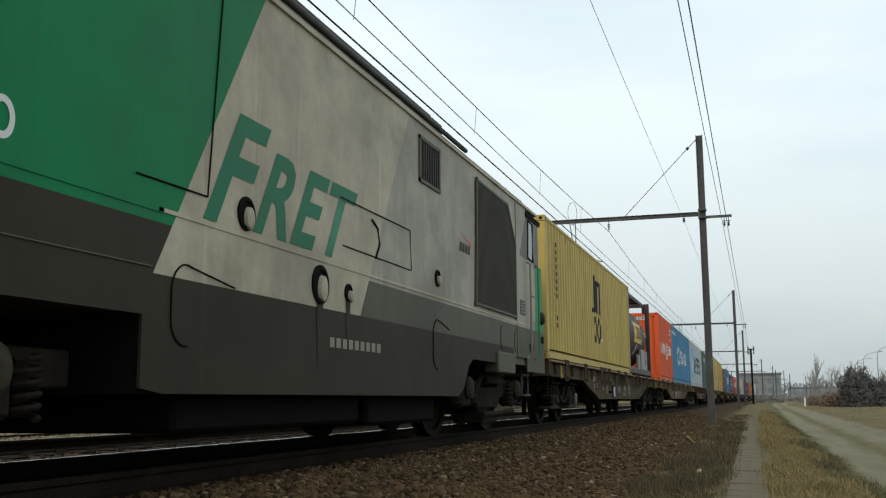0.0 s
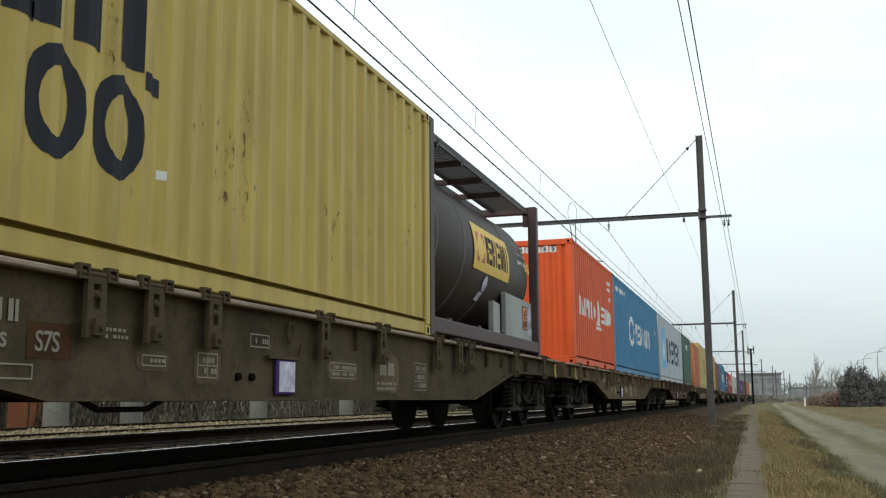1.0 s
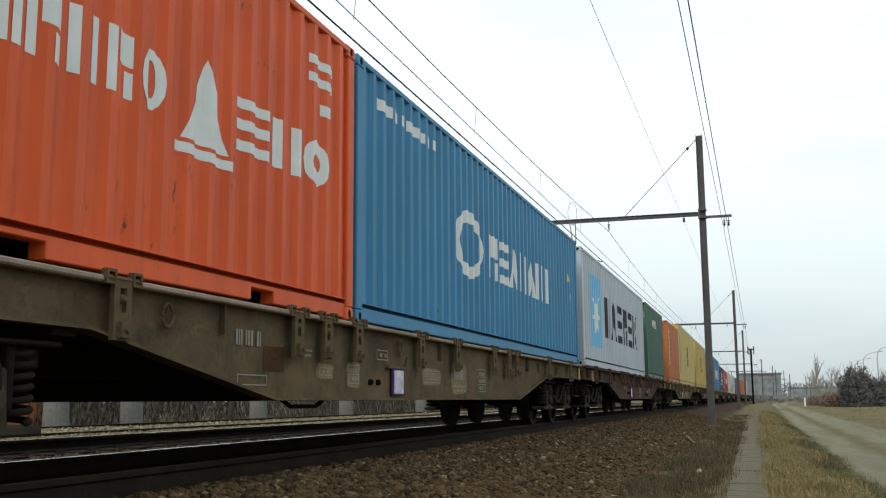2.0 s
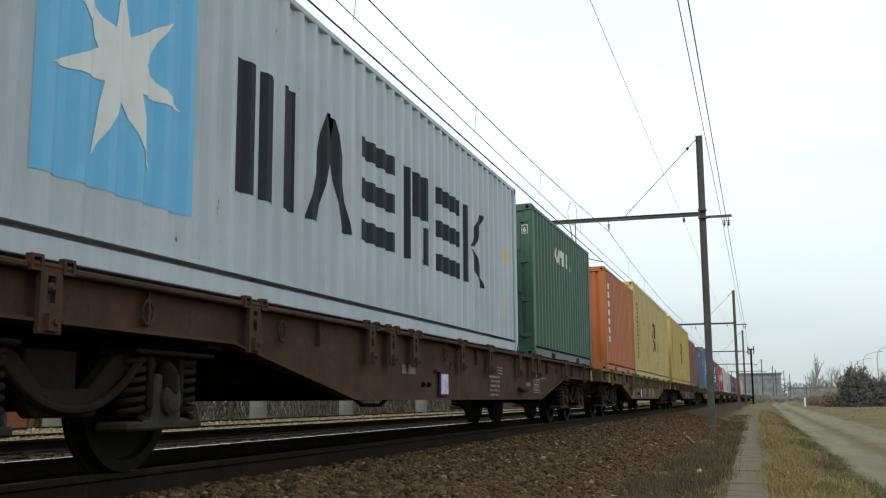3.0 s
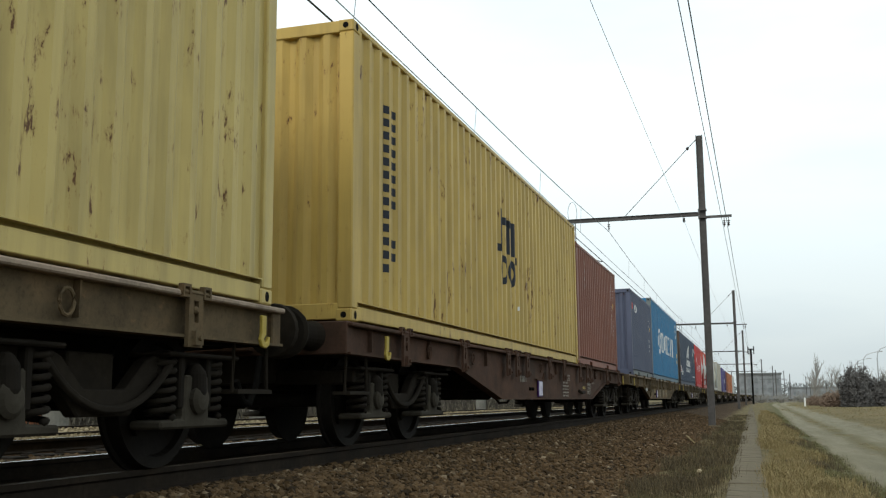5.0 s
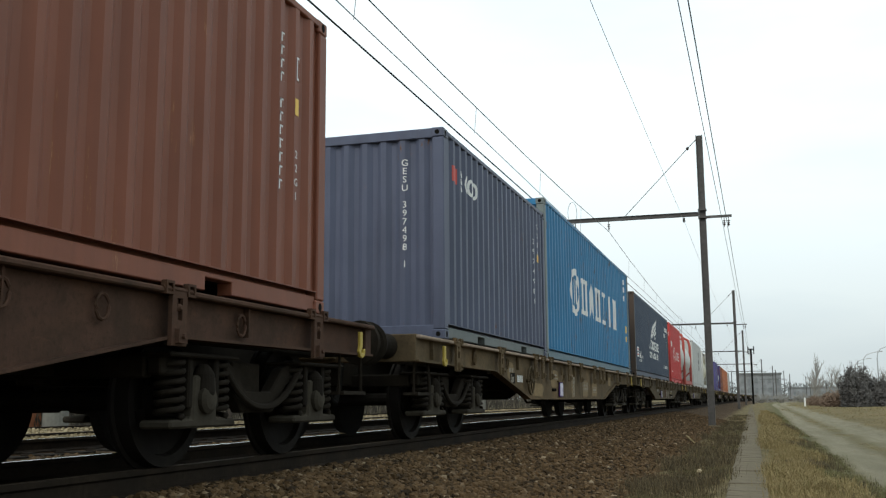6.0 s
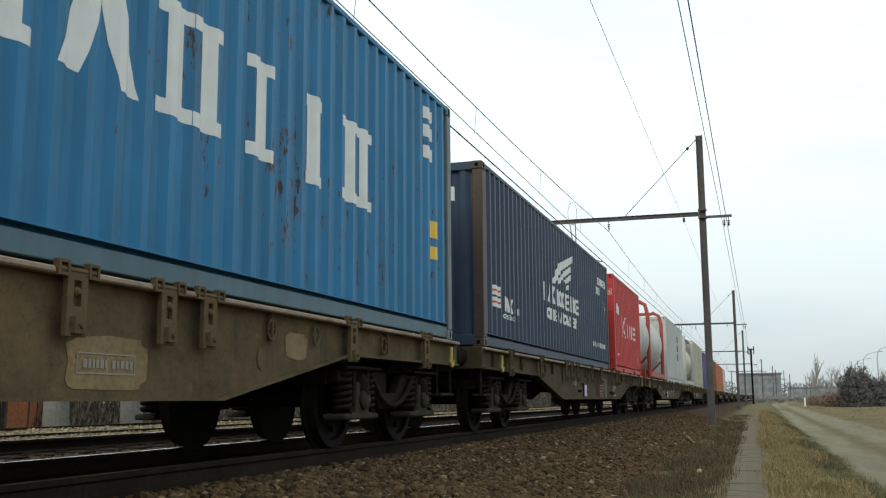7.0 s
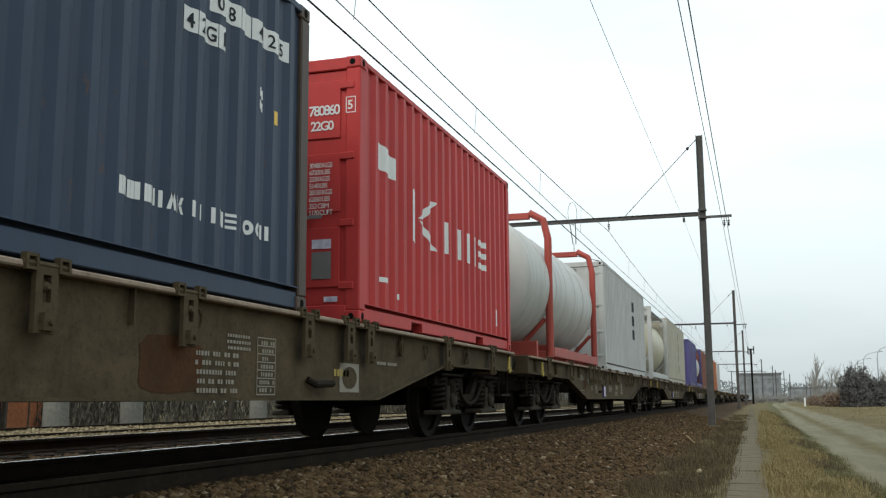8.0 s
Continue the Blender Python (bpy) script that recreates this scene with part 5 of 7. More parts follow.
# ---- tank containers ----
def tank(name, length, h, frame_mat, shell_mat, label, y_start, front_gap=0.0, radius=1.1, walkway=True, open_frame=False):
    t = root(name, label, "tank container", "containers on the wagons")
    f0 = front_gap
    bm = bmesh.new()
    cz = 0.22 + radius
    y0, y1 = 0.12, length - 0.12
    prof = [(y0, 0.02), (y0 + 0.03, radius * 0.45), (y0 + 0.12, radius * 0.78), (y0 + 0.20, radius * 0.93), (y0 + 0.26, radius * 0.98), (y0 + 0.32, radius), (y1 - 0.32, radius),
            (y1 - 0.26, radius * 0.98), (y1 - 0.20, radius * 0.93), (y1 - 0.12, radius * 0.78), (y1 - 0.03, radius * 0.45), (y1, 0.02)]
    lathe(bm, (0, 0, cz), prof, 48)
    part("barrel", bm, shell_mat, t, smooth=True)
    n = 4 if length < 6.5 else 6
    for i in range(n + 1):
        y = y0 + 0.5 + (y1 - y0 - 1.0) * i / n
        bm = bmesh.new()
        lathe(bm, (0, y, cz), [(-0.025, radius - 0.01), (-0.022, radius + 0.006), (0.022, radius + 0.006), (0.025, radius - 0.01)], 48)
        part("cladding_band", bm, M["band"] if shell_mat == M["tank_brown"] else shell_mat, t, smooth=False)
    for y in (f0 + 0.08, length - 0.08):
        for x in (-1.14, 1.14):
            bm = bmesh.new()
            if open_frame:
                tube(bm, [(x, y, 0.05), (x, y, h - 0.5), (x * 0.93, y, h - 0.15), (x * 0.7, y, h)], 0.07, 10)
            else:
                box(bm, x - 0.075, x + 0.075, y - 0.08, y + 0.08, 0.0, h)
            part("frame_post", bm, frame_mat, t, bevel=0 if open_frame else 0.012)
        bm = bmesh.new()
        box(bm, -0.8 if open_frame else -1.065, 0.8 if open_frame else 1.065, y - 0.06, y + 0.06, h - 0.12, h)
        box(bm, -1.065, 1.065, y - 0.06, y + 0.06, 0.02, 0.16)
        part("frame_beam", bm, frame_mat, t, bevel=0.01)
        bm = bmesh.new()
        for s in (-1, 1):
            if not open_frame:
                slab(bm, [(y - 0.02, h - 0.34), (y + 0.02, h - 0.34), (y + 0.02, h - 0.12), (y - 0.02, h - 0.12)], s * 1.065 - 0.10 * (s > 0), s * 1.065 + 0.10 * (s < 0))
            tube(bm, [Vector((s * 1.06, y, 0.75)), Vector((s * 0.45, y, 0.12))], 0.045, 6)
        part("frame_brace", bm, frame_mat, t)
    for s in (-1, 1):
        bm = bmesh.new()
        box(bm, s * 1.15 - 0.06, s * 1.15 + 0.06, f0 + 0.16, length - 0.16, 0.06, 0.24)
        part("side_rail", bm, frame_mat, t, bevel=0.012)
    # cross plates added to shut out the bright sky beneath the barrel
    for y in (1.2, 2.6, 4.0, length - 0.75):
        bm = bmesh.new()
        box(bm, -1.09, 1.09, y - 0.06, y + 0.06, 0.0, 0.30)
        part("saddle", bm, frame_mat, t, bevel=0.01)
    if walkway:
        for x0, x1 in ((0.50, 1.05), (-0.28, 0.28)):
            bm = bmesh.new()
            for k in range(int((length - 0.7) / 0.09)):
                y = 0.35 + k * 0.09
                box(bm, x0, x1, y, y + 0.035, h - 0.085, h - 0.055)
            for k in range(int((x1 - x0) / 0.06)):
                box(bm, x0 + k * 0.06, x0 + k * 0.06 + 0.012, 0.35, length - 0.35, h - 0.08, h - 0.06)
            box(bm, x1 - 0.03, x1, 0.3, length - 0.3, h - 0.13, h - 0.03)
            box(bm, x0, x0 + 0.03, 0.3, length - 0.3, h - 0.13, h - 0.03)
            part("walkway", bm, M["mesh_grey"], t, "grey expanded-metal walkway")
        for y in [0.8 + i * 1.1 for i in range(int((length - 1.0) / 1.1))]:
            bm = bmesh.new()
            box(bm, -0.3, 1.05, y - 0.03, y + 0.03, h - 0.17, h - 0.09)
            part("walkway_bracket", bm, frame_mat, t)
    MOVING.append((t, y_start, length, DECK))
    return t


def wrap(t, bm, material, u0, v0, radius, cz, name="marking", lift=0.012):
    """Lays a flat bmesh round the near flank of a barrel."""
    for v in bm.verts:
        v.co.x += u0
        v.co.y += v0
    for k in range(-16, 17):
        bmesh.ops.bisect_plane(bm, geom=bm.verts[:] + bm.edges[:] + bm.faces[:], plane_co=(0, k * 0.08 + cz, 0), plane_no=(0, 1, 0), dist=1e-5)
    for v in bm.verts:
        a = (v.co.y - cz) / radius
        v.co = ((radius + lift) * math.cos(a), v.co.x, cz + (radius + lift) * math.sin(a))
    me = bpy.data.meshes.new(name)
    bm.to_mesh(me)
    bm.free()
    return place(name, me, material, t)


brown_tank = tank("brown_tank_container", C20, STD, M["frame_brown"], M["tank_brown"], "sooty brown tank container in a maroon frame with a yellow banner", 29.2)
wrap(brown_tank, shapes([bar(2.27, 4.30, 1.08, 1.74)]), M["sign_yellow"], 0, 0, 1.1, 1.32, "banner")
wrap(brown_tank, shapes(marks(2.92, 4.25, 1.22, 0.40, "P=P1=o21", 0.36)), M["ink"], 0, 0, 1.1, 1.32, "marking", 0.016)
wrap(brown_tank, shapes([bar(2.42, 2.54, 1.55, 1.61), bar(2.42, 2.47, 1.47, 1.55), bar(2.70, 2.82, 1.55, 1.61), bar(2.77, 2.82, 1.47, 1.55), bar(2.42, 2.54, 1.20, 1.26), bar(2.42, 2.47, 1.26, 1.34), bar(2.70, 2.82, 1.20, 1.26), bar(2.77, 2.82, 1.26, 1.34)]), M["sign_red"], 0, 0, 1.1, 1.32, "emblem", 0.016)
wrap(brown_tank, shapes([[(3.05 + 0.11 * math.cos(k * math.tau / 16), 0.93 + 0.12 * math.sin(k * math.tau / 16)) for k in range(16)], bar(2.84, 3.02, 0.66, 0.80, 0.06)]), M["tag_white"], 0, 0, 1.1, 1.32)
wrap(brown_tank, glyphs("MAWP 4 BAR", 0.10, 0, 0.002), M["white"], 4.9, 1.46, 1.1, 1.32)
wrap(brown_tank, shapes([bar(4.9 + 0.11 * i, 4.98 + 0.11 * i, 1.62, 1.67) for i in range(6)] + [bar(4.95 + 0.11 * i, 5.02 + 0.11 * i, 1.8, 1.86) for i in range(4)]), M["offwhite"], 0, 0, 1.1, 1.32)
wrap(brown_tank, shapes([[(5.42, 1.40), (5.58, 1.40), (5.5, 1.56)], [(5.62, 1.38), (5.74, 1.38), (5.74, 1.55), (5.62, 1.55)]]), M["sign_yellow"], 0, 0, 1.1, 1.32, "warning_sign")
for y0, y1, z1, nm in ((3.30, 3.70, 0.72, "valve_box"), (4.07, 5.92, 0.92, "document_panel")):
    bm = bmesh.new()
    slab(bm, [(y0, 0.24), (y1, 0.24), (y1, z1 - 0.02), (y0, z1)], 1.02, 1.10)
    part(nm, bm, M["alu"], brown_tank, "bare grey aluminium panel", 0.01)
decal(brown_tank, shapes([bar(5.19, 5.53, 0.42, 0.80)]), M["sign_orange"], 0, 0, "side", 0.006, x_face=1.10, name="hazard_plate")
decal(brown_tank, shapes([bar(5.19, 5.53, 0.60, 0.615), bar(5.19, 5.53, 0.785, 0.80), bar(5.19, 5.53, 0.42, 0.435), bar(5.19, 5.205, 0.435, 0.785), bar(5.515, 5.53, 0.435, 0.785)]), M["ink"], 0, 0, "side", 0.008, x_face=1.10, name="plate_border")
decal(brown_tank, glyphs("60", 0.16, 0, 0.002), M["ink"], 5.28, 0.64, "side", 0.01, x_face=1.10)
decal(brown_tank, glyphs("2078", 0.155, 0, 0.002, spacing=0.82), M["ink"], 5.215, 0.46, "side", 0.01, x_face=1.10)
decal(brown_tank, shapes([[(5.55, 0.66), (5.70, 0.48), (5.85, 0.66), (5.70, 0.86)], bar(5.56, 5.86, 0.34, 0.44)]), M["tag_white"], 0, 0, "side", 0.006, x_face=1.10, name="hazard_diamond")

white_tank = tank("white_tank_container", 7.4, 2.75, M["frame_red"], M["tank_white"], "white ribbed tank in a red rounded frame with overhanging barrel", 161.75, 2.0, 1.17, False, True)
tank("cream_tank_container", 6.6, 2.6, M["reefer"], M["tank_cream"], "cream tank container in a pale frame", 182.1, 0.0, 1.12, True)
tank("violet_tank_container", 6.0, 2.6, M["purple"], M["tank_white"], "pale tank container in a violet-blue frame", 209.6, 0.0, 1.1, True)


# ---- flat wagons ----
WAGON = 19.5


def bogie_mesh():
    """Bolster and end beams of a two-axle freight bogie, tied by a centre beam."""
    bm = bmesh.new()
    box(bm, -0.94, 0.94, -0.22, 0.22, 0.50, 0.74)
    for y in (-1.32, 1.32):
        box(bm, -0.94, 0.94, y - 0.05, y + 0.05, 0.60, 0.74)
    box(bm, -0.12, 0.12, -1.3, 1.3, 0.56, 0.66)
    return mesh_of("bogie", bm, 0.012)


def side_frame_mesh():
    bm = bmesh.new()
    slab(bm, [(-1.35, 0.62), (-1.35, 0.76), (-0.62, 0.78), (-0.40, 0.70), (-0.2, 0.52), (0.2, 0.52), (0.40, 0.70), (0.62, 0.78), (1.35, 0.76), (1.35, 0.62),
              (0.62, 0.63), (0.46, 0.56), (0.25, 0.36), (-0.25, 0.36), (-0.46, 0.56), (-0.62, 0.63)], -0.05, 0.05)
    tube(bm, [(0.09, -0.62 + 1.24 * k / 12, 0.40 + 0.30 * abs(-1 + k / 6) ** 2.2) for k in range(13)], 0.03, 6)
    for q in (-1, 1):
        lathe(bm, (0.10, q * 0.9, 0.60), [(-0.17, 0.05), (-0.1, 0.085), (0.04, 0.075), (0.10, 0.03)], 10, "z")
        box(bm, -0.16, 0.16, q * 0.95 - 0.45, q * 0.95 + 0.45, 0.735, 0.765)
        for k in (-0.17, 0.17):
            box(bm, 0.04, 0.11, q * 0.9 + k - 0.03, q * 0.9 + k + 0.03, 0.40, 0.75)
    return mesh_of("side_frame", bm, 0.012)


def axle_box_mesh():
    bm = bmesh.new()
    slab(bm, [(-0.42, 0.27), (0.42, 0.27), (0.42, 0.325), (0.16, 0.335), (0.14, 0.62), (-0.14, 0.62), (-0.16, 0.335), (-0.42, 0.325)], -0.12, 0.12)
    return mesh_of("axle_box", bm, 0.015)


def spring_mesh():
    bm = bmesh.new()
    pts = [(0.088 * math.cos(k * math.tau / 8), 0.088 * math.sin(k * math.tau / 8), 0.34 + 0.39 * k / 52) for k in range(53)]
    tube(bm, pts, 0.021, 6)
    return mesh_of("coil_spring", bm, smooth=True)


def axle_cap_mesh():
    bm = bmesh.new()
    lathe(bm, (0, 0, 0), [(0, 0.10), (0.03, 0.10), (0.05, 0.07), (0.055, 0.03)], 16, "x")
    return mesh_of("axle_cap", bm)


def wheelset_mesh(r=0.46):
    bm = bmesh.new()
    tube(bm, [(-1.0, 0, 0), (1.0, 0, 0)], 0.075, 12)
    for s in (-1, 1):
        prof = [(0.685, 0.08), (0.685, r + 0.028), (0.712, r + 0.028), (0.72, r + 0.002), (0.82, r - 0.004), (0.82, r - 0.075), (0.775, r - 0.09), (0.75, 0.2), (0.80, 0.15), (0.81, 0.08)]
        lathe(bm, (0, 0, 0), [(s * a, q) for a, q in (prof if s > 0 else prof)], 40, "x")
        for k in range(2):
            a = k * math.pi
            box(bm, s * 0.785 - 0.02, s * 0.785 + 0.02, math.cos(a) * 0.28 - 0.03, math.cos(a) * 0.28 + 0.03, math.sin(a) * 0.28 - 0.03, math.sin(a) * 0.28 + 0.03)
    return mesh_of("wheelset", bm)


def add_bogie(parent, y, mat, key="bogie", spin=True):
    b = place("bogie", cached("bogie", bogie_mesh), mat, parent, at=pose(0, y, 0))
    for s in (-1, 1):
        place("side_frame", cached("side_frame", side_frame_mesh), mat, b, at=pose(s * 1.0, 0, 0, 0, 0, 0 if s > 0 else 180))
        for ay in (-0.9, 0.9):
            place("axle_box", cached("axle_box", axle_box_mesh), M["bogie_dust"], b, at=pose(s * 1.0, ay, 0))
            for q in (-0.29, 0.29):
                place("coil_spring", cached("spring", spring_mesh), M["bogie"], b, at=pose(s * 1.02, ay + q, 0))
            place("axle_cap", cached("cap", axle_cap_mesh), M["bogie_dust"], b, "worn grimy axle-box cover", at=pose(s * 1.12, ay, 0.46, 0, 0, 0 if s > 0 else 180))
    for ay in (-0.9, 0.9):
        place("wheelset", cached("wheelset", wheelset_mesh), M["wheel"], b, "dark steel wheel pair on its axle", at=pose(0, ay, 0.46))
    return b


def fish_belly():
    return [(0, 0.88), (0, 1.11), (WAGON, 1.11), (WAGON, 0.88), (WAGON - 3.4, 0.86), (WAGON - 5.65, 0.47), (5.65, 0.47), (3.4, 0.86)]


def wagon_build(mat, label, y_start, seed, style, code=False, wheel=False):
    w = root("flat_wagon", label, "flat wagon", "container flat wagons")
    rng = random.Random(seed)
    for s in (1, -1):
        def sill():
            bm = bmesh.new()
            slab(bm, fish_belly(), s * 1.17 - 0.01, s * 1.17 + 0.01)
            low = [(0, 0.88), (3.4, 0.86), (5.65, 0.47), (WAGON - 5.65, 0.47), (WAGON - 3.4, 0.86), (WAGON, 0.88)]
            for (ya, za), (yb, zb) in zip(low, low[1:]):
                slab(bm, [(ya, za - 0.02), (yb, zb - 0.02), (yb, zb), (ya, za)], s * 1.13 if s < 0 else s * 1.13, s * 1.25)
            for y in (0.6, 2.4, 4.9, 9.9, 14.6, WAGON - 2.4):
                slab(bm, [(y - 0.008, 0.9), (y + 0.008, 0.9), (y + 0.008, 1.11), (y - 0.008, 1.11)], s * 1.175, s * 1.225)
            return mesh_of("side_sill", bm)
        # far sill wears the shade-darkened bogie colour, near sill the wagon's own
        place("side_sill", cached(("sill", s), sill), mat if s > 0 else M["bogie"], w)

        def edge():
            bm = bmesh.new()
            box(bm, s * 1.2 - 0.09, s * 1.2 + 0.07, 0, WAGON, 1.112, 1.15)
            return mesh_of("edge_rail", bm, 0.01)
        # the pale edge colour includes the brightness of a lit top edge
        place("edge_rail", cached(("edge", s), edge), M["wagon_edge"] if mat != M["wagon_red"] else mat, w)

        def bracket():
            """A hinged spigot hanger: slotted drop plate, foot block with bolt, hinge bar with two standing eyes."""
            bm = bmesh.new()
            for q in (-1, 1):
                box(bm, 0.0, 0.03, q * 0.058 - 0.027, q * 0.058 + 0.027, -0.35, -0.01)
                for z0, z1 in ((-0.035, -0.018), (0.033, 0.05)):
                    box(bm, 0.0, 0.04, q * 0.125 - 0.045, q * 0.125 + 0.045, z0, z1)
                for e in (-0.037, 0.037):
                    box(bm, 0.0, 0.04, q * 0.125 + e - 0.009, q * 0.125 + e + 0.009, -0.018, 0.033)
            box(bm, 0.0, 0.03, -0.031, 0.031, -0.35, -0.19)
            box(bm, 0.0, 0.03, -0.031, 0.031, -0.05, -0.01)
            box(bm, 0.03, 0.062, -0.048, 0.048, -0.335, -0.245)
            lathe(bm, (0.062, 0, -0.29), [(0, 0.02), (0.018, 0.018)], 8, "x")
            lathe(bm, (0.0, 0, -0.11), [(0, 0.03), (0.028, 0.026), (0.045, 0.014)], 10, "x")
            tube(bm, [(0.015, -0.18, 0.0), (0.015, 0.18, 0.0)], 0.02, 6)
            return mesh_of("spigot_bracket", bm)
        for y in (1.45, 3.65, 5.98, 6.55, 7.25, 9.06, 10.43, 12.23, 13.11, 13.6, 16.1, 18.2):
            place("spigot_bracket", cached("bracket", bracket), mat, w, at=pose(s * 1.245, y, 1.14, 0, 0, 0 if s > 0 else 180))

        def rope_ring():
            bm = bmesh.new()
            tube(bm, [(0, 0.06 * math.sin(a), 0.075 * math.cos(a)) for a in [k * math.tau / 12 for k in range(13)]], 0.012, 6, False)
            return mesh_of("rope_ring", bm)
        for y in (2.4, 4.2, 8.5, 10.6, 14.6, 15.4, 17.0):
            place("rope_ring", cached("ring", rope_ring), mat, w, at=pose(s * 1.215, y, 0.98))

        def hook():
            bm = bmesh.new()
            slab(bm, [(-0.03, 0.09), (0.035, 0.09), (0.035, -0.05), (0.0, -0.08), (0.015, -0.11), (0.055, -0.10), (0.075, -0.06), (0.10, -0.065), (0.085, -0.125), (0.04, -0.15), (-0.02, -0.14), (-0.05, -0.09), (-0.03, -0.04)], 0.0, 0.028)
            return mesh_of("rope_hook", bm, 0.005)
        for y in (0.9, WAGON - 0.35):
            place("rope_hook", cached("hook", hook), M["yellow_hook"], w, "yellow painted rope hook", at=pose(s * 1.245, y, 0.98, 0, 0, 0 if s > 0 else 180))

        def step():
            bm = bmesh.new()
            tube(bm, [(0, -0.24, 0.9), (0, -0.26, 0.52), (0, 0.26, 0.52), (0, 0.24, 0.9)], 0.018, 6)
            box(bm, -0.12, 0.05, -0.26, 0.26, 0.50, 0.53)
            return mesh_of("step", bm)
        for y in (0.35, WAGON - 0.35):
            place("step", cached("step", step), M["bogie"], w, at=pose(s * 1.16, y, 0))

    def deck():
        bm = bmesh.new()
        for y in [0.1, 3.3, 5.6, 8.0, 9.75, 11.5, 13.9, 16.2, WAGON - 0.1]:
            box(bm, -1.16, 1.16, y - 0.1, y + 0.1, 0.80 if 1 < y < 18 else 0.86, 1.11)
        box(bm, -0.25, 0.25, 0.2, WAGON - 0.2, 0.62, 1.0)
        for s in (-1, 1):
            box(bm, s * 0.8 - 0.04, s * 0.8 + 0.04, 0.1, WAGON - 0.1, 0.86, 1.08)
        return mesh_of("underframe", bm)
    # underframe too has its shade in the colour
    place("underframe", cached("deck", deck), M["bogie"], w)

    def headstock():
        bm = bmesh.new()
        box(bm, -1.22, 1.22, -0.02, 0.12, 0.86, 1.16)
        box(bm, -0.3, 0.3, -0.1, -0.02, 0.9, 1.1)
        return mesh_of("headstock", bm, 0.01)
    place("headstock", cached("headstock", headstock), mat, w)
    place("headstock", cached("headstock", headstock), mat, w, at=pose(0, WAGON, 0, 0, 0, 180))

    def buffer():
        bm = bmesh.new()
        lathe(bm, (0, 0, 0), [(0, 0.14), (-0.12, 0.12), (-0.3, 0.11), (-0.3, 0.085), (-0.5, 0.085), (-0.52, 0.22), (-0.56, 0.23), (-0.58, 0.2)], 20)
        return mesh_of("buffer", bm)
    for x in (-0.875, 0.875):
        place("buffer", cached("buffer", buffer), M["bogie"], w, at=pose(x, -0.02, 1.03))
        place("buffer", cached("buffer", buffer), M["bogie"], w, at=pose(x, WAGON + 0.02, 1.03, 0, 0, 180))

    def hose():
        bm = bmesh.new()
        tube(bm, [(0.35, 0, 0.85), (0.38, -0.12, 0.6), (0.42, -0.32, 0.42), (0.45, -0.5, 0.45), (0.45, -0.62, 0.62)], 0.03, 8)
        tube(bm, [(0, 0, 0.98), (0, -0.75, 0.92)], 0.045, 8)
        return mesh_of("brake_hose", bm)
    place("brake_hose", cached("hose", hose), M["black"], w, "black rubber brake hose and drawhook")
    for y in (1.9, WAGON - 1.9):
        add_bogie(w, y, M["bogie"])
    # tag in its holder, hand-scrubbed writing panels and stencils on the near side
    bm = bmesh.new()
    slab(bm, [(8.28, 0.495), (8.60, 0.495), (8.60, 0.765), (8.28, 0.765)], 1.19, 1.215)
    part("tag_holder", bm, M["tag_violet"], w, "violet-edged tag holder", 0.006)
    bm = bmesh.new()
    slab(bm, [(8.32, 0.515), (8.59, 0.515), (8.59, 0.748), (8.32, 0.748)], 1.212, 1.22)
    part("tag", bm, M["tag_white"], w, "crumpled white printed paper tag")
    bm = bmesh.new()
    box(bm, 1.19, 1.225, 8.14, 8.66, 0.765, 0.79)
    tube(bm, [(1.2, 8.68, 0.77), (1.23, 8.68, 0.90)], 0.012, 6)
    part("tag_bracket", bm, mat, w)
    for u in (7.72, 7.92):
        bm = bmesh.new()
        lathe(bm, (1.18, u, 0.62), [(0, 0.03), (0.03, 0.028), (0.04, 0.015)], 10, "x")
        part("valve_knob", bm, M["black"], w)

    def stencil(name, polys, material, lift):
        ob = decal(w, shapes(polys), material, 0, 0, "side", lift, x_face=1.18, name=name)
        if len(polys) > 2:
            ob["kind"] = "stuff"

    def blot(u0, u1, v0, v1):
        """A hand-scrubbed patch with an uneven outline."""
        cu, cv, ru, rv = (u0 + u1) / 2, (v0 + v1) / 2, (u1 - u0) / 2, (v1 - v0) / 2
        out = []
        for k in range(20):
            a = k * math.tau / 20
            cc, ss = math.cos(a), math.sin(a)
            q = rng.uniform(0.93, 1.07)
            out.append((cu + ru * q * math.copysign(abs(cc) ** 0.45, cc), cv + rv * q * math.copysign(abs(ss) ** 0.45, ss)))
        return out

    def words(u0, u1, v0, v1, rows, fill=0.5):
        """Rows of small illegible characters as bars."""
        out, step = [], (v1 - v0) / rows
        for r in range(rows):
            u, end = u0 + rng.uniform(0, 0.06), u1 - rng.uniform(0, 0.12) * (u1 - u0)
            while u < end:
                cw = rng.uniform(0.018, 0.036)
                if rng.random() < 0.86:
                    out.append(bar(u, u + cw, v0 + r * step + step * 0.2, v0 + r * step + step * (0.2 + fill)))
                u += cw + 0.012
        return out

    def table(u0, u1, v0, v1, rows, cols=1, t=0.009):
        out = [bar(u0, u1, v0 + (v1 - v0 - t) * r / rows, v0 + (v1 - v0 - t) * r / rows + t) for r in range(rows + 1)]
        return out + [bar(u0 + (u1 - u0 - t) * k / cols, u0 + (u1 - u0 - t) * k / cols + t, v0 + t, v1 - t) for k in range(cols + 1)]

    scrub = M["patch"] if mat == M["wagon_sooty"] else M["tan_patch"] if mat == M["wagon"] else mat
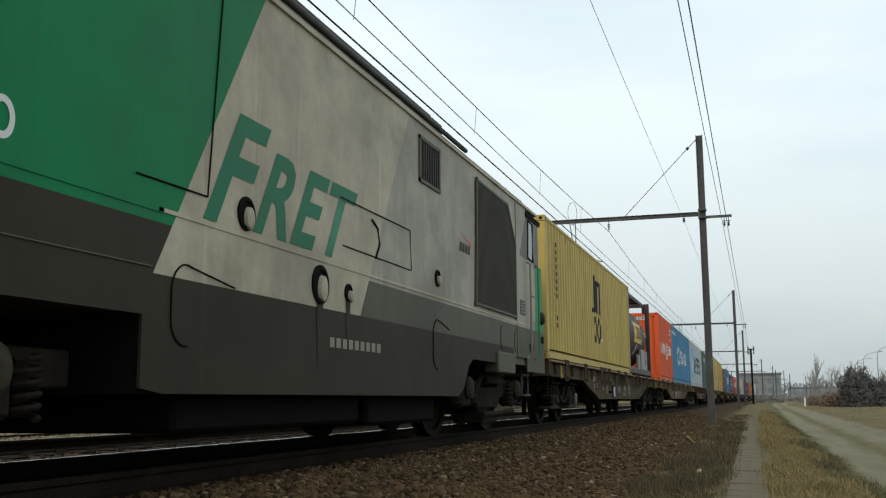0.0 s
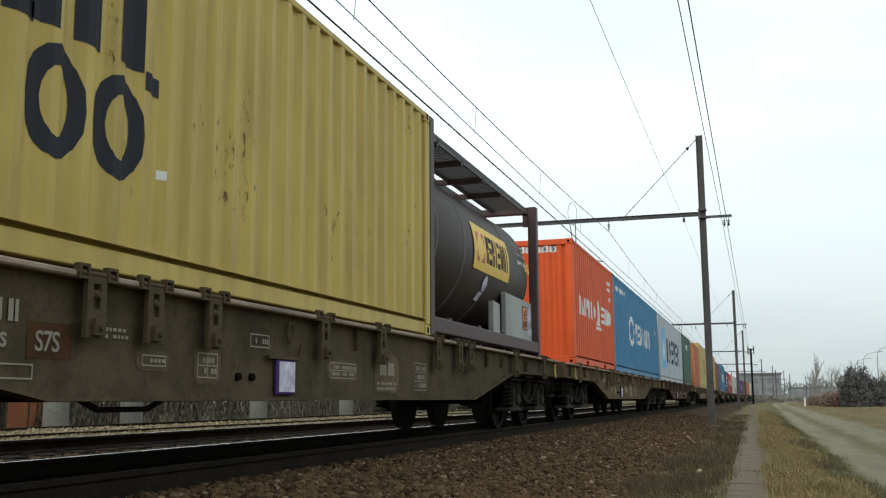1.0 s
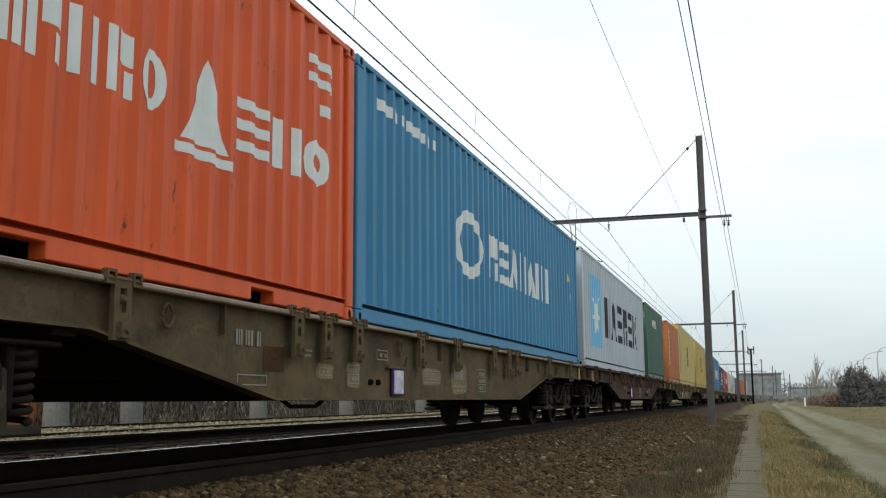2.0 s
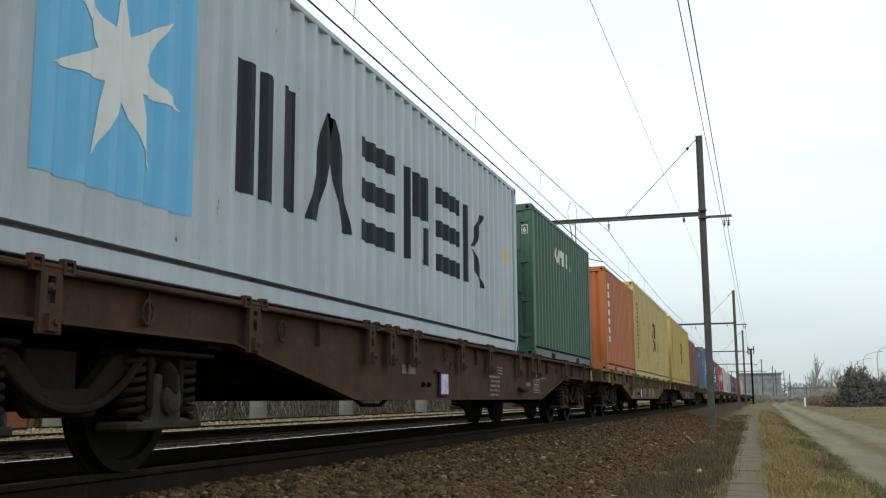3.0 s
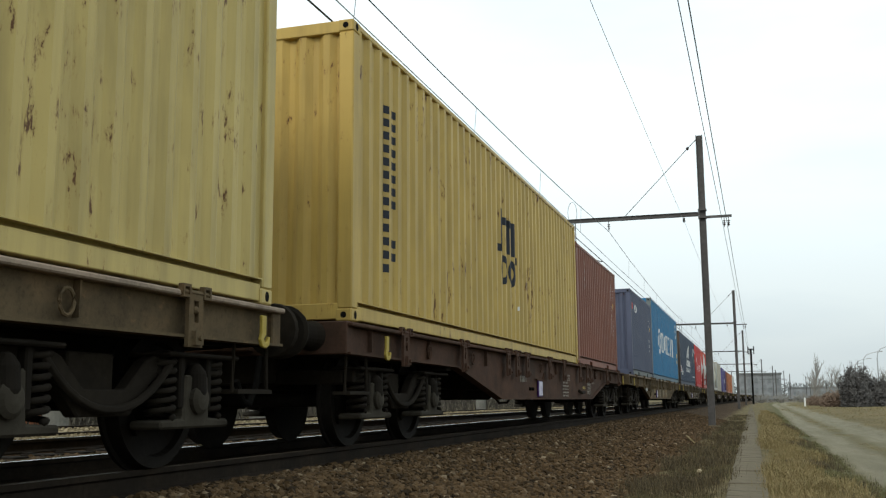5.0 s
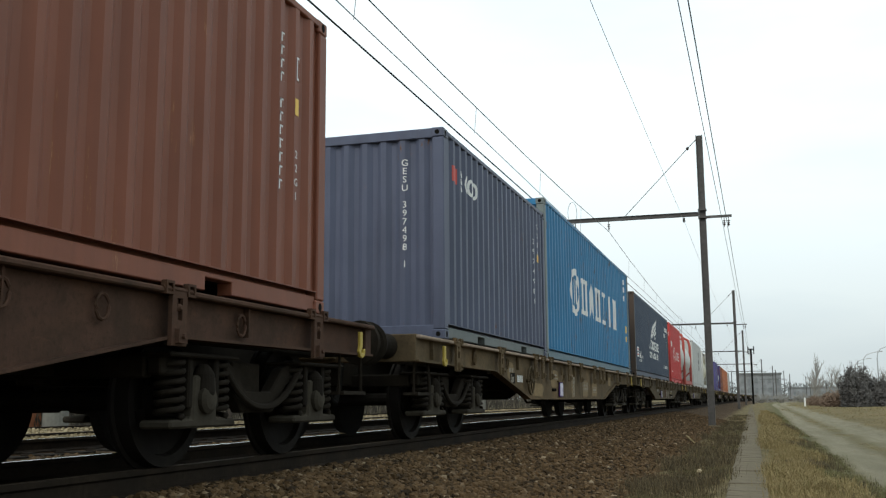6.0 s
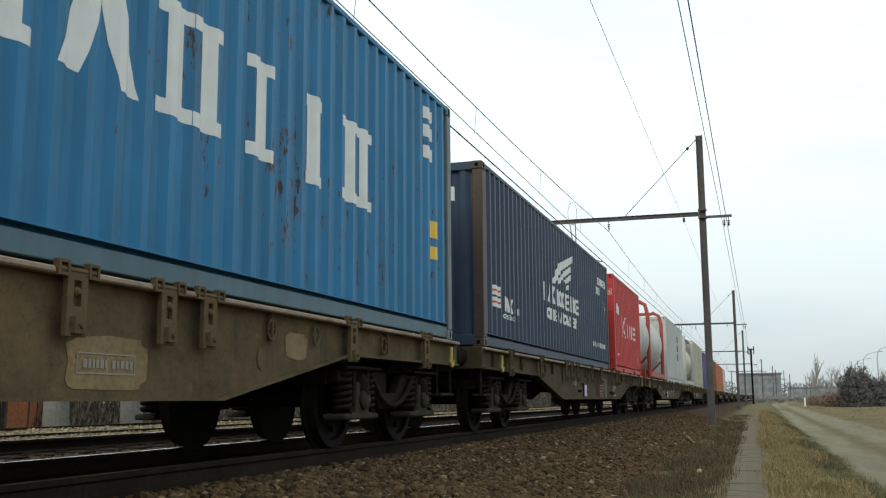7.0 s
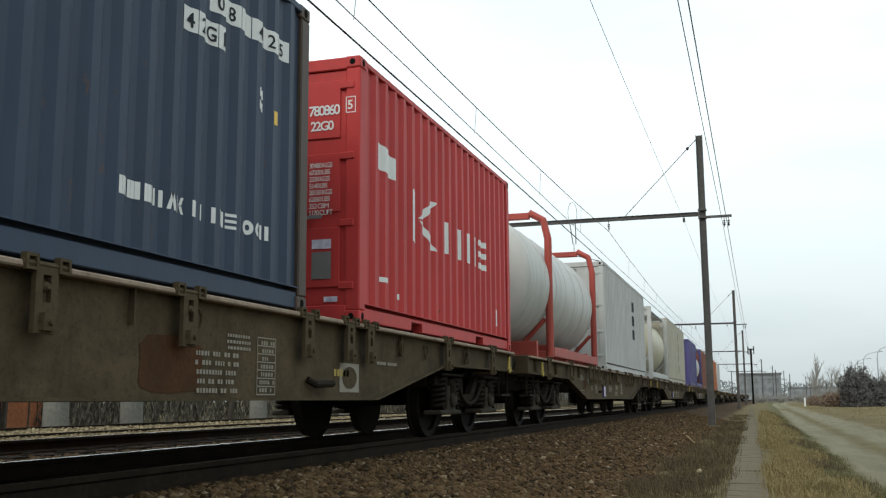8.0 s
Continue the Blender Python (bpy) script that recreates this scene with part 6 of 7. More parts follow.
    if style == "boxed":
        for p in ((6.5, 6.86, 0.63, 0.76), (7.15, 7.48, 0.56, 0.80), (9.3, 9.98, 0.61, 0.80), (10.4, 11.1, 0.52, 0.90)):
            stencil("stencil_panel", [blot(*p)], scrub, 0.004)
        for p, r, k in (((6.55, 6.81, 0.66, 0.73), 1, 1), ((7.18, 7.44, 0.60, 0.77), 2, 2), ((9.34, 9.94, 0.64, 0.78), 2, 1), ((11.6, 12.0, 0.55, 0.85), 3, 2), ((7.9, 8.2, 0.84, 0.94), 1, 1)):
            stencil("stencil_frame", table(*p, r, k), M["offwhite"], 0.008)
            stencil("marking", words(p[0] + 0.03, p[1] - 0.02, p[2] + 0.015, p[3] - 0.01, r), M["offwhite"], 0.009)
        stencil("marking", words(10.5, 11.0, 0.66, 0.82, 1, 0.8) + words(10.45, 11.05, 0.54, 0.64, 2), M["offwhite"], 0.009)
        stencil("marking", words(5.1, 5.5, 0.82, 0.96, 1, 0.8) + words(6.0, 6.4, 0.80, 0.88, 2), M["offwhite"], 0.009)
        stencil("stencil_panel", [bar(5.55, 5.9, 0.67, 0.86)], M["rust_patch"], 0.004)
        stencil("stencil_frame", table(5.15, 5.6, 0.56, 0.64, 1), M["offwhite"], 0.008)
    elif style == "scrubbed":
        for p in ((7.6, 8.28, 0.66, 0.97), (9.70, 10.06, 0.49, 0.96), (11.02, 11.75, 0.50, 0.86), (12.28, 13.02, 0.51, 0.82), (5.9, 6.9, 0.50, 0.72), (4.3, 4.68, 0.76, 1.0), (14.9, 15.3, 0.78, 0.98)):
            stencil("stencil_panel", [blot(*p)], scrub, 0.004)
        for p, r, k in (((9.74, 10.03, 0.51, 0.92), 5, 2), ((11.06, 11.68, 0.62, 0.80), 2, 1), ((12.36, 12.9, 0.60, 0.72), 1, 2)):
            stencil("stencil_frame", table(*p, r, k), M["offwhite"], 0.008)
            stencil("marking", words(p[0] + 0.03, p[1] - 0.02, p[2] + 0.015, p[3] - 0.01, r), M["offwhite"], 0.009)
        stencil("marking", words(7.75, 8.2, 0.80, 0.92, 2), M["offwhite"], 0.009)
        stencil("marking", words(4.35, 4.7, 0.84, 0.92, 1, 0.8), M["offwhite"], 0.009)
        stencil("stencil_disc", [[(14.5 + 0.07 * math.cos(k * math.tau / 16), 0.76 + 0.08 * math.sin(k * math.tau / 16)) for k in range(16)]], M["patch"], 0.008)
    else:
        if mat != M["wagon_red"]:
            stencil("stencil_panel", [blot(10.02, 10.72, 0.50, 0.86)], M["rust_patch"], 0.004)
        stencil("marking", words(10.62, 11.24, 0.49, 0.80, 5), M["offwhite"], 0.009)
        stencil("marking", words(11.05, 11.4, 0.80, 0.93, 3), M["offwhite"], 0.009)
        if mat == M["wagon_red"]:
            stencil("stencil_frame", table(13.5, 14.0, 0.56, 0.91, 4, 2), M["offwhite"], 0.008)
            stencil("marking", words(13.53, 13.96, 0.57, 0.90, 4), M["offwhite"], 0.009)
        else:
            stencil("stencil_frame", table(11.5, 11.8, 0.49, 0.92, 7), M["offwhite"], 0.008)
            stencil("marking", words(11.52, 11.76, 0.50, 0.91, 7), M["offwhite"], 0.009)
            stencil("stencil_square", [bar(13.05, 13.5, 0.52, 0.78)], M["offwhite"], 0.006)
            stencil("stencil_disc", [[(13.275 + 0.17 * math.cos(k * math.tau / 18), 0.65 + 0.10 * math.sin(k * math.tau / 18)) for k in range(18)]], mat, 0.009)
        stencil("marking", words(13.9, 14.6, 0.78, 0.84, 1), M["offwhite"], 0.009)
        stencil("marking", words(7.0, 7.5, 0.70, 0.82, 1, 0.8), M["offwhite"], 0.009)
        stencil("marking", [bar(12.92 + 0.07 * i, 12.97 + 0.07 * i, 0.66, 0.72) for i in range(5)], M["yellow_hook"], 0.009)
        bm = bmesh.new()
        tube(bm, [(1.2, 12.35, 0.62), (1.25, 12.4, 0.58), (1.25, 12.75, 0.59)], 0.03, 8)
        part("drain_pipe", bm, M["bogie"], w)
    bm = bmesh.new()
    tube(bm, [(1.0, 6.2, 0.47), (1.0, 6.4, 0.40), (1.0, 6.9, 0.40), (1.0, 7.1, 0.47)], 0.02, 6)
    part("brake_lever", bm, M["bogie"], w)
    if code:
        u = 5.2 if style == "boxed" else 4.5
        if style != "boxed":
            stencil("stencil_panel", [bar(4.47, 4.78, 0.69, 0.85)], M["black"], 0.006)
            stencil("marking", words(4.9, 5.34, 0.69, 0.82, 1, 0.8), M["white"], 0.009)
        decal(w, glyphs("Sgss", 0.15, 0, 0.002, spacing=0.8), M["offwhite"], u, 0.72, "side", 0.010, x_face=1.18)
        if style == "boxed":
            decal(w, glyphs("S7S", 0.15, 0, 0.002, spacing=0.9), M["offwhite"], 5.6, 0.71, "side", 0.010, x_face=1.18)
    if wheel:
        bm = bmesh.new()
        tube(bm, [(0, 0.22 * math.cos(a), 0.22 * math.sin(a)) for a in [k * math.tau / 24 for k in range(25)]], 0.016, 8, False)
        for k in range(5):
            a = k * math.tau / 5
            tube(bm, [(0, 0, 0), (0, 0.22 * math.cos(a), 0.22 * math.sin(a))], 0.012, 6)
        lathe(bm, (0, 0, 0), [(-0.1, 0.03), (0.03, 0.04)], 10, "x")
        part("hand_wheel", bm, M["wagon_sooty"], w, "spoked parking brake wheel", at=pose(1.26, 5.6, 0.75))
    MOVING.append((w, y_start, WAGON, 0.0))
    return w


grey_label, red_label = "grime-brown steel flat wagon with fish-belly sills carrying containers", "rust-red steel flat wagon with fish-belly sills carrying containers"
wagons = []
for i, (y, kind) in enumerate(((17.1, 0), (37.5, 0), (57.5, 1), (78.5, 0), (99.35, 1), (120.2, 0), (140.95, 0), (161.6, 0))):
    wagons.append(wagon_build(M["wagon_red"] if kind else M["wagon_sooty"] if i in (0, 6, 7) else M["wagon"], red_label if kind else grey_label, y, i, ("boxed", "boxed", "lined", "scrubbed", "lined", "scrubbed", "lined", "boxed")[i], i in (0, 5), i in (3, 5)))
for i in range(9):
    y = 182.2 + 20.7 * i
    w = copy_thing(wagons[7], pose(TRACK_X, y, 0))
    tagged(w, "dark distant flat wagon of the container train" if i < 3 else "empty dark flat wagon at the rear of the train")
    MOVING.append((w, y, WAGON, 0.0))


# ---- locomotive: from y = 0 (its front) to LOCO, near side at x = +1.47 ----
LOCO = 19.5
LOCO_Y = 15.9 - LOCO  # as if standing with its end at y = 15.9; keyed 0.44 m ahead of that


def loco_y(y):
    """From places at the clip's start to the locomotive's own length."""
    return y - LOCO_Y


def panel(bm, outline, x=1.47, t=0.02):
    slab(bm, [(loco_y(a), b) for a, b in outline], x - t, x)


def build_loco():
    L = root("locomotive", "dirty grey and green electric locomotive with slanted livery stripes", "locomotive")
    bm = bmesh.new()
    prof = [(1.44, 0.95), (1.44, 3.30), (1.34, 3.52), (1.05, 3.72), (0.5, 3.82), (-0.5, 3.82), (-1.05, 3.72), (-1.34, 3.52), (-1.44, 3.30), (-1.44, 0.95)]
    ys = [(0.35, 0.97), (0.9, 1.0), (LOCO - 0.9, 1.0), (LOCO - 0.32, 0.985), (LOCO - 0.06, 0.96)]
    rings = [[bm.verts.new((x * k, y, z if z < 3.4 or 0.5 < y < LOCO - 0.5 else z - 0.12)) for x, z in prof] for y, k in ys]
    for p, q in zip(rings, rings[1:]):
        for i in range(len(prof)):
            j = (i + 1) % len(prof)
            bm.faces.new((p[i], p[j], q[j], q[i]))
    bm.faces.new(rings[0][::-1])
    bm.faces.new(rings[-1])
    part("body_shell", bm, M["loco_mid"], L)
    # livery panels, butted along the slanted lines
    slant = lambda z, y0: y0 + (z - 1.17) * 0.60
    y_green, y_pale = 4.87, 8.0
    bm = bmesh.new()
    panel(bm, [(-2.2, 1.47), (slant(1.47, y_green), 1.47), (slant(3.34, y_green), 3.34), (-2.2, 3.34)])
    part("green_panel", bm, M["loco_green"], L, "deep green painted side")
    bm = bmesh.new()
    panel(bm, [(slant(1.17, y_green), 1.17), (slant(1.17, y_pale), 1.17), (slant(3.34, y_pale), 3.34), (slant(3.34, y_green), 3.34)])
    part("pale_panel", bm, M["loco_pale"], L, "pale grey slanted stripe")
    bm = bmesh.new()
    panel(bm, [(slant(1.50, y_pale), 1.50), (14.62, 1.50), (14.62, 3.34), (slant(3.34, y_pale), 3.34)])
    part("grey_panel", bm, M["loco_grey"], L)
    bm = bmesh.new()
    panel(bm, [(slant(1.17, y_pale), 1.17), (13.75, 1.17), (13.75, 1.05), (14.62, 1.05), (14.62, 1.50), (slant(1.50, y_pale), 1.50)])
    part("waist_panel", bm, M["loco_mid"], L, "mid-grey waist band, grime and painted shading together")
    bm = bmesh.new()
    panel(bm, [(-2.2, 0.93), (4.78, 0.93), (slant(1.17, y_green), 1.17), (slant(1.47, y_green), 1.47), (-2.2, 1.47)])
    part("dark_panel", bm, M["loco_dark"], L, "dark grey lower side, soot and painted shading together")
    bm = bmesh.new()
    panel(bm, [(4.78, 0.52), (5.0, 0.49), (11.0, 0.49), (11.2, 0.58), (11.45, 0.86), (11.62, 0.93), (13.75, 0.93), (13.75, 1.17), (4.87, 1.17), (4.78, 0.93)])
    part("skirt", bm, M["loco_dark"], L, "dark grey skirt, soot and painted shading together")
    bm = bmesh.new()
    slab(bm, [(loco_y(4.78), 0.49), (loco_y(11.0), 0.49), (loco_y(11.0), 0.95), (loco_y(4.78), 0.95)], -1.45, 1.44)
    part("underfloor", bm, M["black"], L)
    bm = bmesh.new()
    box(bm, -1.3, 1.3, loco_y(5.4), loco_y(8.4), 0.25, 0.49)
    box(bm, -1.3, 1.3, loco_y(8.6), loco_y(10.6), 0.22, 0.49)
    part("equipment_case", bm, M["black"], L, "black underfloor equipment case", 0.03)
    bm = bmesh.new()
    box(bm, 1.40, 1.49, loco_y(-2.2), loco_y(15.4), 3.33, 3.37)
    part("gutter", bm, M["loco_pale"], L)
    bm = bmesh.new()
    box(bm, 1.468, 1.476, loco_y(4.9), loco_y(14.6), 1.535, 1.56)
    part("waist_trim", bm, M["loco_pale"], L, "pale waist moulding")
    bm = bmesh.new()
    box(bm, 1.466, 1.476, loco_y(-2.2), loco_y(4.95), 1.53, 1.56)
    part("waist_trim", bm, M["loco_green"], L, "green waist line")
    # roof gear behind the gutter
    bm = bmesh.new()
    for i in range(26):
        y = loco_y(-1.5) + i * 0.5
        box(bm, 1.05, 1.16, y, y + 0.4, 3.66, 3.80)
    tube(bm, [(1.18, loco_y(-2), 3.72), (1.18, loco_y(12.4), 3.72)], 0.03, 8)
    part("roof_conduit", bm, M["mast"], L, "dark roof conduits and fittings")
    bm = bmesh.new()
    box(bm, -1.0, 1.0, loco_y(5.0), loco_y(11.5), 3.78, 4.0)
    box(bm, -0.9, 0.9, loco_y(-1.5), loco_y(4.2), 3.78, 3.95)
    part("roof_hatch", bm, M["loco_mid"], L, bevel=0.04)
    # big louvred grille with a cut corner
    out = [(11.70, 1.60), (13.88, 1.60), (13.89, 2.67), (13.43, 3.18), (11.80, 3.20)]
    bm = bmesh.new()
    panel(bm, out, 1.476, 0.02)
    grille = part("grille", bm, M["black"], L, "large dark louvred intake grille")
    for i in range(40):
        y = 11.76 + i * 0.054
        top = 3.16 if y < 13.4 else 3.16 - (y - 13.4) * 1.07
        bm = bmesh.new()
        box(bm, 1.474, 1.494, loco_y(y), loco_y(y + 0.026), 1.64, top)
        part("louvre", bm, M["grille"], grille)
    for a, c in zip(out, out[1:] + out[:1]):
        bm = bmesh.new()
        d = Vector((c[0] - a[0], c[1] - a[1])).normalized() * 0.02
        nrm = Vector((-d.y, d.x)) * 1.6
        slab(bm, [(loco_y(a[0] - d.x), a[1] - d.y), (loco_y(c[0] + d.x), c[1] + d.y), (loco_y(c[0] + d.x + nrm.x), c[1] + d.y + nrm.y), (loco_y(a[0] - d.x + nrm.x), a[1] - d.y + nrm.y)], 1.47, 1.50)
        part("grille_frame", bm, M["loco_mid"], grille)
    # small louvre window
    bm = bmesh.new()
    panel(bm, [(9.62, 2.74), (10.26, 2.74), (10.26, 3.16), (9.62, 3.16)], 1.476)
    win = part("vent_window", bm, M["black"], L)
    for a in ((9.58, 9.62, 2.70, 3.20), (10.26, 10.30, 2.70, 3.20), (9.58, 10.30, 2.70, 2.74), (9.58, 10.30, 3.16, 3.20)):
        bm = bmesh.new()
        box(bm, 1.47, 1.486, loco_y(a[0]), loco_y(a[1]), a[2], a[3])
        part("frame", bm, M["loco_mid"], win)
    for i in range(8):
        bm = bmesh.new()
        box(bm, 1.474, 1.482, loco_y(9.64 + 0.078 * i), loco_y(9.67 + 0.078 * i), 2.75, 3.15)
        part("louvre", bm, M["grille"], win)
    # panel seams and hatches as raised outlines
    def seam(points, r=0.006, mat=M["black"]):
        bm2 = bmesh.new()
        tube(bm2, [(1.474, loco_y(a), b) for a, b in points], r, 5)
        part("seam", bm2, mat, L)
    seam([(5.43, 1.72), (5.57, 3.30)])
    seam([(4.67, 1.71), (5.43, 1.72)])
    seam([(7.53, 2.13), (9.30, 2.13), (9.34, 1.73), (7.6, 1.73)])
    seam([(-2.2, 1.205), (4.86, 1.205)], 0.005, M["loco_mid"])
    seam([(2.2, 0.95), (2.2, 1.5)], 0.004)
    seam([(8.35, 1.72), (8.45, 1.86), (8.40, 2.0), (8.25, 2.06)], 0.012)
    for y in (5.22, 10.2, 13.15, 13.95):
        w = 0.75 if y < 6 else 0.6 if y < 11 else 0.25
        top, low = (1.24, 0.78) if y < 6 else (1.28, 0.78) if y < 11 else (1.44, 1.10)
        arc = lambda cy, cz, r, a0, a1: [(cy + r * math.cos(math.radians(a0 + (a1 - a0) * k / 8)), cz + r * math.sin(math.radians(a0 + (a1 - a0) * k / 8))) for k in range(9)]
        seam(([(y - 0.17 + w, top - 0.06)] if y < 11 else []) + arc(y, top - 0.14, 0.16, 70 if y < 11 else 120, 180) + arc(y, low + 0.15, 0.16, 180, 240 if y > 11 else 280), 0.006 if y < 11 else 0.004, M["black"] if y < 11 else M["loco_dark"])
    seam([(13.96, 3.3), (13.96, 1.05)], 0.005, M["loco_mid"])
    # lifting eyes and round ports
    for y, z, r in ((5.93, 1.70, 0.09), (7.15, 1.35, 0.12), (7.72, 1.34, 0.06), (10.2, 1.75, 0.07)):
        bm = bmesh.new()
        lathe(bm, (1.465, loco_y(y), z), [(0, r * 1.3), (0.02, r * 1.3), (0.025, r), (0.012, r * 0.9)], 18, "x")
        port = part("port", bm, M["black"], L, "dark oval socket")
        bm = bmesh.new()
        lathe(bm, (1.47, loco_y(y) + 0.02, z - 0.02), [(0, r * 0.62), (0.035, r * 0.55), (0.045, 0.02)], 14, "x")
        for v in bm.verts:
            v.co.z = z + (v.co.z - z) * 1.5
        part("port_cover", bm, M["loco_pale"], port, "pale worn cover")
    # lettering
    decal(L, glyphs("F", 1.10, 0.55, 0.024), M["letter_green"], loco_y(5.34), 1.60, "side", 0.004, x_face=1.47, name="lettering")
    decal(L, glyphs("RET", 0.86, 0.55, 0.022, spacing=1.12), M["letter_green"], loco_y(6.00), 1.62, "side", 0.004, x_face=1.47, name="lettering")
    decal(L, shapes([[(loco_y(a), b) for a, b in ((11.02, 2.42), (11.55, 2.33), (11.55, 2.27), (11.50, 2.25), (11.48, 2.31))]]), M["sign_red"], 0, 0, "side", 0.004, x_face=1.47, name="emblem")
    decal(L, shapes([bar(loco_y(11.06) + i * 0.115, loco_y(11.06) + i * 0.115 + 0.09, 2.18, 2.29, 0.02) for i in range(4)]), M["grille"], 0, 0, "side", 0.004, x_face=1.47, name="emblem")
    decal(L, shapes([bar(loco_y(7.35) + i * 0.13, loco_y(7.35) + i * 0.13 + 0.09, 0.87, 0.95) for i in range(9)]), M["offwhite"], 0, 0, "side", 0.004, x_face=1.47)
    decal(L, shapes(ring(loco_y(3.62), 1.745, 0.085, 0.105, 0.036, 20)), M["white"], 0, 0, "side", 0.004, x_face=1.47)
    # cab end
    bm = bmesh.new()
    panel(bm, [(14.62, 1.50), (15.22, 1.50), (15.22, 2.52), (15.0, 3.30), (14.62, 3.30)])
    part("cab_side", bm, M["loco_grey"], L)
    bm = bmesh.new()
    panel(bm, [(14.62, 0.86), (15.22, 0.86), (15.22, 1.50), (14.62, 1.50)])
    part("cab_lower_side", bm, M["loco_mid"], L, "mid-grey lower cab side, grime and painted shading together")
    bm = bmesh.new()
    panel(bm, [(15.23, 1.5), (15.85, 1.5), (15.76, 2.54), (15.23, 2.52)])
    part("corner_panel", bm, M["loco_teal"], L, "green painted cab corner")
    bm = bmesh.new()
    panel(bm, [(15.22, 0.86), (15.9, 0.86), (15.856, 1.5), (15.22, 1.5)])
    part("cab_skirt", bm, M["loco_mid"], L)
    bm = bmesh.new()
    panel(bm, [(14.23, 2.56), (15.53, 2.54), (15.52, 3.22), (14.71, 3.26)], 1.474)
    surround = part("window_surround", bm, M["loco_band"], L, "mid-grey slanted cab window surround")
    bm = bmesh.new()
    panel(bm, [(14.74, 2.59), (15.10, 2.56), (15.09, 3.15), (14.78, 3.17)], 1.478)
    part("cab_window", bm, M["glass"], surround, "dark cab side window", 0.004)
    bm = bmesh.new()
    tube(bm, [(1.478, loco_y(a), b) for a, b in ((14.74, 2.59), (15.10, 2.56), (15.09, 3.15), (14.78, 3.17), (14.74, 2.59))], 0.014, 6)
    part("window_seal", bm, M["black"], surround)
    bm = bmesh.new()
    slab(bm, [(loco_y(14.64), 3.20), (loco_y(15.62), 3.2), (loco_y(15.66), 3.27), (loco_y(14.64), 3.29)], -1.44, 1.49)
    part("rain_visor", bm, M["black"], L, "dark overhanging visor")
    bm = bmesh.new()
    panel(bm, [(14.74, 1.62), (15.2, 1.62), (15.22, 2.46), (14.80, 2.5)], 1.48)
    door = part("cab_door", bm, M["loco_pale"], L, "pale cab door", 0.01)
    bm = bmesh.new()
    tube(bm, [(1.49, loco_y(14.78), 2.0), (1.53, loco_y(14.80), 2.0), (1.53, loco_y(14.92), 1.99)], 0.012, 6)
    part("door_handle", bm, M["dull_steel"], door)
    for y in (14.62, 15.2):
        bm = bmesh.new()
        tube(bm, [(1.48, loco_y(y), 2.5), (1.54, loco_y(y), 2.48), (1.54, loco_y(y), 1.1), (1.48, loco_y(y - 0.08), 1.05)], 0.016, 8)
        part("handrail", bm, M["dull_steel"] if y < 15 else M["loco_teal"], L)
    decal(L, glyphs("2", 0.22, 0, 0.004), M["white"], loco_y(15.42), 1.98, "side", 0.006, x_face=1.47)
    bm = bmesh.new()
    panel(bm, [(14.2, 1.68), (14.52, 1.68), (14.52, 1.9), (14.2, 1.9)], 1.478)
    plate = part("maker_plate", bm, M["loco_mid"], L, "dull cast maker's plate", 0.004)
    decal(plate, shapes([bar(loco_y(14.24), loco_y(14.48), 1.71 + 0.045 * i, 1.73 + 0.045 * i) for i in range(4)]), M["dull_steel"], 0, 0, "side", 0.003, x_face=1.478)
    # flat black plates paint the shade inside the step recesses
    for y, z in ((14.78, 1.17), (15.6, 1.33)):
        bm = bmesh.new()
        panel(bm, [(y, z), (y + 0.24, z), (y + 0.24, z + 0.11), (y, z + 0.11)], 1.476)
        part("step_recess", bm, M["black"], L)
    bm = bmesh.new()
    lathe(bm, (1.46, loco_y(15.62), 1.72), [(0, 0.10), (0.05, 0.10), (0.08, 0.06)], 16, "x")
    part("marker_lamp", bm, M["loco_dark"], L, "unlit marker lamp")
    bm = bmesh.new()
    for z, x in ((0.80, 1.3), (0.50, 1.32)):
        box(bm, x - 0.2, x + 0.06, loco_y(14.75), loco_y(15.2), z, z + 0.03)
    tube(bm, [(1.34, loco_y(14.76), 0.9), (1.34, loco_y(14.76), 0.5)], 0.018, 6)
    tube(bm, [(1.34, loco_y(15.18), 0.9), (1.34, loco_y(15.18), 0.5)], 0.018, 6)
    part("cab_steps", bm, M["mast"], L)
    bm = bmesh.new()
    box(bm, 1.3, 1.5, loco_y(12.75), loco_y(13.72), 0.80, 1.08)
    part("sand_box", bm, M["loco_mid"], L, "grey equipment box", 0.015)
    for y, z0, z1, r in ((7.15, 0.74, 1.2, 0.06), (7.72, 0.92, 1.26, 0.05)):
        decal(L, shapes([[(loco_y(y) - r, z1), (loco_y(y) - r * 0.7, z0 + 0.1), (loco_y(y) - r * 0.2, z0), (loco_y(y) + r * 0.5, z0 + 0.16), (loco_y(y) + r, z1)]]), M["loco_dark"], 0, 0, "side", 0.0045, x_face=1.47, name="oil_run", label="dark oil run below a socket")
    # bogies with large wheels
    for yc, near in ((13.35, True), (2.55, True)):
        y = loco_y(yc)
        bm = bmesh.new()
        box(bm, -1.0, 1.0, y - 0.4, y + 0.4, 0.4, 0.85)
        bog = part("loco_bogie", bm, M["bogie"], L, "black greasy two-axle bogie", 0.015)
        bm = bmesh.new()
        box(bm, -0.6, 0.6, y - 1.8, y + 1.8, 0.25, 0.6)
        part("traction_motor", bm, M["black"], bog)
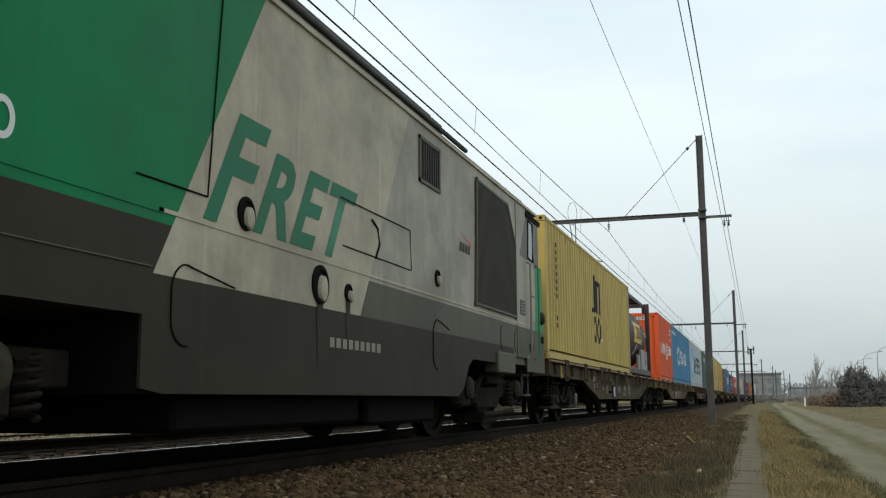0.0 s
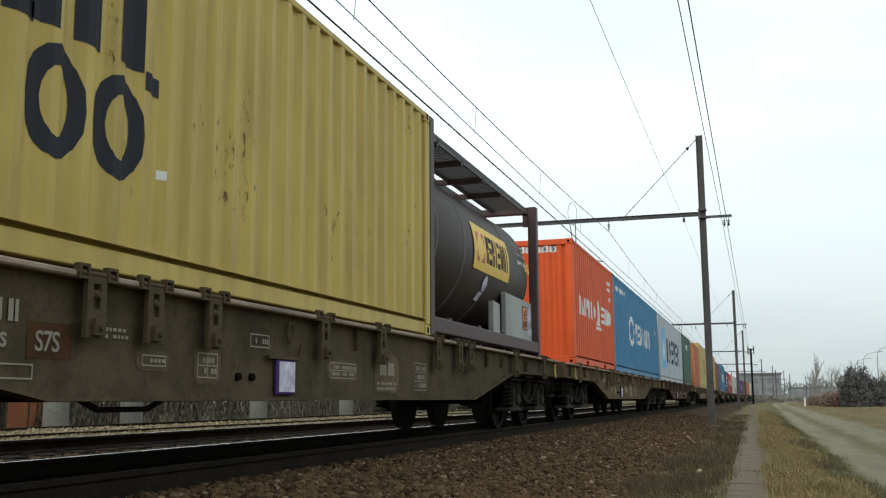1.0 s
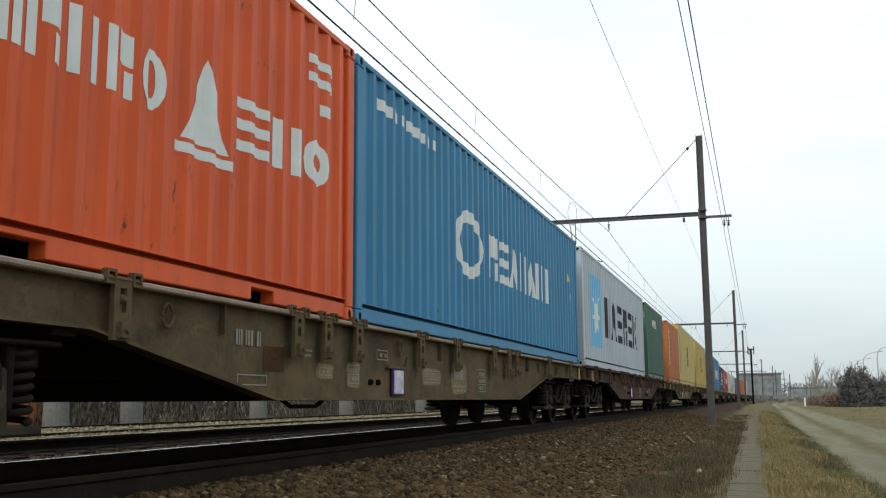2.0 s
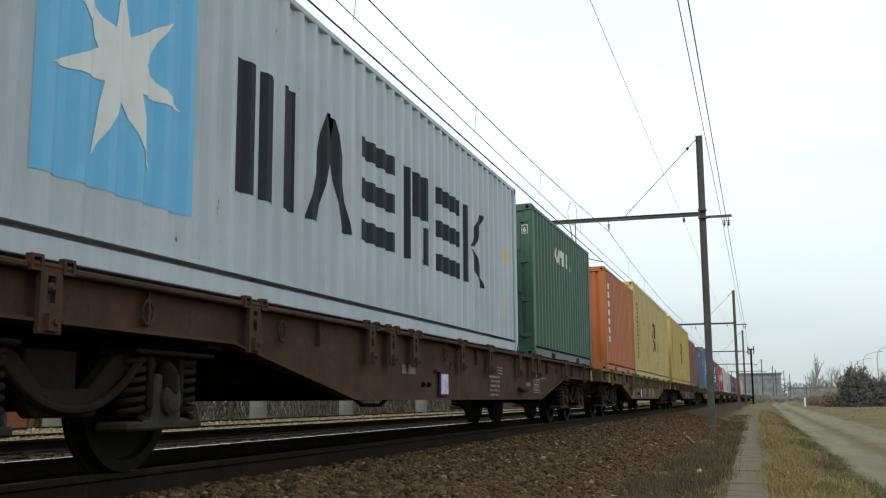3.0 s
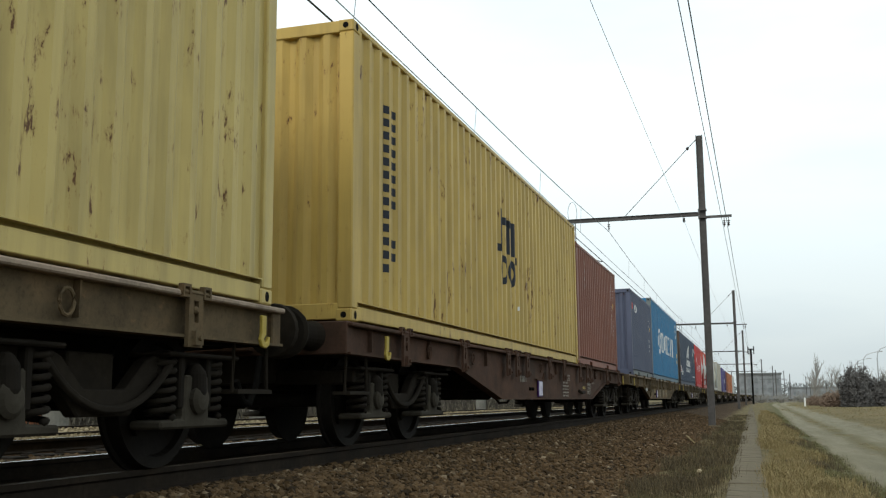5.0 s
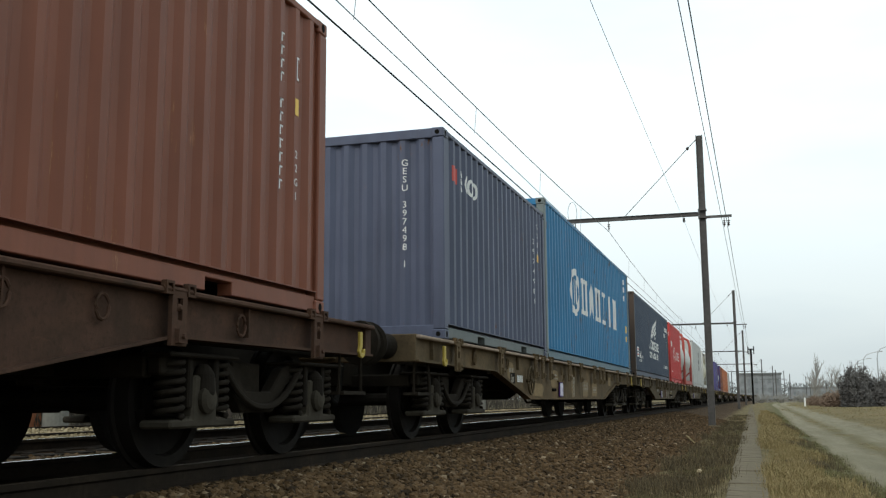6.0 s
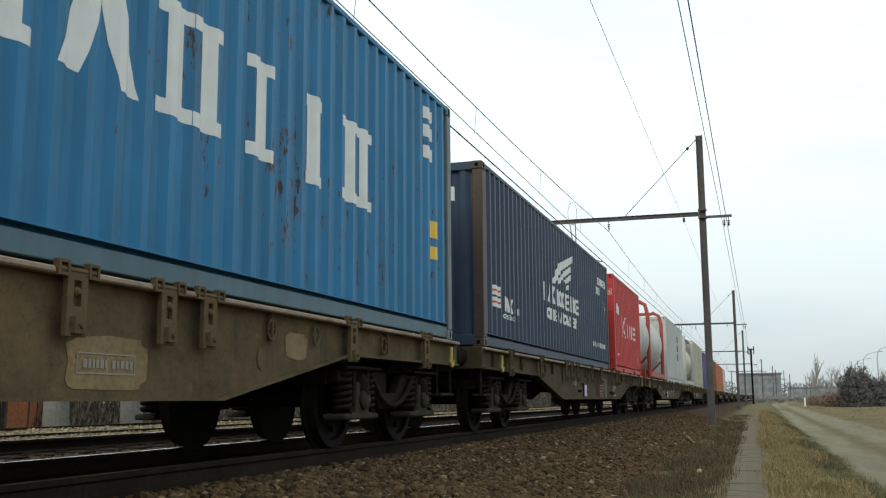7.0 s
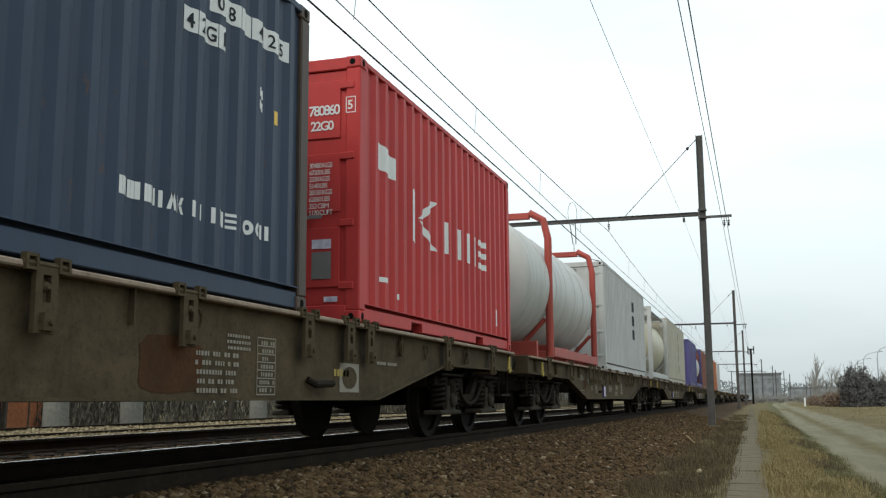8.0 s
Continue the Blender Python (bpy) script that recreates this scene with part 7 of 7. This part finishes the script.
        for s in (-1, 1):
            bm = bmesh.new()
            slab(bm, [(y - 2.0, 0.52), (y - 2.0, 0.72), (y - 0.7, 0.74), (y - 0.5, 0.62), (y + 0.5, 0.62), (y + 0.7, 0.74), (y + 2.0, 0.72), (y + 2.0, 0.52),
                      (y + 0.7, 0.48), (y + 0.5, 0.34), (y - 0.5, 0.34), (y - 0.7, 0.48)], s * 1.12 - 0.07, s * 1.12 + 0.07)
            part("side_frame", bm, M["bogie"], bog, bevel=0.015)
            for q in (-1.3, 1.3):
                bm = bmesh.new()
                box(bm, s * 1.16 - 0.1, s * 1.16 + 0.1, y + q - 0.2, y + q + 0.2, 0.36, 0.72)
                part("axle_box", bm, M["bogie"], bog, bevel=0.03)
                for e in (-0.33, 0.33):
                    bm = bmesh.new()
                    tube(bm, [(s * 1.2 + 0.08 * math.cos(k * 0.7), y + q + e + 0.08 * math.sin(k * 0.7), 0.36 + 0.0068 * k) for k in range(50)], 0.018, 5)
                    part("spring", bm, M["bogie"], bog)
            for a, b2, r in (((s * 1.24, y - 0.2, 0.95), (s * 1.24, y - 1.1, 0.45), 0.045), ((s * 1.24, y - 0.5, 0.25), (s * 1.24, y + 1.2, 0.28), 0.04)):
                bm = bmesh.new()
                tube(bm, [a, b2], r, 8)
                part("link_rod", bm, M["bogie"], bog)
            bm = bmesh.new()
            box(bm, s * 1.22 - 0.05, s * 1.22 + 0.08, y - 0.45, y + 0.45, 0.66, 0.86)
            part("bolster_end", bm, M["bogie"], bog, bevel=0.015)
            bm = bmesh.new()
            box(bm, s * 1.1 - 0.12, s * 1.1 + 0.12, y - 0.4, y + 0.4, 0.14, 0.30)
            part("brake_unit", bm, M["bogie"], bog, bevel=0.015)
        for q in (-1.3, 1.3):
            bm = bmesh.new()
            lathe(bm, (0, 0, 0), [(0, 0.14), (0.05, 0.14), (0.08, 0.10), (0.09, 0.04)], 20, "x")
            part("axle_cap", bm, M["bogie_dust"], bog, "worn pale axle-box cover", at=pose(1.25, y + q, 0.6))
            place("wheelset", cached("loco_wheelset", lambda: wheelset_mesh(0.60)), M["wheel"], bog, "large dark driving wheel pair", at=pose(0, y + q, 0.60))
    for x in (-0.875, 0.875):
        for y, a in ((LOCO - 0.1, 180), (0.35, 0)):
            place("buffer", cached("buffer", None), M["bogie"], L, at=pose(x, y, 1.03, 0, 0, a))
    bm = bmesh.new()
    tube(bm, [(1.0, LOCO - 0.1, 0.95), (1.1, LOCO + 0.15, 0.55), (1.0, LOCO + 0.5, 0.22), (0.9, LOCO + 0.9, 0.45), (0.85, LOCO + 1.05, 0.9)], 0.035, 8)
    tube(bm, [(0.6, LOCO - 0.1, 0.9), (0.7, LOCO + 0.3, 0.4), (0.6, LOCO + 0.7, 0.35), (0.5, LOCO + 1.0, 0.8)], 0.03, 8)
    part("coupling_hose", bm, M["black"], L, "hanging black coupling hoses", smooth=True)
    MOVING.append((L, LOCO_Y - 0.44, LOCO, 0.0))


build_loco()


# ---- far side of the tracks: fence line, concrete pillars, trunks, brick wall ----
pillar = root("concrete_pillar", "pale round concrete pillar behind the far track", "pillar", "pillars beyond the far track")
bm = bmesh.new()
lathe(bm, (0, 0, 0), [(-0.6, 0.36), (-0.15, 0.36), (-0.15, 0.30), (3.0, 0.30)], 20, "z")
part("shaft", bm, M["concrete"], pillar, smooth=False)
pillar.matrix_basis = pose(-16.3, 20.6, 0)
for y in (23.7, 31.0, 38.7, 48.5, 60.0):
    copy_thing(pillar, pose(-16.3, y, 0))
fence_rng = random.Random(91)
bm = bmesh.new()
for i in range(520):
    y = fence_rng.uniform(12, 130)
    x = -19.5 - fence_rng.random() * 9.0
    r = fence_rng.choice((0.02, 0.03, 0.05, 0.10, 0.16))
    h = 2.0 + 12 * r
    lean = fence_rng.uniform(-0.12, 0.12)
    tube(bm, [(x, y, -0.6), (x, y + lean * h * 0.5, h * 0.5), (x, y + lean * h * 1.3, h)], r, 5, True, r * 0.5)
tagged(part("thicket_stems", bm, M["soil"]), "dark bare stems of a thicket beyond the far track", "thicket", kind="stuff")
verts, faces = [], []
for i in range(42000):
    y = 24.6 + 105 * fence_rng.random() ** 1.7
    p = Vector((-18.6 - fence_rng.random() * 5, y, -0.45 + 2.4 * fence_rng.random() ** 1.6))
    q = fence_rng.uniform(0.05, 0.26)
    u = Vector((0.3 * fence_rng.uniform(-1, 1), fence_rng.uniform(-0.5, 0.5), 1.0)).normalized() * q
    w2 = u.orthogonal().normalized() * fence_rng.uniform(0.008, 0.03)
    k = len(verts)
    verts += [p - u, p + w2, p + u, p - w2]
    faces.append((k, k + 1, k + 2, k + 3))
me = bpy.data.meshes.new("undergrowth")
me.from_pydata(verts, [], faces)
tagged(place("undergrowth", me, M["undergrowth"]), "dark tangled winter undergrowth beyond the far track", "undergrowth", kind="stuff")
house = root("brick_shed", "low orange brick shed beyond the far track", "shed")
bm = bmesh.new()
box(bm, -23, -20.2, 17.0, 25.0, -0.6, 2.6)
part("wall", bm, M["brick"], house)
bm = bmesh.new()
box(bm, -23.3, -19.9, 16.7, 25.3, 2.6, 2.8)
part("roof", bm, M["grille"], house)
for y in (17.6, 18.9, 20.2, 21.5, 22.8):
    bm = bmesh.new()
    box(bm, -20.2, -20.15, y, y + 0.35, -0.4, 1.6)
    part("window", bm, M["glass"], house)

def trunk_tree(name, label, x, y, h, spread, mat_twig, seed, trunk_r=0.12, levels=4, mat_bark=None, narrow=0.5):
    """A bare tree: tapered trunk, limbs and fine twigs."""
    rng = random.Random(seed)
    t = root(name, label, "tree", at=pose(x, y, -0.5))
    bm_t, bm_c = bmesh.new(), bmesh.new()

    def grow(p, d, length, r, level):
        pts, q = [p], p
        for i in range(3):
            d = (d + Vector((rng.uniform(-0.2, 0.2), rng.uniform(-0.2, 0.2), 0.05))).normalized()
            q = q + d * length / 3
            pts.append(q)
        tube(bm_t if level < 2 else bm_c, pts, r, 6 if level < 2 else 3, False, r * 0.6)
        if level < levels:
            for k in range(4 if level else 9):
                base = pts[1 + (k % 3)]
                a = rng.uniform(0, math.tau)
                side = Vector((math.cos(a), math.sin(a), 0)) * spread
                grow(base, (d * narrow + side + Vector((0, 0, 0.5))).normalized(), length * rng.uniform(0.4, 0.62), r * 0.5, level + 1)

    grow(Vector((0, 0, 0)), Vector((0, 0, 1)), h * 0.62, trunk_r, 0)
    part("trunk", bm_t, mat_bark or M["bark"], t)
    part("crown", bm_c, mat_twig, t, "bare twigs")
    return t


for i in range(16):
    trunk_tree("bare_tree", "thin bare tree beyond the far track", -17.5 - 4.5 * random.random(), 17 + i * 2.6 + random.random(), 4.5, 0.8, M["twig"], 40 + i, 0.10, 2)
# far trees wear the haze-lightened twig colour on bark and crown alike
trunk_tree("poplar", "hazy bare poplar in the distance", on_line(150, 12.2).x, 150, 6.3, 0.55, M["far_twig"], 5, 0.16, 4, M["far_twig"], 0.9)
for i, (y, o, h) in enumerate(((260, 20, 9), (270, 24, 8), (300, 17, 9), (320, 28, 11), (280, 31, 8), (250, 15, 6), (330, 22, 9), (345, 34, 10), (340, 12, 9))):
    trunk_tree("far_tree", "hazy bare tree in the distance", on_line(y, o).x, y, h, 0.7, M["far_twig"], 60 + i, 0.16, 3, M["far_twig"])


def bush(x, y, r, h, mat, label, seed, n=6500):
    """A rounded thicket: stems and many small leaves, uneven outline."""
    rng = random.Random(seed)
    t = root("bush", label, "bush", at=pose(x, y, -0.5))
    bm = bmesh.new()
    for i in range(26):
        a, q = rng.uniform(0, math.tau), rng.uniform(0.2, 0.95)
        tube(bm, [(math.cos(a) * 0.3, math.sin(a) * 0.3, 0), (math.cos(a) * r * q * 0.7, math.sin(a) * r * q * 0.7, h * 0.6), (math.cos(a) * r * q, math.sin(a) * r * q, h * (1.05 - 0.5 * q * q))], 0.05, 4, False, 0.012)
    part("branchwork", bm, mat, t)
    verts, faces = [], []
    for i in range(n):
        a, e = rng.uniform(0, math.tau), rng.uniform(0, 1)
        q = rng.uniform(0.3, 1.0) ** 0.5 * (0.82 + 0.3 * noise.noise((math.cos(a) * 2 + seed, math.sin(a) * 2, e * 3)))
        z = h * e * q
        rr = r * q * math.sqrt(max(0.05, 1 - (e * 0.95) ** 2))
        p = Vector((math.cos(a) * rr, math.sin(a) * rr, z + 0.1))
        s = rng.uniform(0.07, 0.17)
        u = Vector((rng.uniform(-1, 1), rng.uniform(-1, 1), rng.uniform(-0.4, 1.6))).normalized() * s
        w = u.orthogonal().normalized() * s * 0.5
        k = len(verts)
        verts += [p - u, p + w, p + u, p - w]
        faces.append((k, k + 1, k + 2, k + 3))
    me = bpy.data.meshes.new("leaves")
    me.from_pydata(verts, [], faces)
    place("leaves", me, mat, t)
    return t


bush(9.1, 105, 1.9, 4.5, M["bush"], "dark dense bush at the edge of the verge", 3)
bush(11.3, 107, 2.0, 3.3, M["bush"], "dark dense bush at the edge of the verge", 4)
bush(7.6, 108, 2.0, 1.7, M["thicket"], "low brown thicket on the verge", 5, 1500)
for i in range(7):
    bush(7.0 + 2.2 * i + 1.3 * math.sin(i * 2.7), 125 + 8 * i, 2.2 + 0.6 * math.sin(i * 1.9), 1.4 + 0.6 * math.sin(i * 4.1), M["thicket"], "low brown thicket on the verge", 10 + i, 900)
# distant thickets share the haze-lightened twig colour
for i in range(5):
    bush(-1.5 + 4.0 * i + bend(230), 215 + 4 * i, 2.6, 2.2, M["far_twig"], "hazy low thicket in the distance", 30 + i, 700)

# far woods line; its haze comes from the pale material colour alone
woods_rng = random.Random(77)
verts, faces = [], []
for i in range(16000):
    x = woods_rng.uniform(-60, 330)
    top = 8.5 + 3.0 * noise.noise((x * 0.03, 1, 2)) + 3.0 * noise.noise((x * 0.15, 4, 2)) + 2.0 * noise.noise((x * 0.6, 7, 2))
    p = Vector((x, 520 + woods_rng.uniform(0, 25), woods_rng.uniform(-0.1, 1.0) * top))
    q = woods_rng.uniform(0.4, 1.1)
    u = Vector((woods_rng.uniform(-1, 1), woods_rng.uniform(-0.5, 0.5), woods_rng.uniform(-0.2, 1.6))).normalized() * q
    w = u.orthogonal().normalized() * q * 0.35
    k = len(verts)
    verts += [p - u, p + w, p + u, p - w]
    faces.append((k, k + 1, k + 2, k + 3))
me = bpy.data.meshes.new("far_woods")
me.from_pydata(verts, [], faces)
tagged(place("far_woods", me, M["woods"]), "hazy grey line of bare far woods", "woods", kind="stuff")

# ---- distance: long building, street lamps, marker post, parked van ----
# walls, roofs and windows of both buildings get haze through their colour
far = root("far_building", "long hazy grey industrial building in the distance", "building")
bm = bmesh.new()
box(bm, -6.5, 9, 402, 420, -1, 9.6)
part("wall", bm, M["haze"], far)
bm = bmesh.new()
box(bm, -6.9, 9.4, 401.6, 420.4, 9.6, 10.1)
part("roof", bm, M["haze_dark"], far)
for i in range(6):
    for k in range(2):
        bm = bmesh.new()
        box(bm, -5.8 + 2.5 * i, -4.4 + 2.5 * i, 401.9, 402.05, 2.6 + 3.6 * k, 4.4 + 3.6 * k)
        part("window", bm, M["haze_dark"], far)
low = root("far_building", "low hazy grey shed in the distance", "building")
bm = bmesh.new()
box(bm, 14, 60, 480, 500, -1, 5.0)
part("wall", bm, M["haze"], low)
bm = bmesh.new()
box(bm, 13.6, 60.4, 479.6, 500.4, 5.0, 5.4)
part("roof", bm, M["haze_dark"], low)
for i in range(9):
    bm = bmesh.new()
    box(bm, 16 + 3.5 * i, 18 + 3.5 * i, 479.9, 480.05, 1.8, 3.4)
    part("window", bm, M["haze_dark"], low)
LAMPS = ((17.18, 160), (17.36, 182), (18.86, 214), (20.15, 242), (16.6, 140))
lamp = root("street_lamp", "tall curved grey street lamp beyond the bushes", "street lamp", "street lamps")
bm = bmesh.new()
tube(bm, [(0, 0, -0.5), (0, 0, 6.2), (0.12, 0, 7.0), (0.5, 0, 7.55), (1.2, 0, 7.85), (2.4, 0, 8.1)], 0.10, 8, True, 0.06)
# pale cable colour on pole and lantern paints in the fading with distance
part("pole", bm, M["wire_pale"], lamp)
bm = bmesh.new()
box(bm, 2.3, 3.1, -0.14, 0.14, 8.04, 8.2)
part("lantern", bm, M["wire_pale"], lamp, bevel=0.03)
lamp.matrix_basis = pose(LAMPS[0][0], LAMPS[0][1], 0)
for x, y in LAMPS[1:]:
    copy_thing(lamp, pose(x, y, 0))
post = root("marker_post", "short white trackside marker post", "post")
bm = bmesh.new()
box(bm, -0.08, 0.08, -0.08, 0.08, -0.6, 0.5)
part("stake", bm, M["white"], post, bevel=0.02)
post.matrix_basis = pose(5.0, 118, 0)
van = root("white_van", "white van parked beyond the bushes", "van")
bm = bmesh.new()
slab(bm, [(-2.3, 0.3), (2.3, 0.3), (2.35, 0.9), (1.7, 1.15), (1.2, 1.85), (-2.2, 1.9), (-2.35, 1.2)], -0.9, 0.9)
part("body", bm, M["white"], van, bevel=0.06)
for y in (-1.4, 1.4):
    for s in (-0.82, 0.82):
        bm = bmesh.new()
        lathe(bm, (s, y, 0.3), [(-0.1, 0.31), (0.1, 0.31)], 16, "x")
        part("wheel", bm, M["black"], van)
bm = bmesh.new()
slab(bm, [(1.3, 1.2), (1.62, 1.2), (1.2, 1.75), (-0.2, 1.75), (-0.2, 1.2)], -0.91, 0.91)
part("window", bm, M["glass"], van)
van.matrix_basis = pose(13.2, 112, -0.4, 0, 0, 80)

# a few pale stones and a stick in the cess
scatter("pale_stone", np.array([(-0.95, 26.5, -0.46), (-0.6, 45, -0.44), (-0.75, 13.3, -0.47), (-2.6, 13.0, -0.27), (-2.9, 9.4, -0.22), (-2.3, 16.5, -0.33)]), 0.05, M["stone_pale"], "pale loose stones lying in the cess", "stones", seed=12)

stick = root("fallen_stick", "pale dry stick lying on the ballast", "stick")
bm = bmesh.new()
tube(bm, [(-1.74, 25.6, -0.44), (-1.52, 23.3, -0.41), (-1.24, 20.8, -0.43)], 0.026, 6, True, 0.012)
part("twig", bm, M["straw"], stick)
for x, y, h, lean in ((-0.72, 10.6, 0.30, -0.10), (-0.62, 10.9, 0.20, 0.08), (-0.86, 11.4, 0.24, 0.05)):
    stalk = root("dead_stalk", "dark dead weed stalk standing beside the trough", "weed", "dead stalks")
    bm = bmesh.new()
    tube(bm, [(x, y, -0.54), (x + lean * 0.4, y, -0.5 + h * 0.55), (x + lean, y + 0.03, -0.5 + h)], 0.008, 5, True, 0.003)
    part("stem", bm, M["weed_dark"], stalk)
    bm = bmesh.new()
    tube(bm, [(x + lean * 0.35, y, -0.5 + h * 0.5), (x - lean * 0.6, y, -0.5 + h * 0.85)], 0.005, 4, True, 0.002)
    part("side_shoot", bm, M["weed_dark"], stalk)

# ---- motion ----
SPEED = 18.245
JITTER = {0.0: -0.024, 0.5: -0.024, 1.0: 0.0107, 1.5: -0.0107, 2.2: -0.01, 2.8: -0.01, 3.0: -0.0027, 3.5: -0.0155, 4.0: 0.0143, 4.5: 0.0039, 5.25: 0.012,
          6.0: 0.028, 6.5: -0.0035, 7.0: 0.0133, 7.5: -0.017, 8.0: -0.0098}


def travelled(t):
    ts = sorted(JITTER)
    for a, b in zip(ts, ts[1:]):
        if a <= t <= b:
            k = (t - a) / (b - a)
            return SPEED * (t + JITTER[a] * (1 - k) + JITTER[b] * k)
    return SPEED * t


def motions():
    for thing, y0, length, z in MOVING:
        rows = []
        for t in sorted(JITTER):
            mid = y0 + length / 2 - travelled(t)
            a = math.atan(max(0.0, mid - BEND) / RADIUS)
            m = pose(TRACK_X + bend(mid), mid, z, 0, 0, -math.degrees(a)) @ pose(0, -length / 2, 0)
            rows.append((t, m))
        walk(thing, rows)
    # wheels roll: the wagons that pass the camera and the locomotive
    for thing, y0, length, z in MOVING:
        if y0 > 165 or not (thing.name.startswith("flat_wagon") or thing.name.startswith("locomotive")):
            continue
        for b in thing.children:
            for ws in b.children:
                if not ws.name.startswith("wheelset"):
                    continue
                at = ws.location.copy()
                radius = at.z
                rows = []
                for k in range(241):
                    t = k / 30
                    rows.append((t, pose(at.x, at.y, at.z, math.degrees(travelled(t) / radius))))
                walk(ws, rows)


motions()
